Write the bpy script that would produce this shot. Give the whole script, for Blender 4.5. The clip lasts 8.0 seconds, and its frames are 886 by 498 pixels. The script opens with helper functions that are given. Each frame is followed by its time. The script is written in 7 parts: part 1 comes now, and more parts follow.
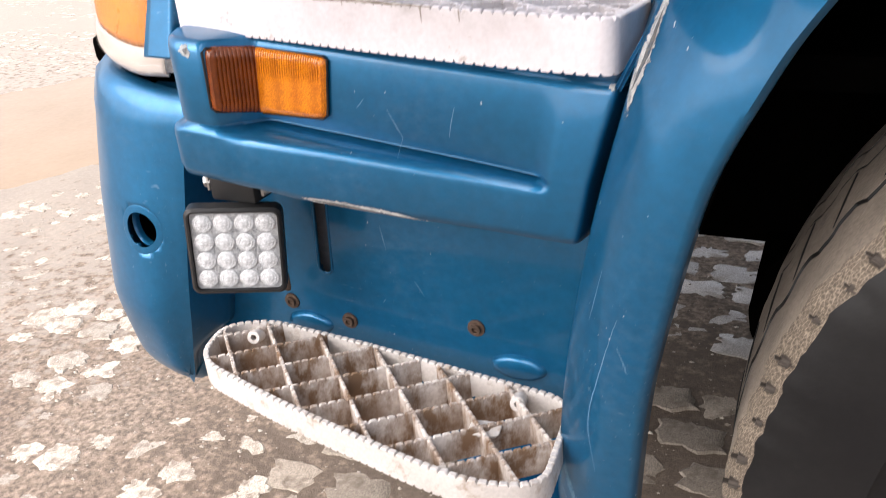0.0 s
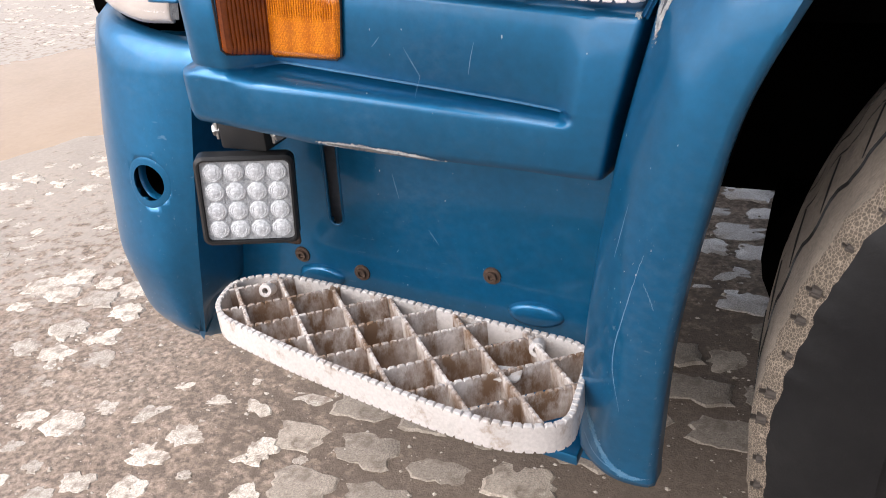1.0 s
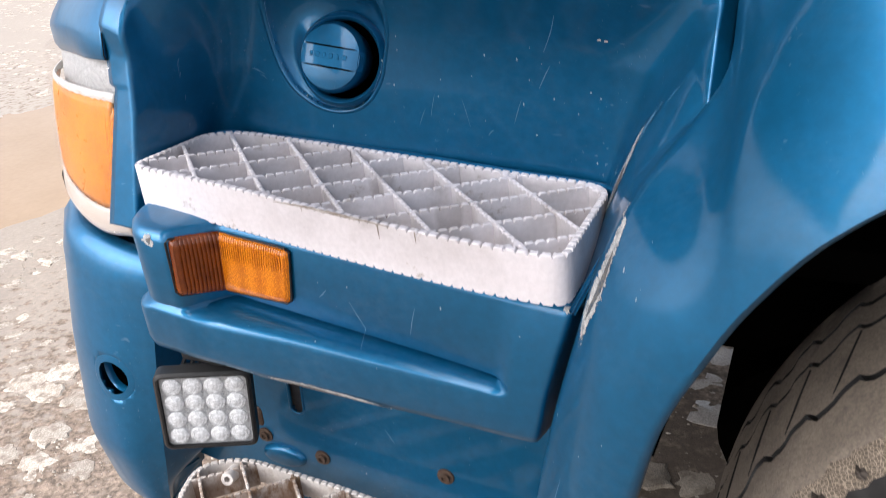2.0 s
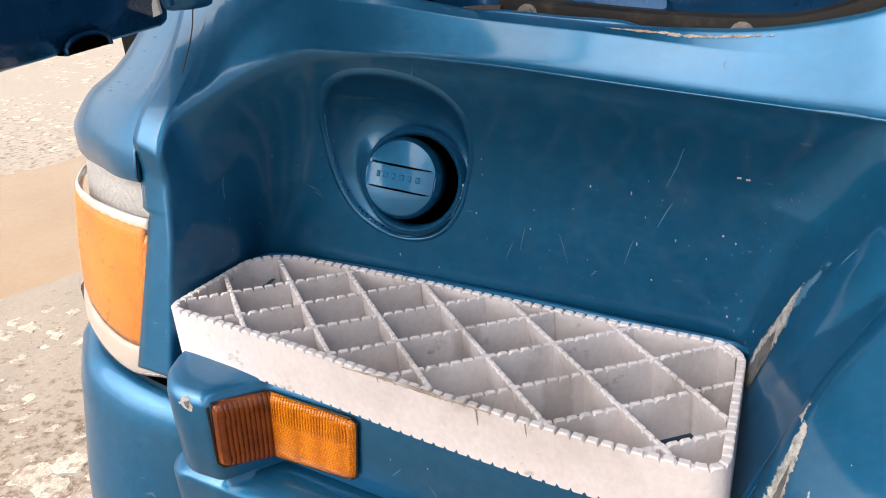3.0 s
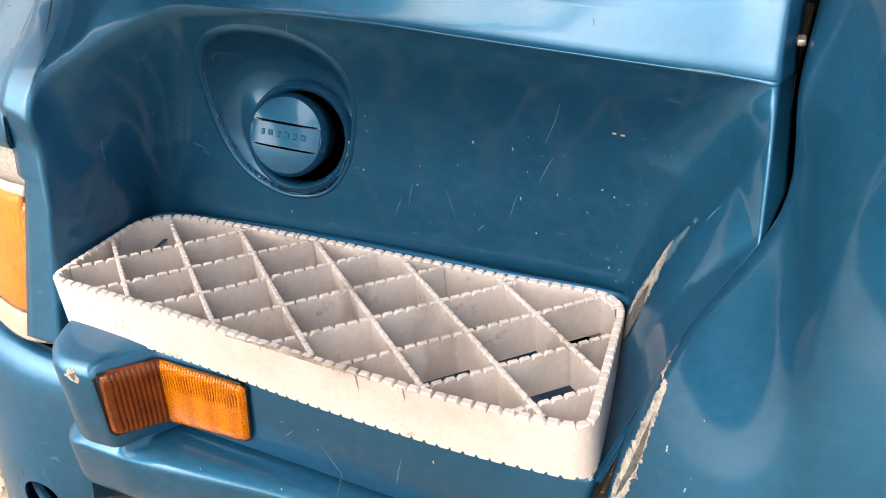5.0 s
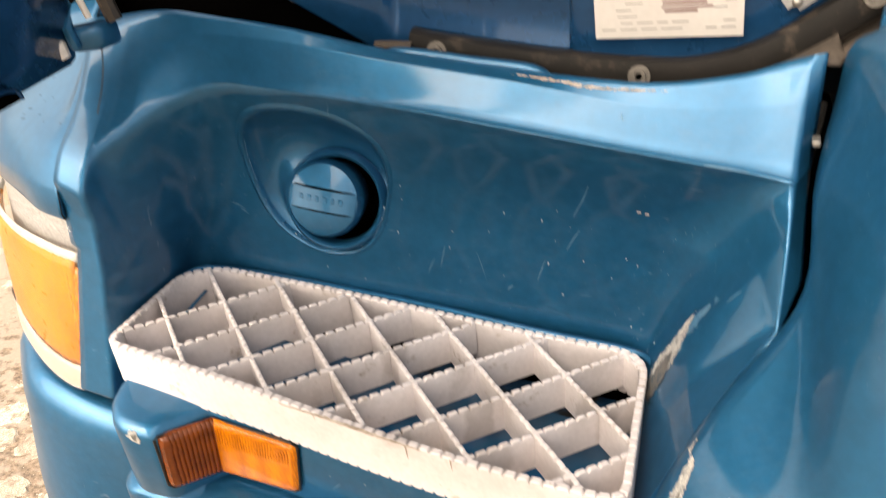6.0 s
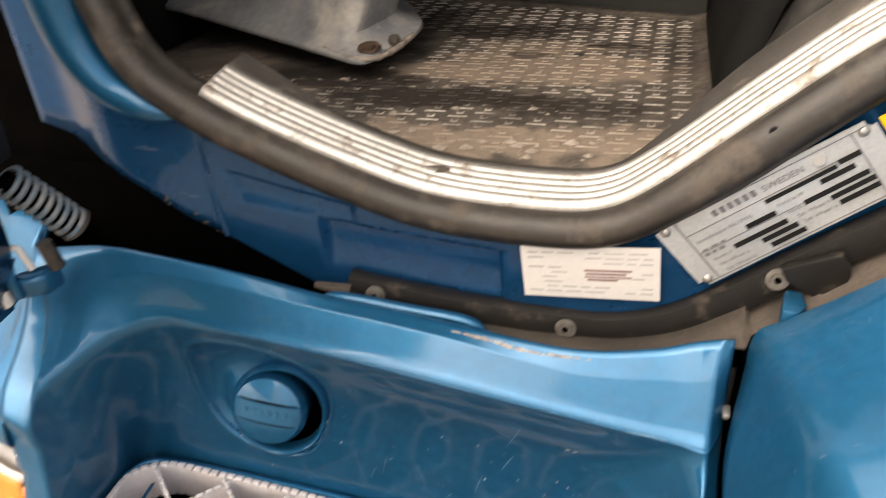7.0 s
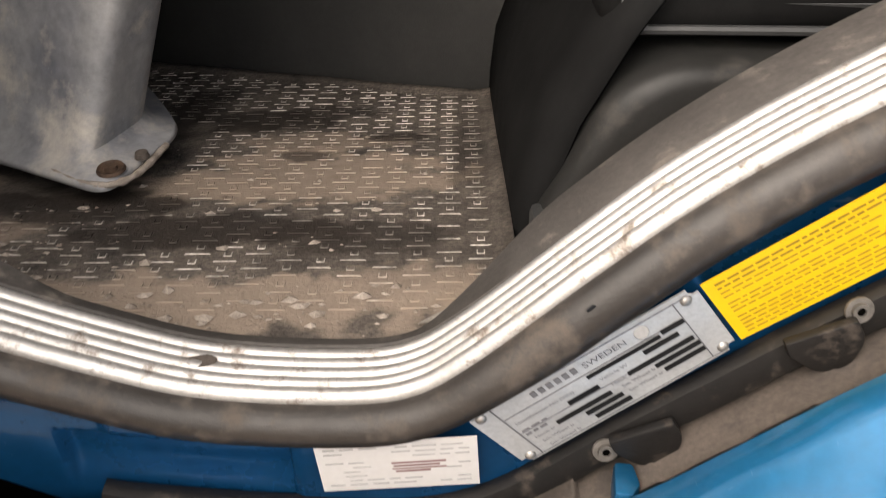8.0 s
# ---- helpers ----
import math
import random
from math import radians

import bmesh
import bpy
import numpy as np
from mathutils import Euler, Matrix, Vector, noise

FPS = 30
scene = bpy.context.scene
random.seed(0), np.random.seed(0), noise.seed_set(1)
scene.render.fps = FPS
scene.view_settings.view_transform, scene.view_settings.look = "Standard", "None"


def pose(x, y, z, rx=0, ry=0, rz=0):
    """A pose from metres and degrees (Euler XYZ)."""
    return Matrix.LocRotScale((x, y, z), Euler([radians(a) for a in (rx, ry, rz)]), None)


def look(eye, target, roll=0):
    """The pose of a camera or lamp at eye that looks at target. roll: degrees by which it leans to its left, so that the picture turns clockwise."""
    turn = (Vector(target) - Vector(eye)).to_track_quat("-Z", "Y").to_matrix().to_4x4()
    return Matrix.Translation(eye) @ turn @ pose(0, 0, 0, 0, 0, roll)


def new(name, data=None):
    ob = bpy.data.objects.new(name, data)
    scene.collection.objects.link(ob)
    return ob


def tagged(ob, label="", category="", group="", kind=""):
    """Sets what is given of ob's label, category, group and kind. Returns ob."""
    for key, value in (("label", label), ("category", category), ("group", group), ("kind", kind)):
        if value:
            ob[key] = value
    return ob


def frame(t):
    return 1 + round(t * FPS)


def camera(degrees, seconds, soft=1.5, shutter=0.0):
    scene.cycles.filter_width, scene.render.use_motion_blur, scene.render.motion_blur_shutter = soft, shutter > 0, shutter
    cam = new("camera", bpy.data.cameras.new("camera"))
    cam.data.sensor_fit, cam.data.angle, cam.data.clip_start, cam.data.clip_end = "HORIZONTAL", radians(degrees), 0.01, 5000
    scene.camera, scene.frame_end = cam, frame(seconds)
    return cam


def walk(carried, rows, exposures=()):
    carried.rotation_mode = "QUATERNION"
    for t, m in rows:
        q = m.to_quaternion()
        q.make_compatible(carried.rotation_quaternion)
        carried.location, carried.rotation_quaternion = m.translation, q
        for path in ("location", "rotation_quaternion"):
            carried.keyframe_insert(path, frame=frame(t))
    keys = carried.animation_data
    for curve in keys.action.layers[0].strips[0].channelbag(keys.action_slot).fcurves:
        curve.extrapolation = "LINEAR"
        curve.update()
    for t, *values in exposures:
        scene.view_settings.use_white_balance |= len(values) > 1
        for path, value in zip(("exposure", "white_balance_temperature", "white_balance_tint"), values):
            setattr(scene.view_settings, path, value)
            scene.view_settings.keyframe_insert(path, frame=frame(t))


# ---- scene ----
cam = camera(55.0, 8.0, soft=0.6, shutter=0.3)
PATH = [
    (0, (0.063, -0.006, 1.043), (-0.735, 1.604, 0.165), -4.9),
    (0.5, (0.027, -0.023, 0.994), (-0.746, 1.577, 0.076), -5.0),
    (1, (0.036, -0.02, 1.011), (-0.735, 1.572, 0.079), -5.6),
    (1.5, (0.062, 0.02, 1.131), (-0.705, 1.614, 0.198), -5.7),
    (1.7, (0.075, 0.045, 1.19), (-0.69, 1.639, 0.256), -5.6),
    (2.8, (-0.031, 0.186, 1.246), (-0.827, 1.826, 0.425), -5.1),
    (3, (-0.064, 0.206, 1.257), (-0.858, 1.847, 0.434), -5.1),
    (3.5, (-0.067, 0.207, 1.272), (-0.862, 1.842, 0.438), -5.2),
    (4, (-0.047, 0.192, 1.286), (-0.784, 1.837, 0.421), -4.8),
    (4.5, (-0.037, 0.23, 1.282), (-0.734, 1.837, 0.317), -5.3),
    (4.7, (-0.023, 0.238, 1.279), (-0.699, 1.844, 0.297), -5.3),
    (5.8, (-0.03, 0.24, 1.332), (-0.658, 1.816, 0.273), -6.0),
    (6, (-0.054, 0.235, 1.385), (-0.672, 1.802, 0.306), -5.9),
    (6.5, (-0.084, 0.239, 1.504), (-0.628, 1.832, 0.424), -4.7),
    (7, (-0.061, 0.322, 1.583), (-0.545, 1.916, 0.476), -4.4),
    (7.5, (-0.036, 0.414, 1.612), (-0.239, 2.055, 0.486), -2.2),
    (8, (-0.073, 0.486, 1.627), (-0.094, 2.145, 0.51), -0.8),
]
walk(cam, [(t, look(eye, target, roll)) for t, eye, target, roll in PATH], [(0.0, 1.30, 6500, 14), (1.0, 1.08, 6250, 14), (1.5, 1.14, 6120, 13), (3.0, 1.10, 6900, 12), (4.5, 1.37, 7750, 13), (6.0, 1.50, 8450, 13), (6.5, 1.54, 8150, 12), (7.5, 1.40, 7500, 13), (8.0, 1.38, 7150, 13)])

# ---- light ----
world = bpy.data.worlds.new("world")
scene.world = world
world.use_nodes = True
wn = world.node_tree.nodes
sky = wn.new("ShaderNodeTexSky")
sky.sky_type = "NISHITA"
sky.sun_disc = False
sky.sun_elevation, sky.sun_rotation = radians(45), radians(215)
sky.air_density, sky.dust_density, sky.ozone_density = 1.0, 4.0, 1.0
wn["Background"].inputs["Strength"].default_value = 0.15
grey = wn.new("ShaderNodeHueSaturation")
grey.inputs["Saturation"].default_value = 0.35
world.node_tree.links.new(sky.outputs["Color"], grey.inputs["Color"])
world.node_tree.links.new(grey.outputs["Color"], wn["Background"].inputs["Color"])
sun = new("sun", bpy.data.lights.new("sun", "SUN"))
sun.data.energy, sun.data.angle, sun.data.color = 1.45, radians(70), (1.0, 0.96, 0.9)
sun.matrix_world = look((-1.45, -2.05, 2.55), (0, 0, 0))

# ---- materials ----


def surface(name, c1, c2, scale=6.0, rough=0.5, metal=0.0, bump=0.0, bscale=180.0, coat=0.0, grain=0.06, rvar=0.1, dirt=None, dirt_amount=0.0, dirt_scale=9.0, scratch=0.0, island=0.0, spec=0.5, haze=0.0, crough=0.045, streak=1.0):
    """Two colours mixed by broad noise, fine grain over it, bump, and optional dirt and scratches."""
    m = bpy.data.materials.new(name)
    m.use_nodes = True
    n, l = m.node_tree.nodes, m.node_tree.links
    b = n["Principled BSDF"]
    co = n.new("ShaderNodeTexCoord").outputs["Object"]

    def noise_node(sc, detail, rough_=0.6, stretch=None):
        t = n.new("ShaderNodeTexNoise")
        t.inputs["Scale"].default_value, t.inputs["Detail"].default_value, t.inputs["Roughness"].default_value = sc, detail, rough_
        if stretch:
            mp = n.new("ShaderNodeMapping")
            mp.inputs["Rotation"].default_value, mp.inputs["Scale"].default_value = stretch
            l.new(co, mp.inputs["Vector"])
            l.new(mp.outputs["Vector"], t.inputs["Vector"])
        else:
            l.new(co, t.inputs["Vector"])
        return t.outputs["Fac"]

    def ramp(fac, a, z, ca=(0, 0, 0, 1), cz=(1, 1, 1, 1)):
        r = n.new("ShaderNodeValToRGB")
        r.color_ramp.elements[0].position, r.color_ramp.elements[1].position = a, z
        r.color_ramp.elements[0].color, r.color_ramp.elements[1].color = ca, cz
        l.new(fac, r.inputs["Fac"])
        return r.outputs["Color"]

    def mix(fac, a, c, kind="MIX"):
        x = n.new("ShaderNodeMix")
        x.data_type, x.blend_type = "RGBA", kind
        for sock, v in ((x.inputs[0], fac), (x.inputs[6], a), (x.inputs[7], c)):
            if isinstance(v, (int, float)):
                sock.default_value = v
            elif isinstance(v, tuple):
                sock.default_value = (*v, 1)
            else:
                l.new(v, sock)
        return x.outputs[2]

    col = mix(ramp(noise_node(scale, 5), 0.35, 0.65), c1, c2)
    if grain:
        g = ramp(noise_node(scale * 22, 3), 0.3, 0.7, (1 - grain * 2,) * 3 + (1,), (1 + grain,) * 3 + (1,))
        col = mix(1.0, col, g, "MULTIPLY")
    if island:
        ri = n.new("ShaderNodeObjectInfo").outputs["Random"]
        col = mix(1.0, col, ramp(ri, 0, 1, (1 - island,) * 3 + (1,), (1 + island,) * 3 + (1,)), "MULTIPLY")
    rr = n.new("ShaderNodeMapRange")
    rr.inputs["To Min"].default_value, rr.inputs["To Max"].default_value = max(rough - rvar, 0.02), min(rough + rvar, 1)
    l.new(noise_node(scale * 3, 6), rr.inputs["Value"])
    ro = rr.outputs["Result"]
    metal_in = None
    if dirt:
        fac = ramp(noise_node(dirt_scale, 8, 0.7, ((0, 0, 0), (1.0, 1.0, streak)) if streak != 1 else None), 0.62 - dirt_amount * 0.4, 0.72 - dirt_amount * 0.25)
        col = mix(fac, col, dirt)
        ro = mix(fac, ro, (0.85, 0.85, 0.85))
    if scratch:
        f1 = ramp(noise_node(26, 2, 0.5, ((0.5, 0.9, 0.3), (1.0, 14.0, 5.0))), 0.70, 0.76)
        f2 = ramp(noise_node(40, 2, 0.5, ((0.2, -0.7, 0.9), (10.0, 1.2, 4.0))), 0.71, 0.77)
        f3 = ramp(noise_node(5, 3, 0.6), 0.5, 0.68)
        f = mix(1.0, mix(1.0, f1, f2, "ADD"), f3, "MULTIPLY")
        f = mix(1.0, f, (scratch,) * 3, "MULTIPLY")
        col = mix(f, col, (0.42, 0.5, 0.56))
    if haze:
        # Thin clouds of dried dust and fine rubbing marks.
        h1 = ramp(noise_node(7, 6, 0.65), 0.42, 0.75)
        h2 = ramp(noise_node(70, 4, 0.6, ((0.3, 0.2, 0.8), (1.0, 3.0, 1.6))), 0.40, 0.72)
        h = mix(1.0, mix(1.0, h1, h2, "MULTIPLY"), (haze,) * 3, "MULTIPLY")
        col = mix(h, col, (0.20, 0.25, 0.28))
        ro = mix(h, ro, (0.75, 0.75, 0.75))
        metal_in = n.new("ShaderNodeMapRange")
        metal_in.inputs["To Min"].default_value, metal_in.inputs["To Max"].default_value = metal, 0.0
        l.new(h, metal_in.inputs["Value"])
    l.new(col, b.inputs["Base Color"])
    l.new(ro, b.inputs["Roughness"])
    b.inputs["Metallic"].default_value = metal
    if metal_in:
        l.new(metal_in.outputs["Result"], b.inputs["Metallic"])
    b.inputs["Coat Weight"].default_value = coat
    b.inputs["Coat Roughness"].default_value = crough
    b.inputs["Specular IOR Level"].default_value = spec
    if bump:
        bp = n.new("ShaderNodeBump")
        bp.inputs["Strength"].default_value, bp.inputs["Distance"].default_value = bump, 0.002
        l.new(noise_node(bscale, 6, 0.65), bp.inputs["Height"])
        l.new(bp.outputs["Normal"], b.inputs["Normal"])
    return m


M_PAINT = surface("blue_metallic_paint", (0.002, 0.096, 0.212), (0.004, 0.109, 0.236), 4, 0.43, 0.62, 0.015, 900, coat=0.55, grain=0.05, rvar=0.08, scratch=0.22, spec=0.3, haze=0.10, crough=0.10)
# Darker blue than M_PAINT, for the sill, the pillar and the inner door.
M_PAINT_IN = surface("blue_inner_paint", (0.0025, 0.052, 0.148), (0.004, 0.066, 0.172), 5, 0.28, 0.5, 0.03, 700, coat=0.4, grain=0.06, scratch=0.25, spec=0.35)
M_STEP = surface("white_painted_casting", (0.620, 0.580, 0.592), (0.675, 0.634, 0.648), 9, 0.5, 0.0, 0.10, 260, grain=0.04, dirt=(0.30, 0.24, 0.19), dirt_amount=0.03, dirt_scale=30)
M_STEP_DIRT = surface("white_casting_with_brown_dirt", (0.52, 0.47, 0.43), (0.58, 0.53, 0.49), 9, 0.6, 0.0, 0.2, 260, grain=0.08, dirt=(0.165, 0.098, 0.055), dirt_amount=0.54, dirt_scale=32, streak=0.5)
M_BLACK = surface("black_plastic", (0.010, 0.010, 0.011), (0.017, 0.017, 0.017), 12, 0.5, 0, 0.1, 400, spec=0.3)
M_MATTE = surface("matte_black_trim", (0.006, 0.006, 0.006), (0.010, 0.010, 0.010), 12, 0.8, 0, 0.1, 400, spec=0.08)
M_TRAY = surface("grimy_blue_tray", (0.004, 0.06, 0.15), (0.006, 0.075, 0.18), 5, 0.5, 0.3, 0.1, 300, dirt=(0.022, 0.018, 0.015), dirt_amount=0.5, dirt_scale=30)
# Near-black: shade below the truck and in gaps is put into this colour.
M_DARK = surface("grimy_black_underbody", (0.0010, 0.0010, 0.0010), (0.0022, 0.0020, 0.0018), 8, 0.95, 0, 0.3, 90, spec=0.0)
M_RUBBER = surface("dusty_rubber", (0.020, 0.0165, 0.0140), (0.038, 0.0315, 0.0265), 7, 0.46, 0, 0.25, 300, grain=0.12, dirt=(0.082, 0.066, 0.053), dirt_amount=0.26, dirt_scale=26)
M_STRIP = surface("dusty_black_strip", (0.0075, 0.007, 0.0068), (0.014, 0.0125, 0.0115), 9, 0.55, 0, 0.2, 300, dirt=(0.055, 0.044, 0.036), dirt_amount=0.16, dirt_scale=40, spec=0.28)
M_SIDEWALL = surface("tyre_sidewall", (0.006, 0.006, 0.0065), (0.014, 0.0137, 0.0135), 6, 0.5, 0, 0.2, 160, dirt=(0.030, 0.027, 0.024), dirt_amount=0.16, dirt_scale=7, spec=0.2)
M_TREAD = surface("muddy_tyre_tread", (0.135, 0.110, 0.086), (0.195, 0.160, 0.126), 14, 0.9, 0, 0.9, 130, grain=0.16, dirt=(0.085, 0.070, 0.058), dirt_amount=0.14, dirt_scale=26)
M_ORANGE_DEEP = surface("deep_orange_insert", (0.46, 0.130, 0.001), (0.58, 0.186, 0.002), 14, 0.3, 0, 0.1, 500, grain=0.12, spec=0.3)
M_ORANGE_DARK = surface("dark_orange_lens", (0.10, 0.020, 0.003), (0.21, 0.046, 0.004), 30, 0.2, 0, 0.05, 600, coat=0.3, grain=0.05, spec=0.3)
M_ALU = surface("worn_aluminium", (0.42, 0.405, 0.385), (0.54, 0.525, 0.505), 12, 0.42, 0.65, 0.15, 300, grain=0.08, dirt=(0.22, 0.18, 0.15), dirt_amount=0.20, dirt_scale=48)
M_STEEL = surface("zinc_steel", (0.30, 0.29, 0.275), (0.42, 0.41, 0.39), 30, 0.4, 0.8, 0.1, 300)
M_REFLEX = surface("orange_reflex_prisms", (0.92, 0.27, 0.004), (0.98, 0.32, 0.006), 30, 0.22, 0, 0.0, 600, coat=0.4, grain=0.05, spec=0.3)
rx = M_REFLEX.node_tree
rv, rc = rx.nodes.new("ShaderNodeTexVoronoi"), rx.nodes.new("ShaderNodeTexCoord")
rv.inputs["Scale"].default_value, rv.inputs["Randomness"].default_value = 620, 0.35
rx.links.new(rc.outputs["Object"], rv.inputs["Vector"])
rr_ = rx.nodes.new("ShaderNodeValToRGB")
rr_.color_ramp.elements[0].position, rr_.color_ramp.elements[1].position = 0.05, 0.6
rr_.color_ramp.elements[0].color, rr_.color_ramp.elements[1].color = (1, 1, 1, 1), (0.42, 0.34, 0.3, 1)
rx.links.new(rv.outputs["Distance"], rr_.inputs["Fac"])
rm_ = rx.nodes.new("ShaderNodeMix")
rm_.data_type, rm_.blend_type = "RGBA", "MULTIPLY"
rm_.inputs[0].default_value = 1.0
rs_ = rx.nodes["Principled BSDF"].inputs["Base Color"]
rx.links.new(rs_.links[0].from_socket, rm_.inputs[6])
rx.links.new(rr_.outputs["Color"], rm_.inputs[7])
rx.links.new(rm_.outputs[2], rs_)
M_CRACK = surface("crackled_mud_on_rubber", (0.20, 0.16, 0.118), (0.26, 0.21, 0.16), 9, 0.9, 0, 0.5, 160, grain=0.1)
ck = M_CRACK.node_tree
vo = ck.nodes.new("ShaderNodeTexVoronoi")
vo.feature, vo.inputs["Scale"].default_value = "DISTANCE_TO_EDGE", 330
tc = ck.nodes.new("ShaderNodeTexCoord")
ck.links.new(tc.outputs["Object"], vo.inputs["Vector"])
vr = ck.nodes.new("ShaderNodeValToRGB")
vr.color_ramp.elements[0].position, vr.color_ramp.elements[1].position = 0.03, 0.11
vr.color_ramp.elements[0].color, vr.color_ramp.elements[1].color = (1, 1, 1, 1), (0.36, 0.35, 0.34, 1)
ck.links.new(vo.outputs["Distance"], vr.inputs["Fac"])
vm = ck.nodes.new("ShaderNodeMix")
vm.data_type, vm.blend_type = "RGBA", "MULTIPLY"
vm.inputs[0].default_value = 1.0
cs = ck.nodes["Principled BSDF"].inputs["Base Color"]
ck.links.new(cs.links[0].from_socket, vm.inputs[6])
ck.links.new(vr.outputs["Color"], vm.inputs[7])
ck.links.new(vm.outputs[2], cs)
M_RUST = surface("rusty_screw", (0.050, 0.030, 0.020), (0.10, 0.06, 0.038), 60, 0.7, 0.3, 0.5, 600)
M_LABEL = surface("white_sticker", (0.56, 0.545, 0.535), (0.61, 0.60, 0.59), 9, 0.4, 0, 0, grain=0.02)
M_PLATE = surface("brushed_type_plate", (0.40, 0.41, 0.42), (0.48, 0.49, 0.50), 14, 0.38, 0.3, 0.05, 500)
M_YELLOW = surface("yellow_sticker", (0.70, 0.44, 0.006), (0.74, 0.47, 0.010), 9, 0.45, 0, 0, grain=0.02)
M_INK = surface("black_print", (0.008, 0.008, 0.009), (0.013, 0.013, 0.013), 20, 0.6, spec=0.15)
M_INK_GREY = surface("grey_print", (0.24, 0.24, 0.24), (0.30, 0.30, 0.30), 20, 0.6)
M_INK_BROWN = surface("brown_print", (0.20, 0.12, 0.010), (0.26, 0.16, 0.014), 20, 0.6)
M_STAMP = surface("faded_red_stamp", (0.16, 0.085, 0.085), (0.22, 0.12, 0.12), 20, 0.6)
M_INK_SOFT = surface("dark_grey_print", (0.10, 0.10, 0.11), (0.15, 0.15, 0.16), 20, 0.6)
M_RED = surface("red_print", (0.5, 0.03, 0.015), (0.55, 0.05, 0.02), 20, 0.5)
M_MUD = surface("brown_mud", (0.235, 0.172, 0.128), (0.325, 0.250, 0.193), 3.5, 0.9, 0, 1.0, 220, grain=0.32, dirt=(0.115, 0.086, 0.063), dirt_amount=0.32, dirt_scale=60)
M_PAVER = surface("cream_paving_stone", (0.50, 0.43, 0.355), (0.62, 0.555, 0.475), 14, 0.85, 0, 1.0, 130, grain=0.28, dirt=(0.24, 0.19, 0.148), dirt_amount=0.38, dirt_scale=34, island=0.22)
M_PAVER_DARK = surface("mud_stained_paving_stone", (0.30, 0.25, 0.20), (0.40, 0.34, 0.275), 14, 0.85, 0, 0.8, 150, grain=0.2, dirt=(0.17, 0.135, 0.105), dirt_amount=0.34, dirt_scale=20, island=0.2)
M_PUDDLE = surface("muddy_water", (0.34, 0.235, 0.145), (0.38, 0.27, 0.175), 2, 0.10, 0, 0.03, 20, grain=0.03, spec=0.2)
M_GREY = surface("grey_dusty_plastic", (0.105, 0.110, 0.130), (0.34, 0.335, 0.33), 4, 0.42, 0, 0.15, 350, grain=0.1, dirt=(0.42, 0.385, 0.34), dirt_amount=0.26, dirt_scale=9, scratch=0.35)
M_CHAR = surface("charcoal_trim", (0.026, 0.027, 0.027), (0.038, 0.038, 0.038), 7, 0.5, 0, 0.1, 420)
M_APRON = surface("dusty_grey_sill_plastic", (0.042, 0.037, 0.033), (0.068, 0.060, 0.054), 8, 0.7, 0, 0.3, 260, grain=0.12, dirt=(0.13, 0.112, 0.096), dirt_amount=0.12, dirt_scale=30)
M_TUNNEL = surface("dark_grey_carpet_lining", (0.019, 0.0185, 0.0175), (0.028, 0.027, 0.0255), 6, 0.8, 0, 0.4, 420)
M_MAT = surface("worn_rubber_mat", (0.072, 0.060, 0.051), (0.142, 0.118, 0.098), 11, 0.62, 0, 0.9, 220, grain=0.3, dirt=(0.034, 0.029, 0.025), dirt_amount=0.3, dirt_scale=12)
M_MATBAR = surface("dusty_mat_ribs", (0.25, 0.227, 0.20), (0.56, 0.52, 0.47), 9, 0.6, 0, 0.3, 250, grain=0.25, dirt=(0.06, 0.052, 0.045), dirt_amount=0.34, dirt_scale=16)
M_CRUMB = surface("dried_mud_crumb", (0.16, 0.128, 0.102), (0.36, 0.31, 0.265), 60, 0.9, 0, 0.4, 300, grain=0.2)
M_DUST = surface("dusty_ledge", (0.050, 0.040, 0.033), (0.086, 0.069, 0.057), 10, 0.9, 0, 0.5, 160, grain=0.12, dirt=(0.036, 0.030, 0.026), dirt_amount=0.16, dirt_scale=16)
M_TRIM = surface("beige_door_trim", (0.34, 0.31, 0.285), (0.38, 0.35, 0.325), 6, 0.7, 0, 0.1, 300)
M_WHITE = surface("white_plastic", (0.72, 0.70, 0.67), (0.78, 0.76, 0.73), 9, 0.4)


M_CLEAR = bpy.data.materials.new("clear_lens")
M_CLEAR.use_nodes = True
cn = M_CLEAR.node_tree.nodes
cb = cn["Principled BSDF"]
cb.inputs["Base Color"].default_value, cb.inputs["Roughness"].default_value = (0.02, 0.02, 0.02, 1), 0.06
ct, cx = cn.new("ShaderNodeBsdfTransparent"), cn.new("ShaderNodeMixShader")
cx.inputs["Fac"].default_value = 0.14
M_CLEAR.node_tree.links.new(ct.outputs[0], cx.inputs[1])
M_CLEAR.node_tree.links.new(cb.outputs[0], cx.inputs[2])
M_CLEAR.node_tree.links.new(cx.outputs[0], cn["Material Output"].inputs["Surface"])
M_HAZE = M_CLEAR.copy()
M_HAZE.name = "hazy_lamp_cover"
hz = M_HAZE.node_tree.nodes
hz["Principled BSDF"].inputs["Base Color"].default_value = (0.86, 0.76, 0.66, 1)
hz["Principled BSDF"].inputs["Roughness"].default_value = 0.15
next(q for q in hz if q.type == "MIX_SHADER").inputs["Fac"].default_value = 0.025
hg, hm_ = hz.new("ShaderNodeBsdfGlossy"), hz.new("ShaderNodeMixShader")
hg.inputs["Roughness"].default_value = 0.10
hm_.inputs[0].default_value = 0.035
ho = hz["Material Output"].inputs["Surface"]
M_HAZE.node_tree.links.new(ho.links[0].from_socket, hm_.inputs[1])
M_HAZE.node_tree.links.new(hg.outputs[0], hm_.inputs[2])
M_HAZE.node_tree.links.new(hm_.outputs[0], ho)
M_MILK = M_CLEAR.copy()
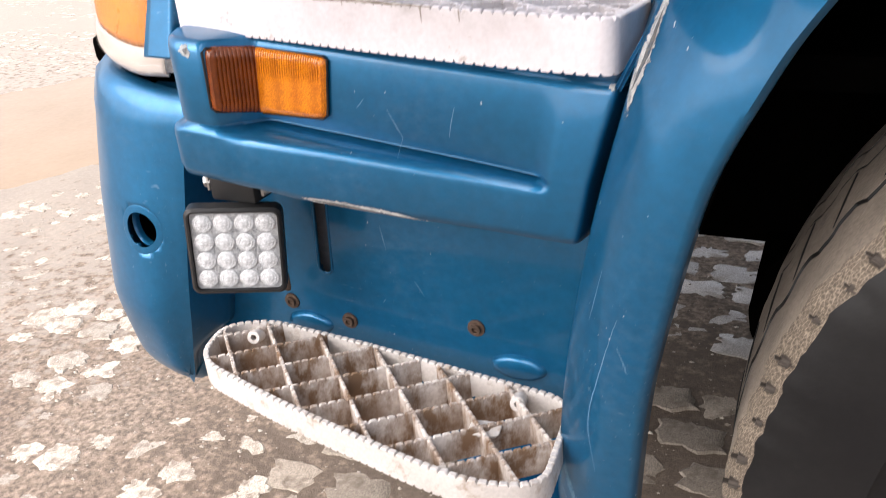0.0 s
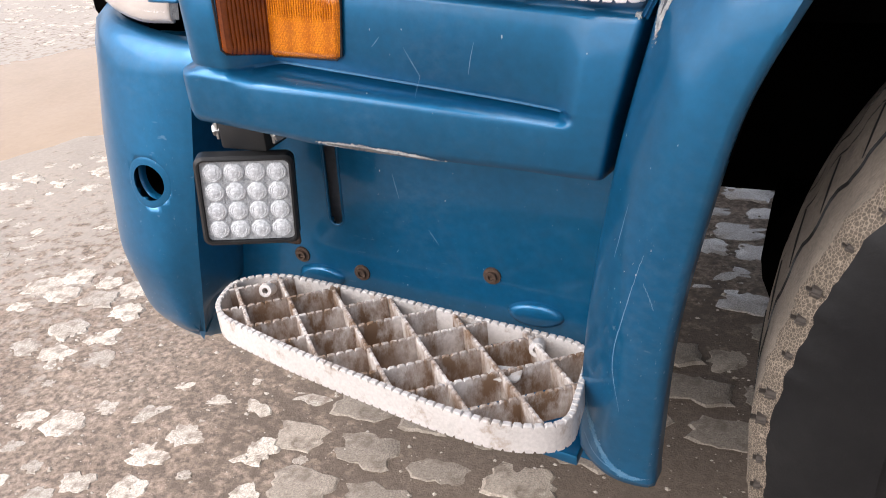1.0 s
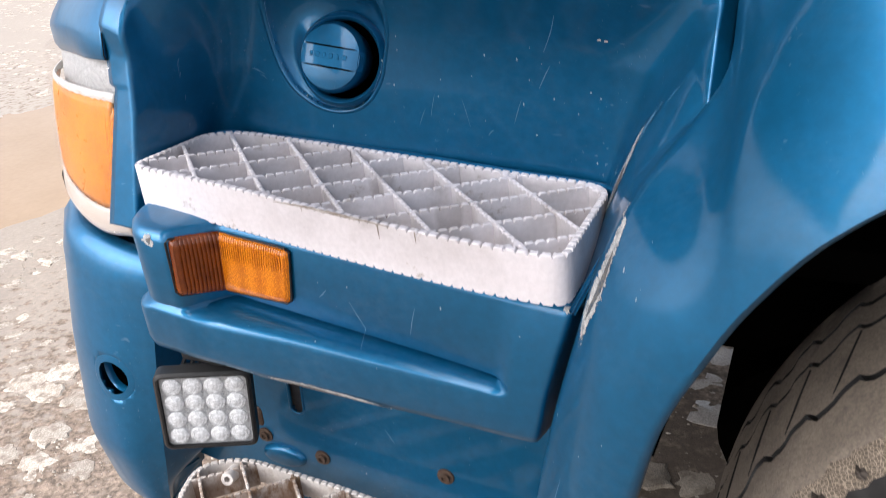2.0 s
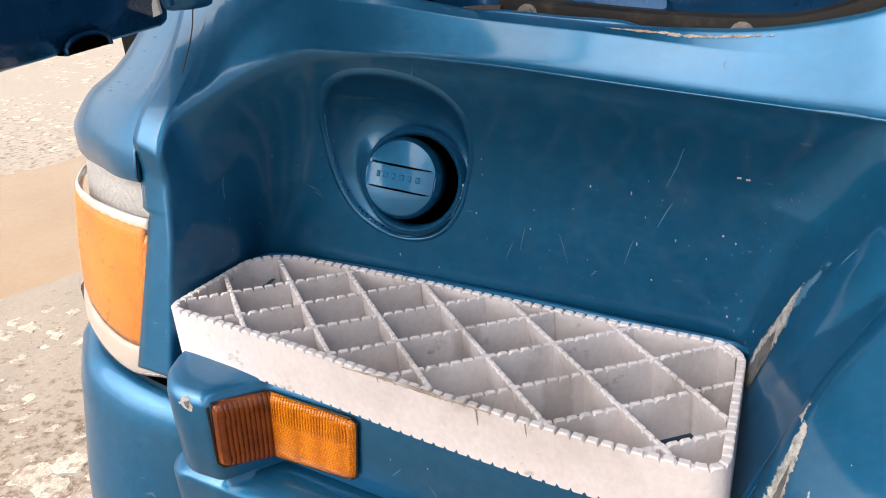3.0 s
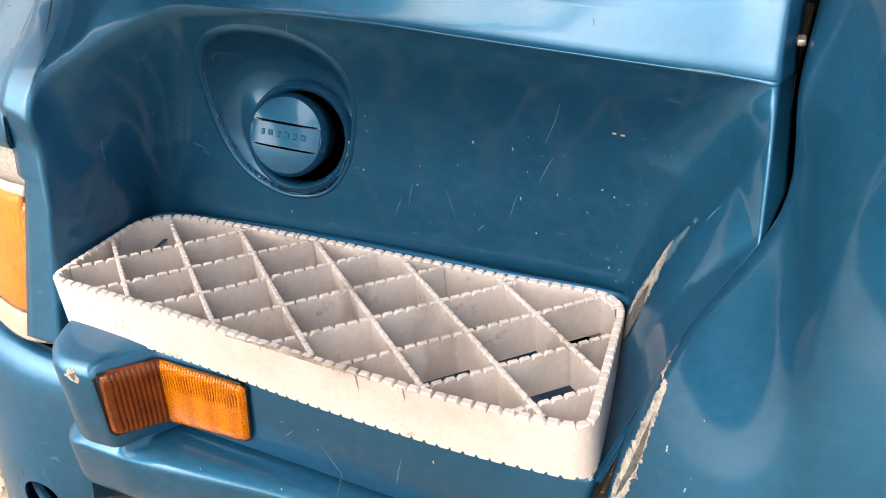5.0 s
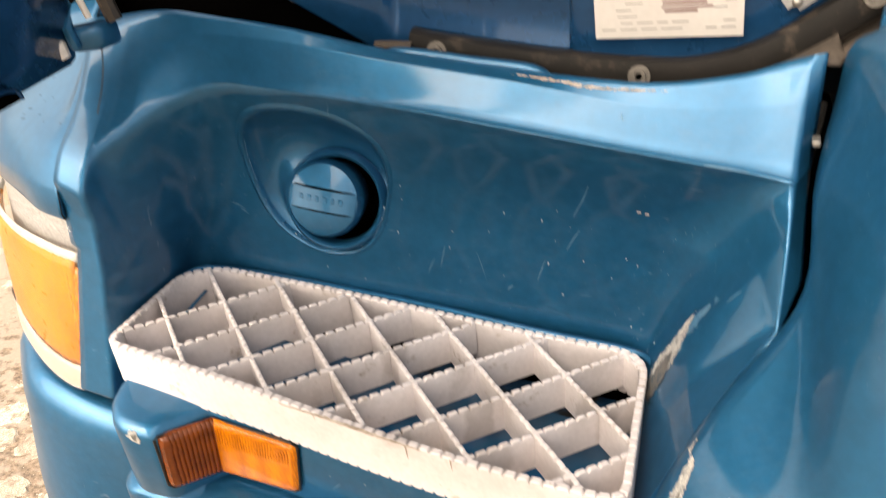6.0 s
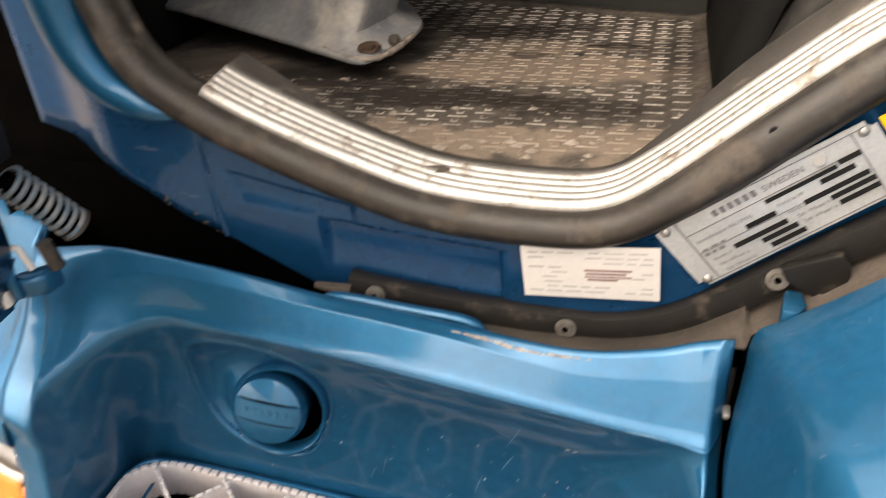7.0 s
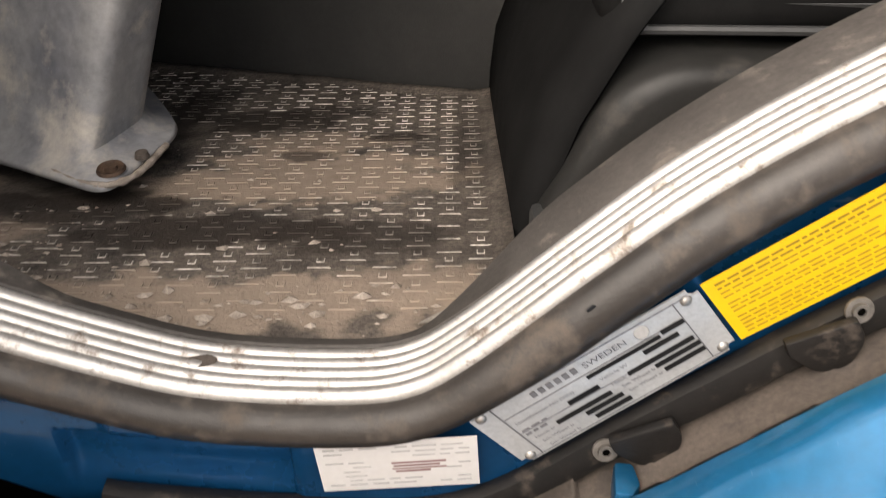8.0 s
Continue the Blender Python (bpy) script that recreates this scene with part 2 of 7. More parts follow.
M_MILK.name = "milky_plastic"
mk_ = M_MILK.node_tree.nodes
mk_["Principled BSDF"].inputs["Base Color"].default_value = (0.62, 0.54, 0.48, 1)
mk_["Principled BSDF"].inputs["Roughness"].default_value = 0.3
next(q for q in mk_ if q.type == "MIX_SHADER").inputs["Fac"].default_value = 0.5
M_GREY2 = surface("dark_grey_seat_plastic", (0.013, 0.0128, 0.0122), (0.019, 0.0185, 0.0175), 7, 0.5, 0, 0.12, 350, grain=0.08, spec=0.3, dirt=(0.05, 0.045, 0.04), dirt_amount=0.12, dirt_scale=14)
M_SPRING = surface("dusty_blue_spring", (0.08, 0.15, 0.21), (0.26, 0.265, 0.265), 60, 0.6, 0.3, 0.3, 400)
M_BOLT = surface("dull_dusty_bolt", (0.10, 0.092, 0.083), (0.19, 0.175, 0.16), 60, 0.5, 0.5, 0.3, 500)
M_SPECK = surface("pale_stone_chip", (0.24, 0.31, 0.37), (0.36, 0.42, 0.47), 60, 0.6)
M_CHIP = surface("bare_white_chips", (0.34, 0.35, 0.35), (0.56, 0.56, 0.54), 120, 0.75, 0, 0.6, 500, grain=0.3, dirt=(0.16, 0.17, 0.18), dirt_amount=0.3, dirt_scale=150)
M_PRIMER = surface("scraped_grey_primer", (0.085, 0.082, 0.080), (0.20, 0.185, 0.165), 60, 0.6, 0.1, 0.4, 400, grain=0.25, dirt=(0.03, 0.06, 0.09), dirt_amount=0.35, dirt_scale=120)
M_STAIN = surface("dried_brown_dirt", (0.26, 0.21, 0.17), (0.48, 0.43, 0.39), 90, 0.9, 0, 0.3, 300, grain=0.3)
M_SCUFF = surface("pale_rubbed_paint", (0.03, 0.14, 0.26), (0.08, 0.20, 0.31), 90, 0.6, 0, 0.2, 300, grain=0.2)
M_HAIR = surface("fine_pale_scratch", (0.05, 0.16, 0.28), (0.09, 0.21, 0.34), 60, 0.5)


def ragged_edge(m, eaten=0.9, scale=330):
    """A copy of a material that breaks up into flakes towards the edges of the mark."""
    m = m.copy()
    m.name += "_flaking"
    n, l = m.node_tree.nodes, m.node_tree.links
    at_ = n.new("ShaderNodeAttribute")
    at_.attribute_name = "cover"
    tx, tc_ = n.new("ShaderNodeTexNoise"), n.new("ShaderNodeTexCoord")
    tx.inputs["Scale"].default_value, tx.inputs["Detail"].default_value, tx.inputs["Roughness"].default_value = scale, 5, 0.7
    l.new(tc_.outputs["Object"], tx.inputs["Vector"])
    ad_ = n.new("ShaderNodeMath")
    ad_.operation = "MULTIPLY_ADD"
    ad_.inputs[1].default_value = -eaten * 2
    l.new(tx.outputs["Fac"], ad_.inputs[0])
    l.new(at_.outputs["Fac"], ad_.inputs[2])
    mr = n.new("ShaderNodeMapRange")
    mr.inputs["From Min"].default_value, mr.inputs["From Max"].default_value = 0.22 - eaten, 0.30 - eaten
    l.new(ad_.outputs["Value"], mr.inputs["Value"])
    tr_, mx = n.new("ShaderNodeBsdfTransparent"), n.new("ShaderNodeMixShader")
    l.new(mr.outputs["Result"], mx.inputs[0])
    l.new(tr_.outputs[0], mx.inputs[1])
    l.new(n["Principled BSDF"].outputs[0], mx.inputs[2])
    l.new(mx.outputs[0], n["Material Output"].inputs["Surface"])
    return m


M_CHIP_WORN, M_PRIMER_WORN, M_SCUFF_WORN = ragged_edge(M_CHIP, 0.62), ragged_edge(M_PRIMER, 0.45), ragged_edge(M_SCUFF, 1.6, 200)
M_GRIT = surface("mixed_grit", (0.20, 0.16, 0.12), (0.48, 0.43, 0.37), 60, 0.9, 0, 0.3, 300)
M_LED = surface("silver_reflector", (0.36, 0.37, 0.38), (0.56, 0.57, 0.58), 220, 0.3, 0.4, 0.8, 600, grain=0.3)
M_BULB = surface("pale_led_glass", (0.58, 0.59, 0.60), (0.92, 0.93, 0.94), 330, 0.15, 0.0, 0.9, 900, coat=0.5, grain=0.35)
M_LENSRIM = surface("milky_lamp_edge", (0.42, 0.40, 0.38), (0.62, 0.60, 0.58), 40, 0.3, 0.1)


def soiled(m, colour, amount):
    """Brown dirt caught between the teeth, in patches."""
    n, l = m.node_tree.nodes, m.node_tree.links
    sock = n["Principled BSDF"].inputs["Base Color"]
    at_ = n.new("ShaderNodeAttribute")
    at_.attribute_name = "grime"
    pos = n.new("ShaderNodeNewGeometry").outputs["Position"]
    tx = n.new("ShaderNodeTexNoise")
    tx.inputs["Scale"].default_value, tx.inputs["Detail"].default_value = 14, 6
    l.new(pos, tx.inputs["Vector"])
    mr = n.new("ShaderNodeMapRange")
    mr.inputs["From Min"].default_value, mr.inputs["From Max"].default_value, mr.inputs["To Max"].default_value = 0.44, 0.62, amount
    l.new(tx.outputs["Fac"], mr.inputs["Value"])
    mu = n.new("ShaderNodeMath")
    mu.operation = "MULTIPLY"
    l.new(mr.outputs["Result"], mu.inputs[0])
    l.new(at_.outputs["Fac"], mu.inputs[1])
    mx = n.new("ShaderNodeMix")
    mx.data_type = "RGBA"
    l.new(mu.outputs["Value"], mx.inputs[0])
    l.new(sock.links[0].from_socket, mx.inputs[6])
    mx.inputs[7].default_value = (*colour, 1)
    l.new(mx.outputs[2], sock)


def stained(m, blobs):
    """Noise-edged ovals mixed into the base colour at places in the world, for stains and for shade under the truck:
    (x, y, rx, ry, colour, strength).
    """
    n, l = m.node_tree.nodes, m.node_tree.links
    sock = n["Principled BSDF"].inputs["Base Color"]
    col = sock.links[0].from_socket
    pos = n.new("ShaderNodeNewGeometry").outputs["Position"]
    tx = n.new("ShaderNodeTexNoise")
    tx.inputs["Scale"].default_value, tx.inputs["Detail"].default_value = 28, 7
    l.new(pos, tx.inputs["Vector"])
    for x, y, rx, ry, c, k in blobs:
        mp = n.new("ShaderNodeMapping")
        mp.inputs["Location"].default_value, mp.inputs["Scale"].default_value = (-x / rx, -y / ry, 0), (1 / rx, 1 / ry, 0)
        l.new(pos, mp.inputs["Vector"])
        ln_ = n.new("ShaderNodeVectorMath")
        ln_.operation = "LENGTH"
        l.new(mp.outputs["Vector"], ln_.inputs[0])
        ad_ = n.new("ShaderNodeMath")
        ad_.operation = "MULTIPLY_ADD"
        ad_.inputs[1].default_value = 2.2
        l.new(tx.outputs["Fac"], ad_.inputs[0])
        l.new(ln_.outputs["Value"], ad_.inputs[2])
        mr = n.new("ShaderNodeMapRange")
        mr.inputs["From Min"].default_value, mr.inputs["From Max"].default_value = 2.16, 1.84
        mr.inputs["To Min"].default_value, mr.inputs["To Max"].default_value = 0.0, k
        l.new(ad_.outputs["Value"], mr.inputs["Value"])
        mx = n.new("ShaderNodeMix")
        mx.data_type = "RGBA"
        l.new(mr.outputs["Result"], mx.inputs[0])
        l.new(col, mx.inputs[6])
        mx.inputs[7].default_value = (*c, 1)
        col = mx.outputs[2]
    l.new(col, sock)


TAN, SOOT = (0.265, 0.208, 0.162), (0.020, 0.0145, 0.011)
MAT_MARKS = [(-0.22, 1.245, 0.16, 0.075, TAN, 0.75), (-0.33, 1.215, 0.09, 0.035, TAN, 0.75), (-0.28, 0.995, 0.28, 0.045, TAN, 0.85), (-0.11, 1.015, 0.08, 0.05, TAN, 0.7), (-0.56, 1.125, 0.14, 0.060, TAN, 0.75), (-0.62, 1.22, 0.09, 0.06, TAN, 0.6), (-0.22, 1.345, 0.10, 0.03, TAN, 0.5), (-0.43, 1.175, 0.12, 0.045, SOOT, 0.9), (-0.30, 1.118, 0.13, 0.042, SOOT, 0.92), (-0.15, 1.10, 0.10, 0.036, SOOT, 0.75), (-0.29, 1.415, 0.085, 0.038, SOOT, 0.92), (-0.22, 1.445, 0.06, 0.03, SOOT, 0.8), (-0.135, 1.36, 0.040, 0.013, SOOT, 0.85), (-0.39, 1.46, 0.04, 0.10, SOOT, 0.75), (-0.05, 1.32, 0.025, 0.16, SOOT, 0.5), (-0.23, 1.30, 0.03, 0.014, SOOT, 0.7)]
stained(M_MAT, MAT_MARKS)
stained(M_MATBAR, MAT_MARKS)
GRIME = (0.12, 0.085, 0.06)
soiled(M_STEP, (0.20, 0.155, 0.12), 0.95)
soiled(M_STEP_DIRT, (0.17, 0.10, 0.056), 1.0)
stained(M_STEP, [(-0.30, 0.765, 0.040, 0.014, GRIME, 0.32), (-0.235, 0.72, 0.035, 0.014, GRIME, 0.32), (-0.345, 0.705, 0.03, 0.012, GRIME, 0.28), (-0.19, 0.665, 0.03, 0.014, GRIME, 0.32), (-0.15, 0.75, 0.03, 0.014, GRIME, 0.3), (-0.27, 0.665, 0.03, 0.010, GRIME, 0.28), (-0.366, 0.762, 0.03, 0.016, GRIME, 0.4)])
M_STEP_LOW = surface("grubby_white_casting", (0.46, 0.425, 0.395), (0.53, 0.49, 0.46), 12, 0.6, 0.0, 0.15, 260, grain=0.07, dirt=(0.29, 0.23, 0.18), dirt_amount=0.16, dirt_scale=30)
# Two paler ovals further off; the third puts the truck's shade into the mud colour.
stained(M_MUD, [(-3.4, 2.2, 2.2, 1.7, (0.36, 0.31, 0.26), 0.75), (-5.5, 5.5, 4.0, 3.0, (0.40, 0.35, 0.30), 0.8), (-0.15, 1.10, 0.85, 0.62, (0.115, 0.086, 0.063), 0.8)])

# ---- shape helpers ----
from mathutils.bvhtree import BVHTree

BASE = {}


def thing(name, base, label, category, group="", kind=""):
    ob = new(name)
    ob.location = base
    ob.empty_display_size = 0.1
    BASE[ob] = Vector(base)
    return tagged(ob, label, category, group, kind)


def part(name, mesh, material, parent=None, label="", smooth=35, solid=0.0, at=None):
    """Links a mesh (or a bmesh) as one object under a thing or a part; its coordinates are the world's, or lie about 'at'."""
    if isinstance(mesh, bmesh.types.BMesh):
        bmesh.ops.recalc_face_normals(mesh, faces=mesh.faces)
        me = bpy.data.meshes.new(name)
        mesh.to_mesh(me)
        mesh.free()
        mesh = me
    if material and not mesh.materials:
        mesh.materials.append(material)
    if smooth:
        mesh.shade_smooth()
        mesh.set_sharp_from_angle(angle=radians(smooth))
    ob = new(name, mesh)
    where = Vector(at or (0, 0, 0))
    if parent is not None:
        ob.parent = parent
        ob.location = where - BASE[parent]
    else:
        ob.location = where
    BASE[ob] = where
    if label:
        ob["label"] = label
    if solid:
        md = ob.modifiers.new("thickness", "SOLIDIFY")
        md.thickness, md.offset = solid, -1
    return ob


def grid_mesh(name, rows, closed_u=False, closed_v=False, skip=None):
    """A quad sheet from equal rows of points."""
    nu = len(rows[0])
    verts = [tuple(p) for r in rows for p in r]
    faces = []
    for j in range(len(rows) - (0 if closed_v else 1)):
        for i in range(nu - (0 if closed_u else 1)):
            a, b = j * nu + i, j * nu + (i + 1) % nu
            c, d = ((j + 1) % len(rows)) * nu + (i + 1) % nu, ((j + 1) % len(rows)) * nu + i
            if skip is None or not skip(i, j):
                faces.append((a, b, c, d))
    me = bpy.data.meshes.new(name)
    me.from_pydata(verts, [], faces)
    me.update()
    return me


def bow(pts, n):
    """n points of a smooth curve through pts (Catmull-Rom)."""
    p = [Vector(q) for q in pts]
    p = [p[0] * 2 - p[1]] + p + [p[-1] * 2 - p[-2]]
    out = []
    m = len(p) - 3
    for k in range(n):
        u = k / (n - 1) * m
        i = min(int(u), m - 1)
        f = u - i
        a, b, c, d = p[i : i + 4]
        out.append(0.5 * ((2 * b) + (c - a) * f + (2 * a - 5 * b + 4 * c - d) * f * f + (3 * b - a - 3 * c + d) * f**3))
    return out


def even(pts, n):
    """n points at even steps along a polyline."""
    p = [Vector(q) for q in pts]
    run = np.r_[0, np.cumsum([(b - a).length for a, b in zip(p, p[1:])])]
    arr = np.array([tuple(q) for q in p])
    s = np.linspace(0, run[-1], n)
    return [Vector(c) for c in np.stack([np.interp(s, run, arr[:, k]) for k in range(arr.shape[1])], 1)]


def rounded(poly, radii, counts, nf=7):
    """A polyline with its inner corners rounded; counts: points on each straight piece."""
    p = [Vector(q) for q in poly]
    ends = []
    for k in range(1, len(p) - 1):
        a, b = (p[k - 1] - p[k]).normalized(), (p[k + 1] - p[k]).normalized()
        r = min(radii[k - 1], 0.48 * (p[k - 1] - p[k]).length, 0.48 * (p[k + 1] - p[k]).length)
        ends.append((p[k] + a * r, p[k], p[k] + b * r))
    out = []
    start = p[0]
    for k in range(len(p) - 1):
        stop = ends[k][0] if k < len(ends) else p[-1]
        out += [start.lerp(stop, i / counts[k]) for i in range(counts[k])]
        if k < len(ends):
            a, c, b = ends[k]
            for i in range(nf):
                t = i / nf
                out.append(a * (1 - t) ** 2 + c * 2 * t * (1 - t) + b * t * t)
            start = b
    return out + [p[-1]]


def smoothstep(a, b, x):
    t = min(max((x - a) / (b - a), 0.0), 1.0)
    return t * t * (3 - 2 * t)


def tab(x, *pairs):
    return float(np.interp(x, pairs[0::2], pairs[1::2]))


def stab(x, h, *pairs):
    """A table read with soft corners."""
    return sum(tab(x + h * k / 4, *pairs) for k in range(-4, 5)) / 9


def prism(pts, lo, hi, bevel=0.0, seg=2, bm=None):
    """A plan outline (x, y) between two heights, with rounded edges."""
    bm = bm or bmesh.new()
    a = [bm.verts.new((x, y, lo)) for x, y in pts]
    b = [bm.verts.new((x, y, hi)) for x, y in pts]
    bm.faces.new(a[::-1])
    bm.faces.new(b)
    n = len(pts)
    for i in range(n):
        bm.faces.new((a[i], a[(i + 1) % n], b[(i + 1) % n], b[i]))
    if bevel:
        bmesh.ops.recalc_face_normals(bm, faces=bm.faces)
        bmesh.ops.bevel(bm, geom=[e for e in bm.edges if e.calc_face_angle(0) > 0.6], offset=bevel, segments=seg, profile=0.5, affect="EDGES")
    return bm


def block(x0, x1, y0, y1, z0, z1, bevel=0.004, seg=2):
    return prism([(x0, y0), (x1, y0), (x1, y1), (x0, y1)], z0, z1, bevel, seg)


def turned(profile, n=28, m=None):
    """A bmesh turned about z from (radius, height) pairs."""
    bm = bmesh.new()
    rings = []
    for r, z in profile:
        if r < 1e-6:
            rings.append([bm.verts.new((0, 0, z))])
        else:
            rings.append([bm.verts.new((r * math.cos(6.28318530718 * k / n), r * math.sin(6.28318530718 * k / n), z)) for k in range(n)])
    for a, b in zip(rings, rings[1:]):
        for k in range(n):
            q = [a[k % len(a)], a[(k + 1) % len(a)], b[(k + 1) % len(b)], b[k % len(b)]]
            q = list(dict.fromkeys(q))
            if len(q) > 2:
                bm.faces.new(q)
    if m is not None:
        bmesh.ops.transform(bm, matrix=m, verts=bm.verts)
    return bm


def tube(path, radius, n=10, squash=1.0, caps=True):
    """A bmesh tube along a path; radius: a number or one for each point."""
    p = [Vector(q) for q in path]
    bm = bmesh.new()
    rings = []
    up = Vector((0.12, 0.2, 1)).normalized()
    for i, q in enumerate(p):
        t = (p[min(i + 1, len(p) - 1)] - p[max(i - 1, 0)]).normalized()
        s = t.cross(up)
        s = s.normalized() if s.length > 1e-4 else Vector((1, 0, 0))
        u = s.cross(t).normalized()
        r = radius[i] if isinstance(radius, (list, tuple)) else radius
        rings.append([bm.verts.new(q + s * (r * squash * math.cos(6.2831853 * k / n)) + u * (r * math.sin(6.2831853 * k / n))) for k in range(n)])
    for a, b in zip(rings, rings[1:]):
        for k in range(n):
            bm.faces.new((a[k], a[(k + 1) % n], b[(k + 1) % n], b[k]))
    if caps:
        bm.faces.new(rings[0][::-1])
        bm.faces.new(rings[-1])
    return bm


def facing(at, normal, up=(0, 0, 1)):
    """A pose whose z looks along normal, with y near up."""
    z = Vector(normal).normalized()
    x = Vector(up).cross(z).normalized()
    y = z.cross(x)
    return Matrix.Translation(at) @ Matrix((x, y, z)).transposed().to_4x4()


def patch(tl, tr, br, bl, thick=0.001, lift=0.0):
    """A thin plate on four corners; returns the bmesh and a function from (u, v) of it to the world."""
    a, b, c, d = (Vector(q) for q in (tl, tr, br, bl))
    nrm = (d - a).cross(b - a).normalized()
    if nrm.y > 0:
        nrm = -nrm

    def at(u, v, h=0.0):
        return (a.lerp(b, u)).lerp(d.lerp(c, u), v) + nrm * (h + lift)

    bm = bmesh.new()
    lo = [bm.verts.new(at(u, v)) for u, v in ((0, 0), (1, 0), (1, 1), (0, 1))]
    hi = [bm.verts.new(at(u, v, thick)) for u, v in ((0, 0), (1, 0), (1, 1), (0, 1))]
    bm.faces.new(lo)
    bm.faces.new(hi[::-1])
    for k in range(4):
        bm.faces.new((lo[k], lo[(k + 1) % 4], hi[(k + 1) % 4], hi[k]))
    return bm, at


def bars(at, rows, h, thick=0.0004):
    """Flat print bars (u0, u1, v0, v1) on a patch, as one bmesh."""
    bm = bmesh.new()
    for u0, u1, v0, v1 in rows:
        lo = [bm.verts.new(at(u, v, h)) for u, v in ((u0, v0), (u1, v0), (u1, v1), (u0, v1))]
        hi = [bm.verts.new(at(u, v, h + thick)) for u, v in ((u0, v0), (u1, v0), (u1, v1), (u0, v1))]
        bm.faces.new(hi)
        for k in range(4):
            bm.faces.new((lo[k], lo[(k + 1) % 4], hi[(k + 1) % 4], hi[k]))
    return bm

# ---- ground ----


def bumpy(x, y):
    """Height of the muddy yard."""
    near = 1 - smoothstep(5, 9, math.hypot(x, y))
    h = 0.010 * noise.noise(Vector((x * 1.7, y * 1.7, 3))) + 0.005 * noise.noise(Vector((x * 7, y * 7, 9))) + 0.0025 * noise.noise(Vector((x * 25, y * 25, 1)))
    u, v = (x + 3.2) * -0.77 + (y - 2.65) * 0.64, (x + 3.2) * 0.64 + (y - 2.65) * 0.77
    dip = 1 - smoothstep(0.45, 1.15, math.hypot(u / 0.95, v / 3.2) + 0.12 * noise.noise(Vector((x * 1.1, y * 1.1, 5))))
    return h * near - 0.035 * dip


def ground_lines(lo, hi, step, far):
    a = [lo - far * k for k in (1, 0.25, 0.06, 0.015, 0.004)]
    b = [hi + far * k for k in (0.004, 0.015, 0.06, 0.25, 1)]
    return a + list(np.arange(lo, hi, step)) + b


xs, ys = ground_lines(-4.6, 1.2, 0.035, 400), ground_lines(-0.4, 4.2, 0.035, 400)
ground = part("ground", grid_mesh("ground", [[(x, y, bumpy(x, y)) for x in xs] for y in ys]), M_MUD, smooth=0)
ground.data.shade_smooth()
tagged(ground, "muddy brown yard with trodden earth between stones", "ground", kind="structure")

rim = []
for k in range(72):
    a = k / 72 * 2 * math.pi
    u, v = 1.05 * math.cos(a), 3.4 * math.sin(a)
    rim.append((-3.2 - 0.77 * u + 0.64 * v, 2.65 + 0.64 * u + 0.77 * v))
puddle = part("puddle", prism(rim, -0.03, -0.011), M_PUDDLE, smooth=0)
tagged(puddle, "shallow puddle of still muddy brown water on the yard", "puddle", kind="structure")

# ---- truck ----
truck = thing("truck", (0.55, 1.9, 0.0), "blue metallic truck cab corner with open door and scratched paint", "truck")


# The recessed step well with its overhanging lip and the sloping shelf above.
def well_lip(x):
    return stab(x, 0.014, -0.60, 1.079, -0.590, 1.080, -0.55, 1.098, -0.495, 1.116, -0.40, 1.116, -0.30, 1.109, -0.20, 1.098, -0.10, 1.088, -0.01, 1.079)


def shelf_top(x):
    return stab(x, 0.03, -0.66, 1.1675, -0.60, 1.169, -0.55, 1.180, -0.42, 1.164, -0.33, 1.146, -0.24, 1.1375, -0.20, 1.1345, -0.15, 1.1345, -0.11, 1.1345, -0.06, 1.1415, -0.02, 1.150, 0.0, 1.167)


def shelf_back(x):
    return stab(x, 0.02, -0.66, 0.862, -0.28, 0.862, -0.20, 0.8555, -0.15, 0.8465, -0.11, 0.8415, -0.06, 0.8445, -0.02, 0.849, 0.01, 0.842)


CAP = Vector((-0.408, 0.868, 0.992))
ring_n = Vector((0.14, -0.93, 0.30)).normalized()


POCKET = Vector((-0.413, 0, 0.995))


def pocket_radius(a):
    """Outline of the teardrop pocket round the filler, by the angle in degrees."""
    return stab(a, 9, -90, 0.059, -33, 0.057, 0, 0.060, 20, 0.0715, 35, 0.0855, 45, 0.0965, 56, 0.102, 71, 0.1035, 86, 0.103, 101, 0.106, 113, 0.109, 122, 0.110, 137, 0.104, 149, 0.094, 165, 0.084, 186, 0.0765, 208, 0.071, 229, 0.065, 248, 0.0615, 271, 0.059, 300, 0.0585, 327, 0.057, 360, 0.060, 380, 0.0715, 395, 0.0855)


def pocket_ratio(p):
    dx, dz = p.x - POCKET.x, p.z - POCKET.z
    return math.hypot(dx, dz) / pocket_radius(math.degrees(math.atan2(dz, dx)) % 360)


def ledge_height(y):
    """Height of the cab corner's rounded edge and the ledge behind it."""
    return tab(y, 0.748, 1.044, 0.752, 1.053, 0.758, 1.062, 0.766, 1.072, 0.775, 1.0805, 0.784, 1.086, 0.800, 1.096, 0.818, 1.112, 0.840, 1.138, 0.860, 1.165, 0.888, 1.19)


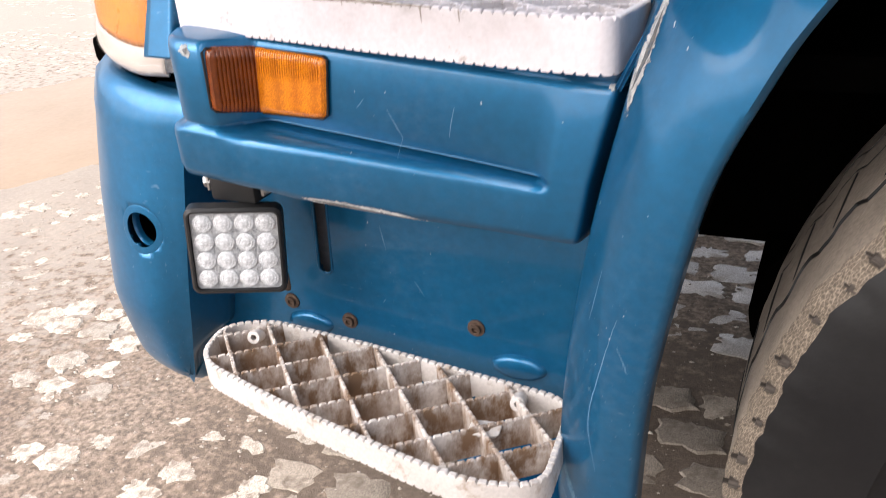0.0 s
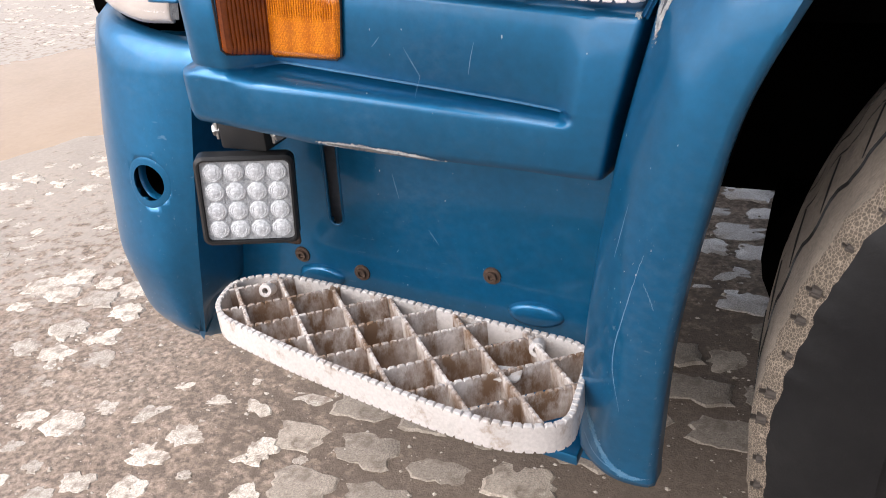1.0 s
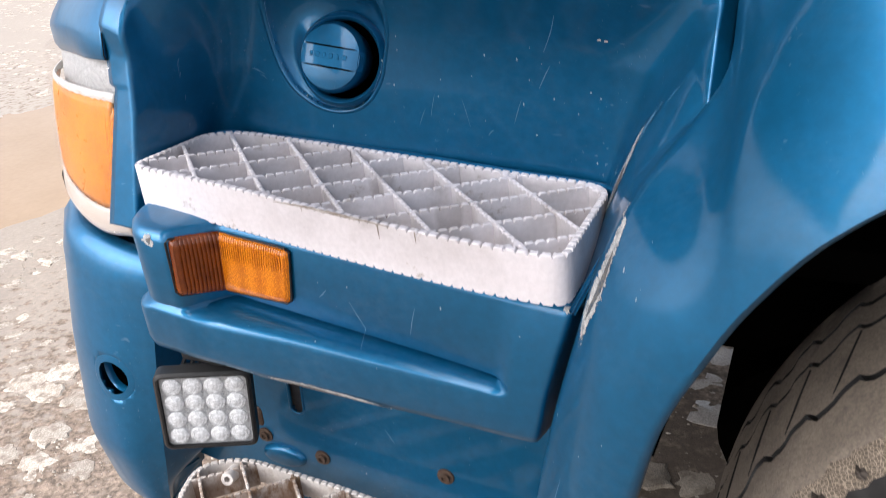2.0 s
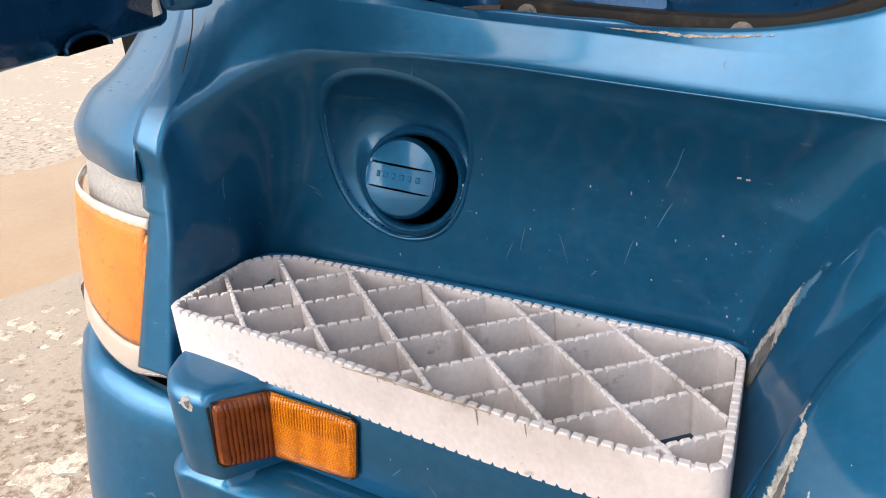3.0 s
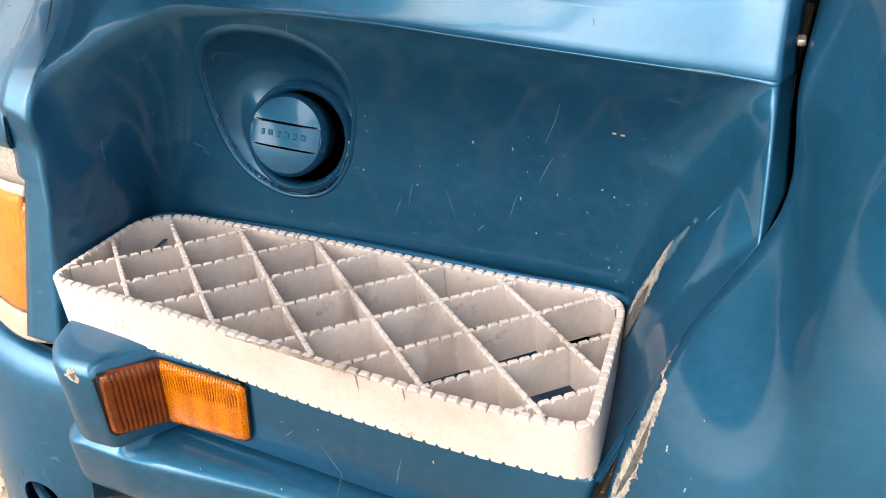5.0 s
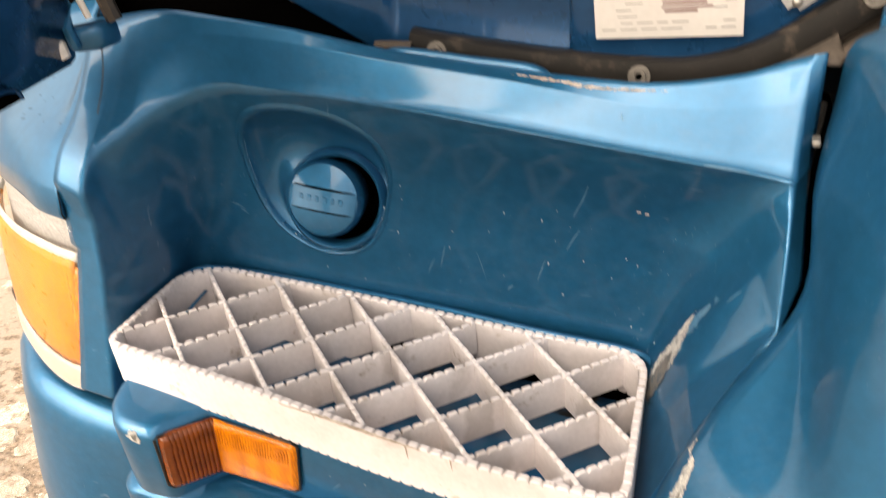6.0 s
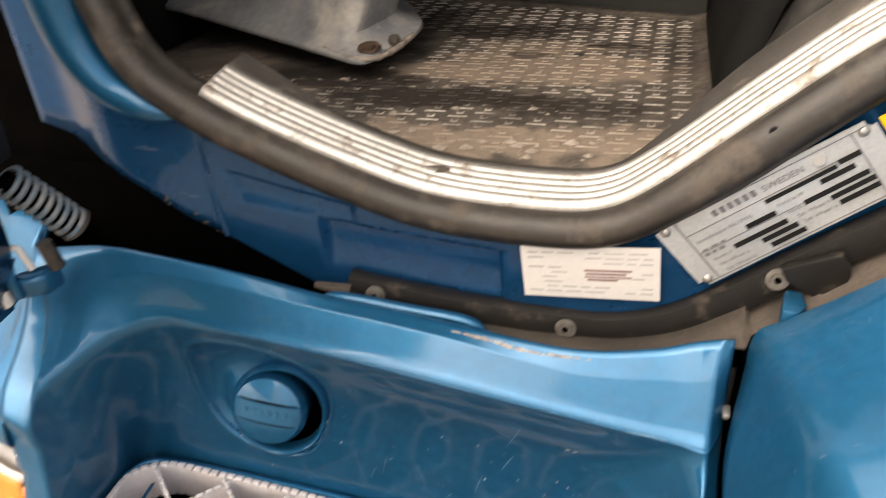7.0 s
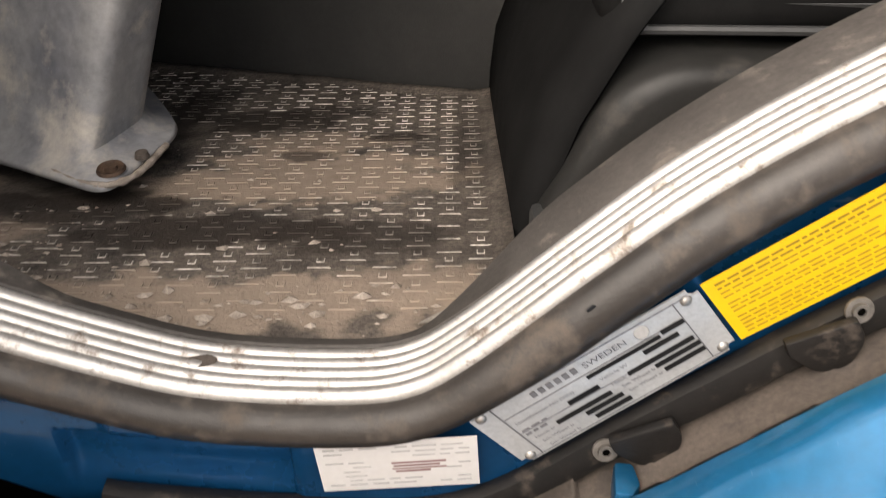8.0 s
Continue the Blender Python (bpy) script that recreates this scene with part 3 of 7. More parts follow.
rows = []
NV = 84
for j in range(NV + 1):
    v = j / NV
    z = 0.845 + 0.235 * v
    y_l = 0.703 + (min(z, 1.05) - 0.845) * 0.22
    poly = [
        (tab(v, 0, -0.640, 0.73, -0.6175, 0.745, -0.6245, 1, -0.6245), y_l + 0.006, 0),
        (tab(v, 0, -0.596, 0.6, -0.589, 1, -0.593), y_l, 0),
        (tab(v, 0, -0.589, 0.6, -0.580, 1, -0.588), tab(v, 0, 0.745, 0.6, 0.780, 1, 0.774), 0),
        (stab(v, 0.12, 0, -0.594, 0.25, -0.590, 0.5, -0.566, 1, -0.515), stab(v, 0.12, 0, 0.862, 0.3, 0.869, 0.6, 0.872, 0.8, 0.862, 1, 0.836), 0),
        (stab(v, 0.12, 0, -0.118, 0.25, -0.100, 1, -0.030), stab(v, 0.12, 0, 0.843, 0.3, 0.845, 0.6, 0.845, 0.8, 0.832, 1, 0.804), 0),
        (tab(z, 0.845, -0.099, 0.873, -0.088, 0.946, -0.058, 1.022, -0.011, 1.08, -0.009), tab(z, 0.845, 0.658, 0.873, 0.664, 0.946, 0.688, 1.022, 0.741, 1.08, 0.805), 0),
        (tab(z, 0.845, -0.085, 1.022, 0.004, 1.08, 0.002), tab(z, 0.845, 0.70, 1.022, 0.775, 1.08, 0.835), 0),
    ]
    row = rounded(poly, [0.006, 0.010, 0.024 + 0.03 * smoothstep(0.2, 0.7, v), 0.030 + 0.03 * smoothstep(0.2, 0.7, v), 0.005], [4, 6, 22, 190, 24, 3], 9)
    out = []
    for p in row:
        q = Vector((p.x, p.y, 0.845 + v * (min(well_lip(p.x), ledge_height(p.y)) - 0.845)))
        out.append(q)
    rows.append(out)
wall_rows, lip = rows, rows[-1]


def shelf_point(p, k):
    """A point of the shelf, k of the way from the lip to its back edge."""
    top = Vector((p.x, shelf_back(p.x), shelf_top(p.x)))
    q = p.lerp(top, k)
    on = ledge_height(q.y) + (p.z - ledge_height(p.y)) * (1 - k) + (top.z - ledge_height(top.y)) * k
    left = smoothstep(-0.50, -0.575, p.x)
    crest = 0.002 + 0.007 * smoothstep(-0.09, -0.24, p.x)
    q.z += (on - q.z) * left + (1 - left) * crest * min(k / 0.62, (1 - k) / 0.38)
    return q


# The lip is rolled over with a soft radius.
rows = wall_rows[: NV - 3]
for k in range(1, 9):
    f = k / 9
    out = []
    for a, p in zip(wall_rows[NV - 4], lip):
        side = 1 - smoothstep(-0.52, -0.56, p.x)
        c = p + Vector((0, -0.004 * side, 0.003 * side))
        tight = smoothstep(-0.50, -0.36, p.x)
        kb, a = 0.16 - 0.12 * tight, a.lerp(p, 0.78 * tight)
        roll = a * (1 - f) ** 2 + c * 2 * f * (1 - f) + shelf_point(p, kb) * f * f
        flat = a.lerp(p, 2 * f) if f < 0.5 else shelf_point(p, kb * (2 * f - 1))
        out.append(flat.lerp(roll, smoothstep(-0.600, -0.588, p.x)))
    rows.append(out)
for k in (0.17, 0.27, 0.38, 0.48, 0.56, 0.597, 0.62, 0.643, 0.68, 0.78, 0.90, 1.0):
    rows.append([shelf_point(p, k) for p in lip])
rows.append([p + Vector((0, 0.003, -0.0012)) for p in rows[-1]])
rows.append([p + Vector((0, 0.004, -0.03)) for p in rows[-1]])


me = grid_mesh("step_well", rows, skip=lambda i, j: j < NV - 5 and pocket_ratio((rows[j][i] + rows[j + 1][i + 1]) / 2) < 0.97)
well_skin = BVHTree.FromPolygons([tuple(q) for r in wall_rows for q in r], [(j * len(rows[0]) + i, j * len(rows[0]) + i + 1, (j + 1) * len(rows[0]) + i + 1, (j + 1) * len(rows[0]) + i) for j in range(NV) for i in range(len(rows[0]) - 1)])
part("step_well", me, M_PAINT, truck, "blue moulded step well with worn paint", 85, 0.004)

fm = facing(CAP, ring_n)
pocket = [[] for k in range(16)]
for k in range(96):
    a = 2 * math.pi * k / 96
    r = pocket_radius(math.degrees(a))
    foot = fm @ Vector((0.0505 * math.cos(a), 0.0505 * math.sin(a), -0.004))

    def on_wall(f):
        x = POCKET.x + f * r * math.cos(a)
        z = min(POCKET.z + f * r * math.sin(a), well_lip(x) - 0.003)
        hit = well_skin.ray_cast(Vector((x, 0.4, z)), Vector((0, 1, 0)))
        return hit[0] if hit[0] else Vector((x, 0.84, z))

    rim = on_wall(1.0)
    for n_, (f, dy) in enumerate(((1.055, 0.0004), (1.035, -0.0006), (1.012, -0.0014), (0.990, -0.0014), (0.970, -0.0002), (0.95, 0.004))):
        pocket[n_].append(on_wall(f) + Vector((0, dy, 0)))
    start = on_wall(0.95) + Vector((0, 0.004, 0))
    for n_ in range(10):
        f = (n_ + 1) / 10
        pocket[6 + n_].append(start.lerp(foot, f) + Vector((0, 0.010 * math.sin(math.pi * f) * smoothstep(0.0, 0.03, (start - foot).length), 0)))
for row in pocket[:6]:
    for turn in range(3):
        ys = [q.y for q in row]
        for k in range(96):
            row[k].y = (ys[k - 1] + 2 * ys[k] + ys[(k + 1) % 96]) / 4
part("filler_pocket", grid_mesh("filler_pocket", pocket, closed_u=True), M_PAINT, truck, "teardrop pocket pressed round the filler", 60)

# Filler ring, throat, and the turned cap with its grip.
part("filler_ring", turned([(0.0415, -0.012), (0.042, -0.002), (0.0435, 0.003), (0.0462, 0.005), (0.049, 0.003), (0.051, -0.003), (0.051, -0.014)], 48, fm), M_PAINT, truck, "raised blue ring round the filler", 50)
part("filler_throat", turned([(0.042, -0.006), (0.042, -0.07), (0.0, -0.07)], 40, fm), M_DARK, truck, "dark filler opening")
cm = facing(CAP + Vector((-0.010, 0, 0.002)), Vector((0.10, -0.93, 0.34)))
cap = part("filler_cap", turned([(0.033, -0.03), (0.0365, -0.012), (0.0385, 0.0), (0.0380, 0.004), (0.0345, 0.010), (0.022, 0.0135), (0.0, 0.0145)], 44, cm), M_PAINT, truck, "round blue filler cap", 40)
gb = bmesh.new()
for k in range(-9, 10):
    x = k / 9 * 0.0372
    h = tab(abs(x), 0, 0.0157, 0.010, 0.0154, 0.020, 0.0146, 0.030, 0.0122, 0.0345, 0.0102, 0.0372, 0.0050)
    w = 0.0100
    gb.verts.new((x, -w - 0.0012, h - 0.006)), gb.verts.new((x, -w, h)), gb.verts.new((x, w, h)), gb.verts.new((x, w + 0.0012, h - 0.006))
gb.verts.ensure_lookup_table()
for k in range(18):
    for m in range(3):
        gb.faces.new((gb.verts[4 * k + m], gb.verts[4 * k + m + 1], gb.verts[4 * k + 5 + m], gb.verts[4 * k + 4 + m]))
bmesh.ops.transform(gb, matrix=cm @ Matrix.Rotation(radians(-9), 4, "Z"), verts=gb.verts)
part("grip", gb, M_PAINT, cap, "grip bar across the cap", 30)
for sy in (-1, 1):
    part("grip_groove", tube([cm @ Matrix.Rotation(radians(-9), 4, "Z") @ Vector((0.034 * k / 9, sy * 0.0112, tab(abs(0.034 * k / 9), 0, 0.0143, 0.010, 0.0140, 0.020, 0.0130, 0.030, 0.0100, 0.034, 0.0062))) for k in range(-9, 10)], 0.0009, 6), M_DARK, cap, "dark groove", 60)
mk = bmesh.new()
for k in range(6):
    x = -0.020 + k * 0.0078
    bmesh.ops.create_cube(mk, size=1, matrix=cm @ Matrix.Rotation(radians(-9), 4, "Z") @ Matrix.Translation((x, 0.001, tab(abs(x), 0, 0.0157, 0.010, 0.0154, 0.020, 0.0146))) @ Matrix.Diagonal((0.0036 + 0.0012 * (k % 2), 0.0052, 0.0011, 1)))
bmesh.ops.bevel(mk, geom=mk.edges, offset=0.0005, segments=1, affect="EDGES")
part("embossed_mark", mk, M_PAINT, cap, "embossed maker's mark as plain bars", 30)

# Tray under the upper step.
tray = prism([(-0.585, 0.715), (-0.11, 0.675), (-0.12, 0.842), (-0.555, 0.862)], 0.838, 0.853, 0.003)
for q in tray.verts:
    q.co.z -= 0.052 * (q.co.x + 0.574) + 0.10 * (q.co.y - 0.70)
part("step_tray", tray, M_TRAY, truck, "grimy blue tray under the upper step")

# Belt panel below the upper step: upper tier with the marker pocket, lower tier proud of it.


def belt_top(x):
    return tab(x, -0.60, 0.886, -0.10, 0.850)


def belt_mid(x):
    return tab(x, -0.60, 0.802, -0.38, 0.783, -0.15, 0.762, -0.09, 0.758)


def belt_low(x):
    return tab(x, -0.61, 0.748, -0.42, 0.716, -0.30, 0.708, -0.13, 0.701, -0.09, 0.700)


up_plan = rounded([(-0.564, 0.76, 0), (-0.563, 0.668, 0), (-0.541, 0.643, 0), (-0.503, 0.644, 0), (-0.471, 0.688, 0), (-0.378, 0.681, 0), (-0.20, 0.668, 0), (-0.098, 0.661, 0), (-0.086, 0.70, 0)], [0.02, 0.02, 0.007, 0.006, 0.02, 0.03, 0.006], [3, 4, 8, 10, 22, 20, 16, 3])
lo_plan = rounded([(-0.573, 0.76, 0), (-0.572, 0.660, 0), (-0.561, 0.6475, 0), (-0.507, 0.6435, 0), (-0.470, 0.647, 0), (-0.378, 0.652, 0), (-0.20, 0.654, 0), (-0.104, 0.654, 0), (-0.095, 0.70, 0)], [0.015, 0.02, 0.007, 0.006, 0.02, 0.03, 0.006], [3, 4, 8, 10, 22, 20, 16, 3])
rows = []
for a, b in zip(up_plan, lo_plan):
    x = a.x
    g = smoothstep(-0.135, -0.165, x)
    zt, zm, zl = belt_top(x), belt_mid(x), belt_low(x)
    c = a.lerp(b, 1 - g) if x > -0.2 else a
    lower = [(b, zm - 0.018), (b, zl + 0.012), (b + Vector((0, 0.003, 0)), zl + 0.003), (b + Vector((0, 0.012, 0)), zl), (b + Vector((0, 0.06, 0)), zl + 0.004)]
    prof = [(a + Vector((0, 0.10, 0)), zt + 0.004), (a + Vector((0, 0.012, 0)), zt), (a + Vector((0, 0.003, 0)), zt - 0.003), (a, zt - 0.011), (a.lerp(c, 0.5), (zt + zm) / 2), (c, zm + 0.004), (c + Vector((0, 0.001 * g, 0)), zm + 0.001), (c + Vector((0, 0.009 * g, 0)), zm), (c + Vector((0, 0.008 * g, 0)), zm - 0.004), (c.lerp(b, 0.45) + Vector((0, 0.002 * g, 0)), zm - 0.0065), (c.lerp(b, 0.88), zm - 0.0095), (c.lerp(b, 0.97), zm - 0.0125)] + lower
    slant = smoothstep(-0.24, -0.11, x)
    rows.append([Vector((p.x - slant * 0.19 * max(0.852 - z, 0), p.y, z)) for p, z in prof])
part("belt_panel", grid_mesh("belt_panel", rows), M_PAINT, truck, "blue step fascia with a scratched lower edge", 62, 0.003)

# Side marker: ribbed dark half and bright reflector half.


def lens(name, a, b, c, d, ribs, deep=0.005, rib=0.0004, round_side=0, ribbed=1.0):
    """A lens between four corners (top a, b, bottom d, c) with upright ribs and rounded edges; one side has rounded corners."""
    a, b, c, d = (Vector(q) for q in (a, b, c, d))
    nrm = (d - a).cross(b - a).normalized()
    nrm = -nrm if nrm.y > 0 else nrm
    out = []
    nu, nv = ribs * 4, 20
    for j in range(nv + 1):
        v = j / nv
        r = []
        for i in range(nu + 1):
            u = i / nu
            e = min(smoothstep(0, 0.05, u), smoothstep(1, 0.95, u), smoothstep(0, 0.07, v), smoothstep(1, 0.93, v))
            uu, vv = 2 * u - 1, 2 * v - 1
            if uu * round_side > 0:
                f = max(abs(uu), abs(vv)) / (abs(uu) ** 11 + abs(vv) ** 11) ** (1 / 11) if max(abs(uu), abs(vv)) > 0.3 else 1.0
                uu, vv = uu * f, vv * f
            ridge = rib * math.sin(u * ribs * 6.2831853) * e if v < ribbed else 0.0
            r.append(a.lerp(b, (uu + 1) / 2).lerp(d.lerp(c, (uu + 1) / 2), (vv + 1) / 2) + nrm * (e * deep + ridge))
        out.append(r)
    return grid_mesh(name, out)


marker = part("side_marker", block(-0.502, -0.385, 0.70, 0.71, 0.80, 0.865, 0.002), M_BLACK, truck, "orange side marker lamp with a black back")
part("marker_lens", lens("marker_lens", (-0.500, 0.650, 0.872), (-0.4695, 0.6885, 0.864), (-0.4755, 0.6885, 0.7985), (-0.503, 0.648, 0.810), 12, round_side=-1), M_ORANGE_DARK, marker, "dark orange ribbed lens", 60, 0.003)
part("reflector", lens("reflector", (-0.4692, 0.6875, 0.864), (-0.383, 0.6815, 0.8590), (-0.392, 0.6815, 0.7985), (-0.4752, 0.6875, 0.7985), 30, 0.004, 0.00028, 1, 0.45), M_REFLEX, marker, "bright orange honeycomb reflector", 60, 0.003)
rimpts = [(-0.499, 0.6475, 0.8725), (-0.4695, 0.686, 0.8650), (-0.387, 0.679, 0.8602), (-0.3825, 0.679, 0.8565), (-0.3905, 0.679, 0.8010), (-0.396, 0.679, 0.7972), (-0.4757, 0.686, 0.7972), (-0.501, 0.647, 0.8090), (-0.5045, 0.6455, 0.8130), (-0.5025, 0.6455, 0.8690)]
part("marker_gasket", tube(rimpts + rimpts[:1], 0.0013, 6), M_BLACK, marker, "thin black gasket")

# Lower panel with its slot, behind the lower step.
SX0, SX1, SZ0, SZ1 = -0.498, -0.478, 0.556, 0.70
PX0, PX1, PZ0, PZ1 = -0.72, -0.135, 0.275, 0.79
gx = [PX0, -0.66, -0.60, -0.55, SX0 - 0.012, SX0, SX0 + 0.003, SX0 + 0.006, SX1 - 0.006, SX1 - 0.003, SX1, SX1 + 0.012, -0.42, -0.35, -0.28, -0.21, PX1]
gz = [PZ0, 0.34, 0.40, 0.46, 0.51, SZ0 - 0.006, SZ0, SZ0 + 0.003, SZ0 + 0.009, 0.60, 0.65, SZ1, 0.74, PZ1]


def panel_low(x, z):
    """The panel's lower edge rises towards the bumper."""
    lo = tab(x, -0.72, 0.44, -0.50, 0.41, -0.30, 0.30, -0.135, 0.275)
    return z if z > 0.46 else lo + (z - PZ0) / (0.46 - PZ0) * (0.46 - lo)


rows = [[Vector((x - 0.05 * (0.70 - z), 0.785 - 0.055 * (x + 0.5), panel_low(x, z))) for x in gx] for z in gz]


def in_slot(i, j):
    x, z = (gx[i] + gx[i + 1]) / 2, (gz[j] + gz[j + 1]) / 2
    if not (SX0 < x < SX1 and SZ0 < z < SZ1):
        return False
    side = min(x - SX0, SX1 - x)
    return side > 0.006 or (side > 0.003 and z > SZ0 + 0.003) or z > SZ0 + 0.009


panel = part("lower_panel", grid_mesh("lower_panel", rows, skip=in_slot), M_PAINT, truck, "blue lower panel with stone chips and rusty screws", 0, 0.004)
sc = SX0 + 0.010
slot_path = [(-0.010, SZ1 + 0.03), (-0.010, SZ0 + 0.010)] + [(-0.010 * math.cos(k * math.pi / 8), SZ0 + 0.010 - 0.010 * math.sin(k * math.pi / 8)) for k in range(1, 8)] + [(0.010, SZ0 + 0.010), (0.010, SZ1 + 0.03)]
part("slot_rim", tube([(sc + dx - 0.05 * (0.70 - z), 0.785 - 0.055 * (sc + 0.5), z) for dx, z in slot_path], 0.0020, 8), M_PAINT, panel, "rolled edge of the slot", 60)
part("slot_back", block(-0.53, -0.46, 0.815, 0.83, 0.52, 0.75, 0.002), M_GREY, truck, "dusty bracket behind the slot")


def panel_y(x):
    return 0.785 - 0.055 * (x + 0.5)


def washer_head(r, h):
    bm = turned([(r * 1.7, 0), (r * 1.65, h * 0.35), (r * 1.05, h * 0.4), (r, h), (r * 0.55, h), (r * 0.5, h * 0.55), (0, h * 0.5)], 14)
    me = bpy.data.meshes.new("screw")
    bmesh.ops.recalc_face_normals(bm, faces=bm.faces)
    bm.to_mesh(me)
    bm.free()
    return me


screw = washer_head(0.0065, 0.006)
for x, z in ((-0.557, 0.505), (-0.468, 0.493), (-0.288, 0.520)):
    s = part("screw", screw, M_RUST, panel, "rusty screw")
    s.matrix_basis = Matrix.Translation(-BASE[panel]) @ facing((x, panel_y(x) - 0.001, z), (0, -1, 0))
for x, z, w in ((-0.53, 0.478, 0.07), (-0.235, 0.478, 0.07)):
    part("embossed_boss", turned([(0.0, 0.008), (0.7, 0.008), (0.9, 0.006), (1.0, 0.0)], 24, facing((x, panel_y(x), z), (0, -1, 0)) @ Matrix.Diagonal((w / 2, 0.016, 1, 1))), M_PAINT, panel, "", 60)

part("lower_tray", prism([(-0.30, 0.72), (-0.17, 0.70), (-0.17, 0.775), (-0.30, 0.78)], 0.325, 0.34, 0.003), M_PAINT, truck, "blue folded lower edge of the panel")
# Brown smear on the panel, built as a thin added piece.
part("panel_bracket", prism([(-0.612, 0.785), (-0.556, 0.783), (-0.552, 0.80), (-0.616, 0.80)], 0.517, 0.551, 0.008, 3), M_RUST, truck, "brown smear on the panel below the work lamp")


# Steps: toothed rims and a toothed lattice.
STEP_LEAN = (-0.052, -0.10)


def lean(x, y, x0, y0):
    """The treads fall a little to the rear and towards the cab."""
    return STEP_LEAN[0] * (x - x0) + STEP_LEAN[1] * (y - y0)


def toothed(path, nrm, z, depth, w, pitch, closed, both, origin, foot=0.0):
    """A thin upright band along a plan path; its top (and bottom) edge is scalloped."""
    rows, soil = [], []
    run = 0.0
    prev = None
    for p, n in zip(path, nrm):
        run += (p - prev).length if prev is not None else 0.0
        prev = p
        t = min(max((abs(math.sin(math.pi * run / pitch)) - 0.10) / 0.30, 0.0), 1.0)
        at_ = z + lean(p.x, p.y, *origin)
        hi, lo = at_ - 0.0030 + 0.0030 * t, at_ - depth + (0.0030 * (1 - t) if both else 0)
        c = 0.0010
        rows.append([Vector(((p + n * o).x, (p + n * o).y, h)) for o, h in ((w, lo), (w, hi - c), (w - c, hi), (-w + c, hi), (-w, hi - c), (-w, lo))])
        soil.append([foot, 0.3, 1 - t, 1 - t, 0.3, foot])
    if closed:
        rows.append([q.copy() for q in rows[0]])
        soil.append(soil[0])
    me = grid_mesh("band", rows, closed_u=True)
    grime = me.attributes.new("grime", "FLOAT", "POINT")
    grime.data.foreach_set("value", [float(q) for r in soil for q in r])
    return me


def inside(p, poly):
    odd = False
    for a, b in zip(poly, poly[1:] + poly[:1]):
        if (a.y > p.y) != (b.y > p.y) and p.x < (b.x - a.x) * (p.y - a.y) / (b.y - a.y) + a.x:
            odd = not odd
    return odd


def foot_step(name, label, outline, z, depth, bar_depth, a_lines, b_lines, material, bar_material, origin):
    loop = even(outline + outline[:1], 1100)[:-1]
    n = len(loop)
    nr = []
    for i in range(n):
        t = (loop[(i + 4) % n] - loop[i - 4]).normalized()
        nr.append(Vector((t.y, -t.x, 0)))
    st = part(name, toothed(loop, nr, z, depth, 0.0032, 0.0098, True, True, origin), material, truck, label, 40)
    inner = [p - q * 0.002 for p, q in zip(loop, nr)][::2]
    for angle, c in a_lines + b_lines:
        d = Vector((math.cos(radians(angle)), math.sin(radians(angle)), 0))
        nn = Vector((-d.y, d.x, 0))
        o = Vector((c, 0.72, 0))
        pts = [o + d * (k * 0.0014) for k in range(-330, 331)]
        pts = [p for p in pts if inside(p, inner)]
        if len(pts) > 8:
            part("lattice_bar", toothed(pts, [nn] * len(pts), z - 0.0008, bar_depth, 0.0021, 0.0100, False, False, origin, 1.0 if bar_material is M_STEP_DIRT else 0.0), bar_material, st, "", 40)
    return st


up_out = rounded([(-0.418, 0.846, 0), (-0.548, 0.8505, 0), (-0.579, 0.827, 0), (-0.573, 0.7002, 0), (-0.4424, 0.685, 0), (-0.3047, 0.661, 0), (-0.184, 0.6473, 0), (-0.100, 0.6469, 0), (-0.1066, 0.829, 0), (-0.2114, 0.8307, 0)], [0.03, 0.03, 0.014, 0.05, 0.05, 0.05, 0.018, 0.032], [12, 6, 14, 20, 20, 16, 12, 16, 12])
up_step = foot_step("upper_step", "white painted upper step grating with toothed edges", up_out, 0.925, 0.046, 0.036, [(-45.3 - 0.32 * k, -0.5148 + 0.0764 * k + 0.00078 * k * k) for k in range(8)], [(50.1 - 0.83 * k, -0.5713 + 0.0661 * k + 0.00058 * k * k) for k in range(8)], M_STEP, M_STEP, (-0.574, 0.70))
lo_out = rounded([(-0.4186, 0.742, 0), (-0.565, 0.745, 0), (-0.609, 0.7086, 0), (-0.5845, 0.6275, 0), (-0.4435, 0.589, 0), (-0.263, 0.5556, 0), (-0.196, 0.551, 0), (-0.1416, 0.574, 0), (-0.1587, 0.725, 0), (-0.3023, 0.7337, 0)], [0.045, 0.03, 0.05, 0.06, 0.04, 0.04, 0.04, 0.035], [14, 8, 8, 20, 24, 10, 8, 16, 16])
lo_step = foot_step("lower_step", "dirty white lower step grating with brown stained cells", lo_out, 0.49, 0.032, 0.036, [(-45.3 - 0.21 * k, -0.6233 + 0.0760 * k + 0.00055 * k * k) for k in range(8)], [(48.9 - 0.56 * k, -0.5641 + 0.0665 * k + 0.0004 * k * k) for k in range(8)], M_STEP_LOW, M_STEP_DIRT, (-0.232, 0.661))
seat_mid = Vector((-0.34, 0.74, 0))
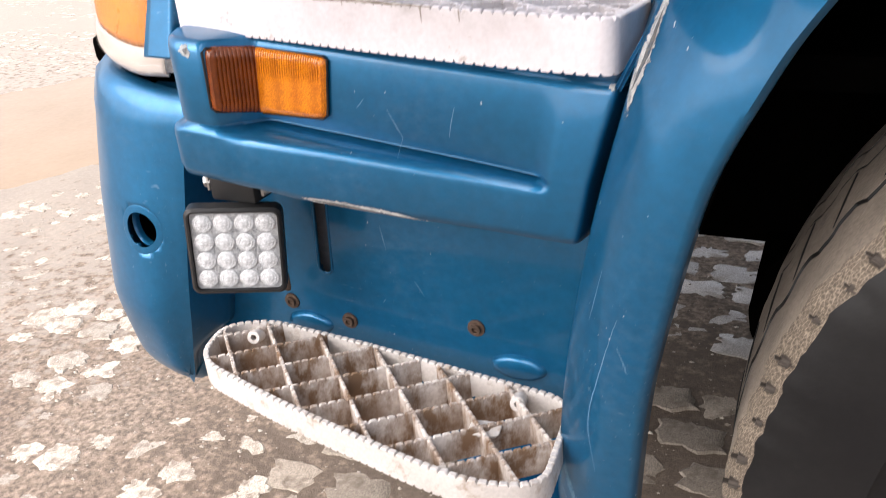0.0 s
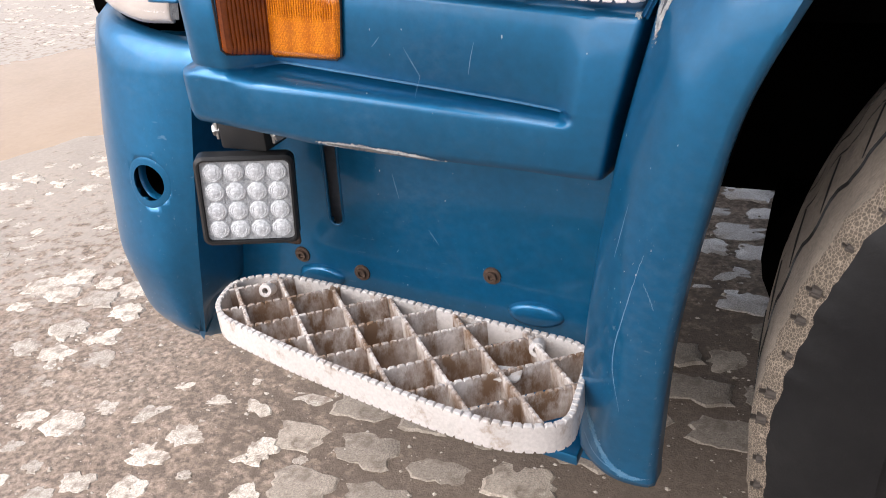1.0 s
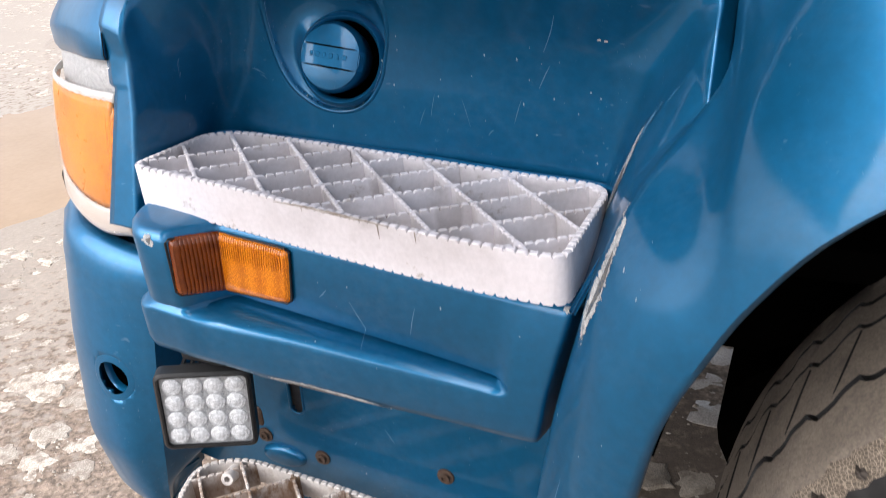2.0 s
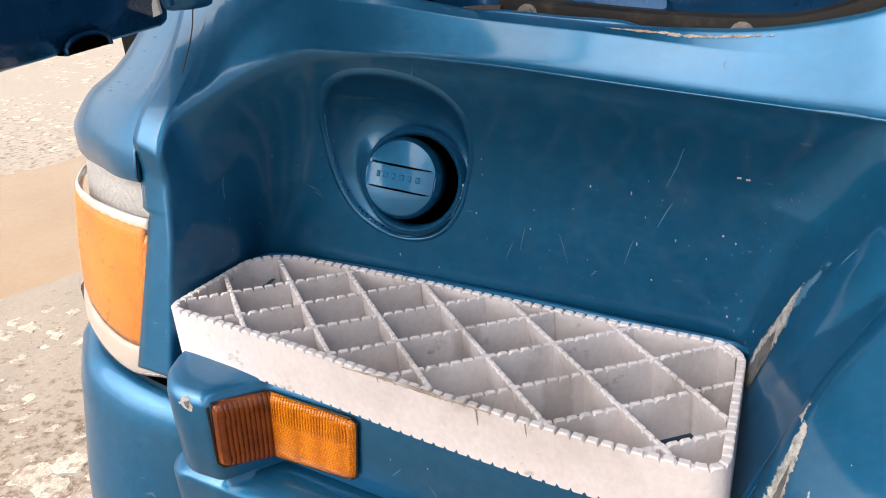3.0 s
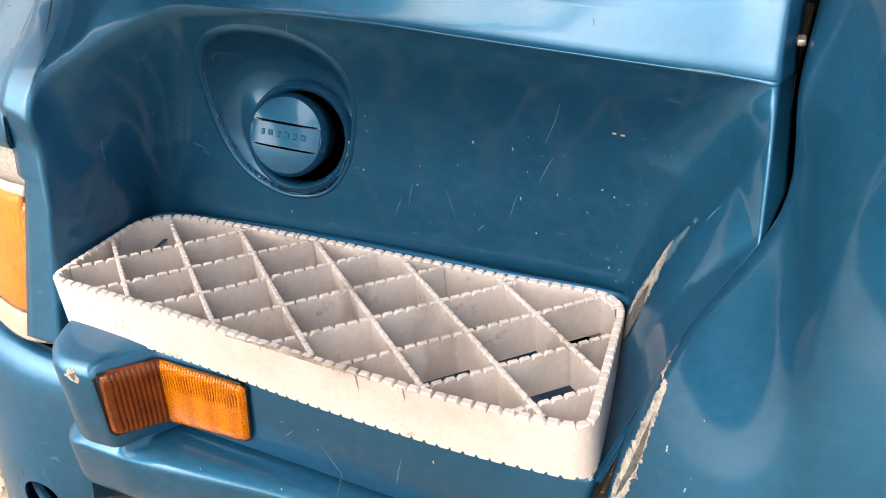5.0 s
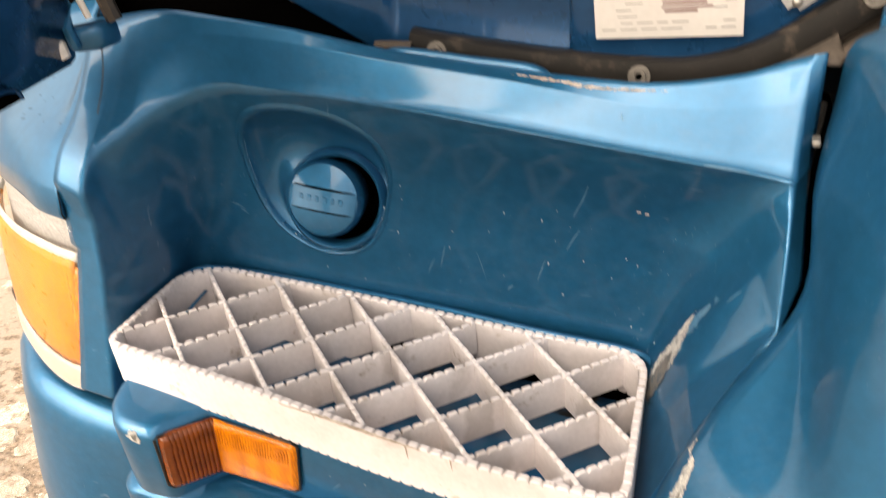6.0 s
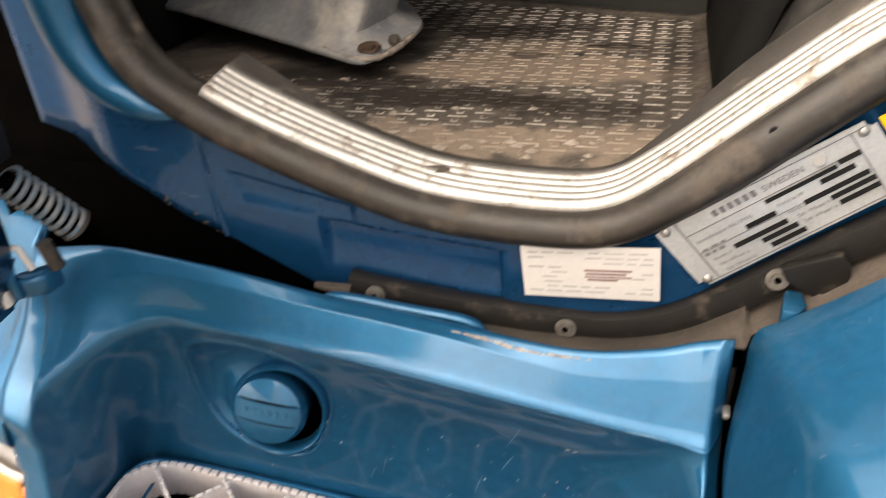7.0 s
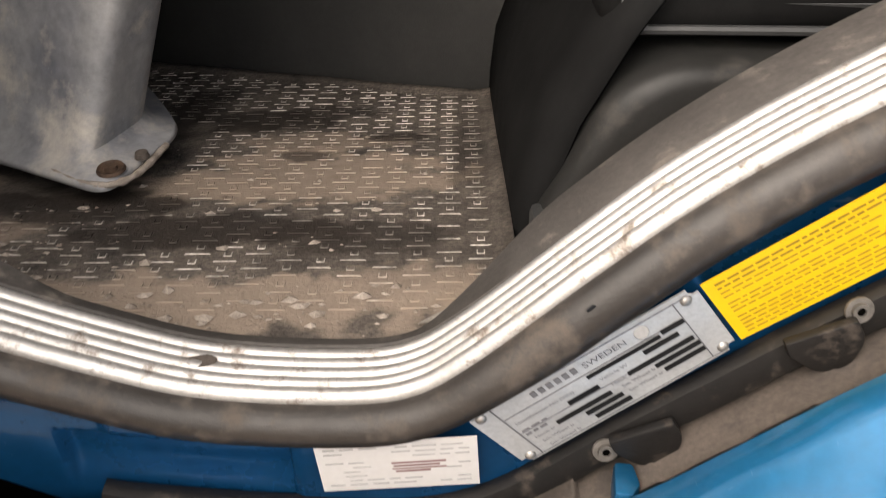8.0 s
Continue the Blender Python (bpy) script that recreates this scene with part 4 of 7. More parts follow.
part("step_surround", tube([Vector((p.x, p.y, 0.921 + lean(p.x, p.y, -0.574, 0.70))) + (p - seat_mid).normalized() * 0.0085 for p in bow([(-0.1025, 0.77, 0), (-0.1035, 0.805, 0), (-0.125, 0.8285, 0), (-0.2114, 0.8325, 0), (-0.32, 0.840, 0), (-0.418, 0.847, 0), (-0.525, 0.850, 0), (-0.562, 0.842, 0), (-0.578, 0.815, 0)], 60)], [0.0040 * min(1.0, 0.1 + k / 8, 0.1 + (59 - k) / 8) for k in range(60)], 8), M_PAINT, truck, "rolled blue edge round the step seat", 60)
tab_rows = [[], [], [], []]
for k in range(32):
    a = 2 * math.pi * k / 32
    e = 1 / (abs(math.cos(a)) ** 5 + abs(math.sin(a)) ** 5) ** 0.2
    d = Vector((math.cos(a), math.sin(a), 0))
    ox, oy = Vector((0.017 * e * d.x, 0.0125 * e * d.y, 0)), Vector((0.0056 * d.x, 0.0056 * d.y, 0))
    for row, q, z in zip(tab_rows, (ox, ox * 0.95, oy * 1.1, oy), (-0.001, 0.0, 0.0, -0.002)):
        row.append(Vector((-0.228, 0.643, 0.4855)) + Matrix.Rotation(radians(8), 3, "Z") @ q + Vector((0, 0, z)))
part("mounting_tab", grid_mesh("mounting_tab", tab_rows, closed_u=True), M_STEP_LOW, lo_step, "white lug with a bolt hole", 40, 0.006)
for x, y in ((-0.566, 0.716), (-0.216, 0.712)):
    part("mounting_sleeve", turned([(0.0038, 0.012), (0.0080, 0.012), (0.0088, 0.010), (0.0092, -0.016), (0.0038, -0.016), (0.0038, 0.012)], 18, facing((x, y, 0.480 + lean(x, y, -0.232, 0.661)), (0.25, -1, 0.35))), M_STEP_LOW, lo_step, "", 40)

# Work lamp on its bracket.
work_light = thing("work_light", (-0.53, 0.70, 0.575), "square black LED work lamp hung under the fascia", "work light")
lz = Vector((-0.574, 0.654, 0.685)), Vector((-0.472, 0.687, 0.688)), Vector((-0.4785, 0.700, 0.5755)), Vector((-0.580, 0.654, 0.585))
lc = (lz[0] + lz[1] + lz[2] + lz[3]) / 4
lx = (lz[1] - lz[0]).normalized()
ln = lx.cross((lz[0] - lz[3]).normalized()).normalized()
ln = -ln if ln.y > 0 else ln
lm = facing(lc + Vector((-0.0085, 0.0, 0.0015)), Matrix.Rotation(radians(10), 3, "Z") @ ln) @ Matrix.Rotation(radians(-5), 4, "Z")


def rrect(w, h, r, n=6):
    return [(sx * (w - r) + r * math.cos(a0 + k / n * math.pi / 2), sy * (h - r) + r * math.sin(a0 + k / n * math.pi / 2)) for sx, sy, a0 in ((1, 1, 0), (-1, 1, math.pi / 2), (-1, -1, math.pi), (1, -1, 1.5 * math.pi)) for k in range(n + 1)]


def stacked(levels, m, cap_last=True):
    """Rounded rectangles (half width, half height, corner, depth) joined into a shell."""
    rows = [[m @ Vector((x, y, z)) for x, y in rrect(w, h, r)] for w, h, r, z in levels]
    bm = bmesh.new()
    rings = [[bm.verts.new(p) for p in r] for r in rows]
    for a, b in zip(rings, rings[1:]):
        for k in range(len(a)):
            bm.faces.new((a[k], a[(k + 1) % len(a)], b[(k + 1) % len(b)], b[k]))
    if cap_last:
        bm.faces.new(rings[-1])
        bm.faces.new(rings[0][::-1])
    return bm


LW = 0.0540
part("housing", stacked([(0.036, 0.036, 0.008, -0.045), (0.046, 0.046, 0.010, -0.022), (LW, LW, 0.010, -0.016), (LW, LW, 0.010, 0.0), (LW - 0.003, LW - 0.003, 0.009, 0.003), (LW - 0.0050, LW - 0.0050, 0.007, 0.003), (LW - 0.0055, LW - 0.0055, 0.007, -0.004)], lm), M_BLACK, work_light, "black cast housing with a raised rim", 35)
fins = bmesh.new()
for k in range(7):
    bmesh.ops.create_cube(fins, size=1, matrix=lm @ Matrix.Translation((-0.03 + 0.01 * k, 0, -0.038)) @ Matrix.Diagonal((0.003, 0.075, 0.035, 1)))
part("cooling_fins", fins, M_BLACK, work_light)
part("reflector_plate", stacked([(LW - 0.0058, LW - 0.0058, 0.006, -0.004), (LW - 0.0058, LW - 0.0058, 0.006, -0.0015)], lm), M_LED, work_light, "silver reflector plate", 30)
led = turned([(0.0114, 0.0), (0.0110, 0.0016), (0.0094, 0.0026), (0.0088, 0.0022), (0.0072, 0.0032), (0.0064, 0.0028), (0.0045, 0.0037), (0.0, 0.0040)], 12)
led_me = bpy.data.meshes.new("led")
bmesh.ops.recalc_face_normals(led, faces=led.faces)
led.to_mesh(led_me)
led.free()
for r in range(4):
    for c in range(4):
        ob = part("led", led_me, M_BULB, work_light, "", 40)
        ob.matrix_basis = Matrix.Translation(-BASE[work_light]) @ lm @ Matrix.Translation((-0.0348 + 0.0232 * c, -0.0348 + 0.0232 * r, -0.0018))
dots = bmesh.new()
for r in range(3):
    for c in range(3):
        for k in range(5):
            a = k * 1.2566
            bmesh.ops.create_icosphere(dots, subdivisions=1, radius=0.0011, matrix=lm @ Matrix.Translation((-0.0232 + 0.0232 * c + 0.003 * math.cos(a), -0.0232 + 0.0232 * r + 0.003 * math.sin(a), -0.0012)))
part("reflector_dimples", dots, M_LED, work_light)
part("swivel_bracket", block(-0.569, -0.508, 0.690, 0.735, 0.688, 0.730, 0.004), M_BLACK, work_light, "black swivel bracket")
for sx in (-0.573, -0.499):
    part("bracket_arm", block(sx - 0.0020, sx + 0.0020, 0.693, 0.722, 0.698, 0.727, 0.001), M_STEEL, work_light, "zinc arm")
    part("bolt", turned([(0.0, 0.008), (0.0065, 0.008), (0.0075, 0.006), (0.0075, 0.0)], 6, facing((sx, 0.700, 0.708), (-1 if sx < -0.54 else 1, -0.5, 0))), M_STEEL, work_light, "zinc hexagon bolt", 20)


# Bumper corner.
def bumper_plan(z):
    e = stab(z, 0.014, 0.33, -0.10, 0.345, -0.055, 0.37, -0.022, 0.42, 0.008, 0.52, 0.022, 0.66, 0.006, 0.80, -0.020)
    xr = tab(z, 0.33, -0.70, 0.43, -0.678, 0.57, -0.652, 0.72, -0.621, 0.80, -0.604)
    pts = [(xr + 0.002, 0.80), (xr, 0.712 - e * 0.2)]
    body = [(-0.70, 0.708), (-0.765, 0.730), (-0.825, 0.785), (-0.868, 0.865), (-0.895, 0.98), (-0.91, 1.15), (-0.92, 1.6), (-0.92, 2.3)]
    nrm = [(-0.1, -1), (-0.45, -0.9), (-0.75, -0.65), (-0.92, -0.38), (-0.98, -0.2), (-1, -0.08), (-1, 0), (-1, 0)]
    pts += [(x + e * nx, y + e * ny) for (x, y), (nx, ny) in zip(body, nrm)]
    return pts


rows = []
zs = [0.335, 0.338, 0.345, 0.355, 0.37, 0.39] + list(np.linspace(0.41, 0.77, 40)) + [0.778, 0.785, 0.790, 0.793]
for z in zs:
    pl = [Vector((x, y, z)) for x, y in bumper_plan(z)]
    inset = tab(z, 0.77, 0, 0.785, 0.006, 0.790, 0.014, 0.793, 0.03)
    row = [pl[0].lerp(pl[1], k / 4) for k in range(4)] + bow(pl[1:5], 46) + bow(pl[4:], 22)[1:]
    if z > 0.76:
        zt = lambda x: 0.02 * smoothstep(-0.62, -0.80, x) + 0.015 * smoothstep(-0.80, -0.9, x)
        row = [Vector((p.x + 0.7 * inset, p.y + 0.7 * inset, p.z + zt(p.x) * smoothstep(0.76, 0.793, z))) for p in row]
    else:
        row = [Vector((p.x, p.y, p.z + (0.018 * smoothstep(-0.88, -0.80, p.x) + 0.034 * smoothstep(-0.70, -0.665, p.x)) * smoothstep(0.50, 0.335, p.z) + 0.075 * smoothstep(-0.72, -0.69, p.x) * smoothstep(0.712, 0.735, p.y) * smoothstep(0.46, 0.335, p.z))) for p in row]
    rows.append(row)
HB = Vector((-0.694, 0.706, 0.634))
bumper = part("bumper", grid_mesh("bumper", rows, skip=lambda i, j: 4 <= i < 49 and math.hypot((rows[j][i].x + rows[j + 1][i + 1].x) / 2 - HB.x, (rows[j][i].z + rows[j + 1][i + 1].z) / 2 - HB.z) < 0.0265), M_PAINT, truck, "blue bumper corner, rounded and dusty", 45, 0.006)
skin = BVHTree.FromPolygons([tuple(q) for r in rows for q in r], [(j * len(rows[0]) + i, j * len(rows[0]) + i + 1, (j + 1) * len(rows[0]) + i + 1, (j + 1) * len(rows[0]) + i) for j in range(len(rows) - 1) for i in range(4, 49)])
annulus = []
for r in (0.0225, 0.0245, 0.028, 0.031, 0.0335):
    ring = []
    for k in range(40):
        a = 2 * math.pi * k / 40
        hit = skin.ray_cast((HB.x + r * math.cos(a), 0.3, HB.z + r * math.sin(a)), (0, 1, 0))
        ring.append(hit[0] + Vector((0, -0.0063 if r < 0.033 else -0.0056, 0)))
    annulus.append(ring)
part("tow_hole_surround", grid_mesh("tow_hole_surround", annulus, closed_u=True), M_PAINT, bumper, "", 60)
hm = facing(HB + Vector((-0.002, -0.002, 0)), (-0.25, -1, 0.06))
part("tow_hole_collar", turned([(0.0275, -0.003), (0.0265, 0.0012), (0.0248, 0.0018), (0.0236, 0.0003), (0.0228, -0.003), (0.0226, -0.007)], 40, hm), M_PAINT, bumper, "rounded collar of the hole", 60)
part("tow_hole_back", turned([(0.0, -0.06), (0.0230, -0.06), (0.0228, -0.0065)], 32, hm), M_DARK, bumper)
# Added block that keeps front light from reaching under the truck.
part("bumper_filler", block(-0.86, -0.60, 0.93, 2.3, 0.36, 0.78, 0.01), M_DARK, truck, "dark filler block added behind the bumper to stop light")

# Corner panel above the lamp, and the shelf behind it.
corner = bow([(-0.6236, 0.7538, 0), (-0.655, 0.763, 0), (-0.70, 0.784, 0), (-0.78, 0.832, 0), (-0.845, 0.895, 0), (-0.89, 0.985, 0), (-0.915, 1.12, 0), (-0.925, 1.6, 0), (-0.93, 2.3, 0)], 60)
rows = []
for d, z in ((0.03, 1.016), (0.003, 1.018), (0.0, 1.024), (0.0, 1.036), (0.0, 1.044), (0.0015, 1.049), (0.004, 1.053), (0.007, 1.058), (0.010, 1.062), (0.014, 1.0672), (0.018, 1.072), (0.0225, 1.0766), (0.027, 1.0805), (0.036, 1.086), (0.052, 1.096), (0.070, 1.112), (0.092, 1.138), (0.112, 1.165), (0.14, 1.19)):
    row = []
    for i, p in enumerate(corner):
        t = (corner[min(i + 1, 59)] - corner[max(i - 1, 0)]).normalized()
        n = Vector((t.y, -t.x, 0))
        n = -n if n.y < 0 and n.x < 0 else n
        n = n.lerp(Vector((0, 1, 0)), smoothstep(12, 0, i))
        row.append(p + n * d + Vector((0, -0.22 * (1.05 - min(z, 1.05)) * smoothstep(20, 8, i), z - 0.022 * smoothstep(-0.62, -0.9, p.x))))
    rows.append(row)
part("corner_panel", grid_mesh("corner_panel", rows), M_PAINT, truck, "blue cab corner above the lamp, wet with drops", 50, -0.004)
part("corner_seam", tube([r[0] + Vector((0.0004, 0.0006, 0.0)) for r in rows[1:]], 0.0007, 6), M_MATTE, truck, "fine dark panel seam", 60)
drops = bmesh.new()
rnd = random.Random(4)
for k in range(40):
    x, y = rnd.uniform(-0.80, -0.60), 0
    i = min(range(60), key=lambda q: abs(corner[q].x - x))
    y = corner[i].y + rnd.uniform(0.03, 0.09)
    r = rnd.uniform(0.0008, 0.0020)
    bmesh.ops.create_icosphere(drops, subdivisions=1, radius=r, matrix=Matrix.Translation((x, y, tab(y - corner[i].y, 0.02, 1.078, 0.036, 1.087, 0.052, 1.097, 0.07, 1.113, 0.092, 1.139) - 0.022 * smoothstep(-0.62, -0.9, x))) @ Matrix.Diagonal((1.4, 1, 0.45, 1)))
tagged(part("water_drops", drops, M_CLEAR, truck, "scattered water drops"), kind="stuff")

# Corner lamp: orange lens under a clear cover.
lamp_top = bow([(-0.610, 0.742, 1.0175), (-0.66, 0.757, 1.0165), (-0.74, 0.790, 1.013), (-0.81, 0.842, 1.008), (-0.865, 0.93, 1.0), (-0.895, 1.05, 0.99)], 40)
lamp_bot = bow([(-0.637, 0.732, 0.820), (-0.68, 0.730, 0.822), (-0.74, 0.755, 0.830), (-0.80, 0.800, 0.842), (-0.85, 0.88, 0.86), (-0.885, 1.02, 0.875)], 40)


def lamp_sheet(inset, lo, hi, bulge):
    rows = []
    for j in range(15):
        v = lo + (hi - lo) * j / 14
        row = []
        for i in range(40):
            p = lamp_bot[i].lerp(lamp_top[i], v)
            t = (lamp_bot[min(i + 1, 39)] - lamp_bot[max(i - 1, 0)]).normalized()
            n = Vector((t.y, -t.x, 0))
            n = -n if n.y > 0 else n
            e = math.sin(math.pi * min(max((v - lo) / (hi - lo), 0), 1)) ** 0.35
            row.append(p + n * (bulge * e - inset))
        rows.append(row)
    return rows


lamp = part("corner_lamp", grid_mesh("corner_lamp", lamp_sheet(0.018, -0.02, 1.02, 0.0)), M_LED, truck, "orange and clear corner lamp", 50)
sheet = lamp_sheet(0.010, 0.14, 0.775, 0.004)
for r in sheet:
    for i, p in enumerate(r):
        p.y -= 0.0014 * (i % 2)
part("orange_insert", grid_mesh("orange_insert", [r[2:27] for r in sheet]), M_ORANGE_DEEP, lamp, "orange indicator insert", 60, 0.004)
rw = [r[1:5] for r in lamp_sheet(0.0070, 0.16, 0.74, 0.004)]
part("reflex_strip", grid_mesh("reflex_strip", rw), M_REFLEX, lamp, "darker honeycomb reflex strip", 60, 0.002)
part("insert_rim", grid_mesh("insert_rim", [r[1:34] for r in lamp_sheet(0.0085, 0.775, 0.815, 0.002)]), M_LENSRIM, lamp, "bright rim above the insert", 60, 0.002)
part("milky_edge", grid_mesh("milky_edge", [r[0:36] for r in lamp_sheet(0.0055, -0.005, 0.135, 0.003)]), M_MILK, lamp, "milky lower edge of the cover", 60, 0.002)
part("clear_cover", grid_mesh("clear_cover", lamp_sheet(0.002, 0.0, 1.0, 0.004)), M_HAZE, lamp, "clear plastic cover", 60, 0.002).visible_shadow = False
part("lamp_trim", tube([p + Vector((0.001, 0.006, -0.003)) for p in lamp_bot], 0.0022, 6), M_GREY, lamp)

# Front mudguard.
edge = bow([(-0.160, 0.672, 0.388), (-0.159, 0.668, 0.43), (-0.145, 0.655, 0.573), (-0.120, 0.652, 0.723), (-0.092, 0.655, 0.840), (-0.079, 0.668, 0.895), (-0.050, 0.69, 0.955), (-0.001, 0.740, 1.022), (0.002, 0.80, 1.08), (0.0105, 0.838, 1.13), (0.016, 0.850, 1.166), (0.034, 0.852, 1.180), (0.067, 0.852, 1.205), (0.10, 0.852, 1.232), (0.131, 0.853, 1.256), (0.18, 0.854, 1.293), (0.30, 0.862, 1.366), (0.50, 0.873, 1.445), (0.75, 0.88, 1.48)], 110)
arch = bow([(-0.078, 0.632, 0.383), (-0.076, 0.628, 0.43), (-0.064, 0.612, 0.573), (-0.041, 0.603, 0.70), (-0.019, 0.600, 0.790), (0.013, 0.597, 0.862), (0.040, 0.595, 0.912), (0.083, 0.593, 0.968), (0.15, 0.592, 1.02), (0.23, 0.592, 1.06), (0.31, 0.592, 1.09), (0.39, 0.592, 1.105), (0.48, 0.592, 1.11), (0.60, 0.592, 1.11), (0.75, 0.592, 1.08)], 110)
rows = []
for a, b in zip(edge, arch):
    hem = smoothstep(1.12, 1.17, a.z)
    out = [a + Vector((0.012, 0.035, 0)).lerp(Vector((0.002, 0.004, -0.040)), hem), a + Vector((0.001, 0.006, 0)).lerp(Vector((0.0, 0.003, -0.004)), hem)]
    w = (b - a).length
    fold = smoothstep(1.0, 1.09, a.z)
    for k in range(1, 31):
        f = k / 30
        p = a.lerp(b, f)
        wide = smoothstep(0.14, 0.24, w)
        hump = math.sin(math.pi * f) ** 0.9 * (1 - 0.25 * f) * (1 - wide) + math.sin(math.pi * f) * smoothstep(0, 0.55, f) * wide
        p.y -= (0.020 + 0.10 * max(w - 0.12, 0)) * hump
        p.z += 0.21 * max(w - 0.14, 0) * math.sin(math.pi * f) ** 0.9
        p.y -= 0.011 * fold * (min(f / 0.30, 1.0) if f < 0.30 else max(1 - (f - 0.30) / 0.35, 0.0) ** 1.3)
        out.append(p)
    out += [b + Vector((0.006, 0.006, -0.001)), b + Vector((0.008, 0.03, -0.002))]
    rows.append(out)
part("mudguard", grid_mesh("mudguard", rows), M_PAINT, truck, "blue front mudguard with white scrape marks", 60, 0.004)
rows = [[Vector((b.x + 0.012, y, b.z + 0.01)) for y in (0.625, 0.75, 0.95, 1.20)] for b in arch[26::3]]
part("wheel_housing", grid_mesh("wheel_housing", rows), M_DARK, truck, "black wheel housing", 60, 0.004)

# Pinch seal in the gap between well and mudguard.
part("gap_seal", tube(bow([(0.000, 0.790, 1.022), (-0.002, 0.805, 1.05), (-0.001, 0.835, 1.08), (0.004, 0.858, 1.10), (0.006, 0.868, 1.115)], 18), 0.0035, 8), M_BLACK, truck, "black seal in the panel gap")
part("gap_clip", block(-0.001, 0.005, 0.824, 0.836, 1.099, 1.104, 0.0015), M_STEEL, truck, "small metal clip")
# Black block behind the panel gap, standing for its shade.
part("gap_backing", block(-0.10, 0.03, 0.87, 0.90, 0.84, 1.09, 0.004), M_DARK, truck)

# Wheel.
wheel = part("wheel", turned([(0.0, 0.02), (0.10, 0.02), (0.12, 0.05), (0.22, 0.06), (0.27, 0.03), (0.30, 0.0), (0.305, 0.02), (0.30, 0.24), (0.0, 0.24)], 48, Matrix.Translation((0.520, 0.66, 0.465)) @ Matrix.Rotation(radians(-90), 4, "X")), M_STEEL, truck, "front wheel")
WC = Vector((0.520, 0, 0.468))
prof = [(0.30, 0.640), (0.35, 0.616), (0.353, 0.612), (0.36, 0.611), (0.40, 0.602), (0.403, 0.599), (0.41, 0.599), (0.455, 0.602), (0.478, 0.607), (0.492, 0.613), (0.5035, 0.621), (0.5085, 0.630), (0.5095, 0.648), (0.5100, 0.682), (0.5100, 0.699), (0.5010, 0.7005), (0.5010, 0.7045), (0.5110, 0.706), (0.5118, 0.745), (0.5120, 0.776), (0.5000, 0.778), (0.5000, 0.782), (0.5110, 0.784), (0.5105, 0.815), (0.4985, 0.817), (0.4985, 0.822), (0.5095, 0.824), (0.506, 0.866), (0.49, 0.885), (0.42, 0.900), (0.30, 0.87)]
rows = []
NA = 480
for k in range(NA):
    a = 2 * math.pi * k / NA
    tooth = abs(2 * ((a / 0.118) % 1.0) - 1)
    zig = 0.011 * min(max((tooth - 0.3) / 0.4, 0), 1) + 0.004 * noise.noise(Vector((math.cos(a) * 38, math.sin(a) * 38, 4)))
    ragged = 0.004 * noise.noise(Vector((math.cos(a) * 40, math.sin(a) * 40, 7))) + 0.003 * noise.noise(Vector((math.cos(a) * 6, math.sin(a) * 6, 2)))
    rows.append([Vector((WC.x + (r + (ragged if 8 <= q <= 11 else 0)) * math.cos(a), y + (zig if 13 <= q <= 26 else 0), WC.z + (r + (ragged if 8 <= q <= 11 else 0)) * math.sin(a))) for q, (r, y) in enumerate(prof)])
me = grid_mesh("tyre", rows, closed_v=True)
me.materials.append(M_SIDEWALL)
me.materials.append(M_TREAD)
me.materials.append(M_CRACK)
nq = len(prof) - 1
for f in me.polygons:
    q = f.index % nq
    groove = q in (14, 15, 16, 19, 20, 21, 23, 24, 25)
    f.material_index = 2 if q in (9, 10) else 1 if 9 <= q <= 27 and not groove else 0
part("tyre", me, None, wheel, "worn tyre with light dried mud on the tread", 35)

nb = bmesh.new()
bmesh.ops.create_cube(nb, size=1, matrix=Matrix.Diagonal((0.011, 0.012, 0.007, 1)))
bmesh.ops.bevel(nb, geom=nb.edges, offset=0.003, segments=2, affect="EDGES")
notch_me = bpy.data.meshes.new("tread_notch")
nb.to_mesh(notch_me)
nb.free()
notch_me.materials.append(M_RUBBER)
rnd = random.Random(17)
for k in range(46):
    a = radians(95) + k * 0.0745 + rnd.uniform(-0.012, 0.012)
    rr = 0.4985 + rnd.uniform(-0.004, 0.003)
    ob = part("tread_notch", notch_me, None, wheel, "", 40)
    ob.matrix_basis = Matrix.Translation(Vector((WC.x + rr * math.cos(a), 0.6172 + rnd.uniform(-0.001, 0.0015), WC.z + rr * math.sin(a))) - BASE[wheel]) @ Matrix.Rotation(-a, 4, "Y") @ Matrix.Diagonal((rnd.uniform(0.9, 1.9), 1, rnd.uniform(0.7, 1.3), 1))

for k in range(30):
    a = radians(95) + k * 0.118
    c, si = math.cos(a + 0.03), math.sin(a + 0.03)
    c2, si2 = math.cos(a - 0.03), math.sin(a - 0.03)
    part("tread_sipe", tube([(WC.x + 0.5106 * c, 0.716, WC.z + 0.5106 * si), (WC.x + 0.5122 * math.cos(a), 0.745, WC.z + 0.5122 * math.sin(a)), (WC.x + 0.5120 * c2, 0.780, WC.z + 0.5120 * si2)], 0.0011, 6), M_SIDEWALL, wheel, "", 60)

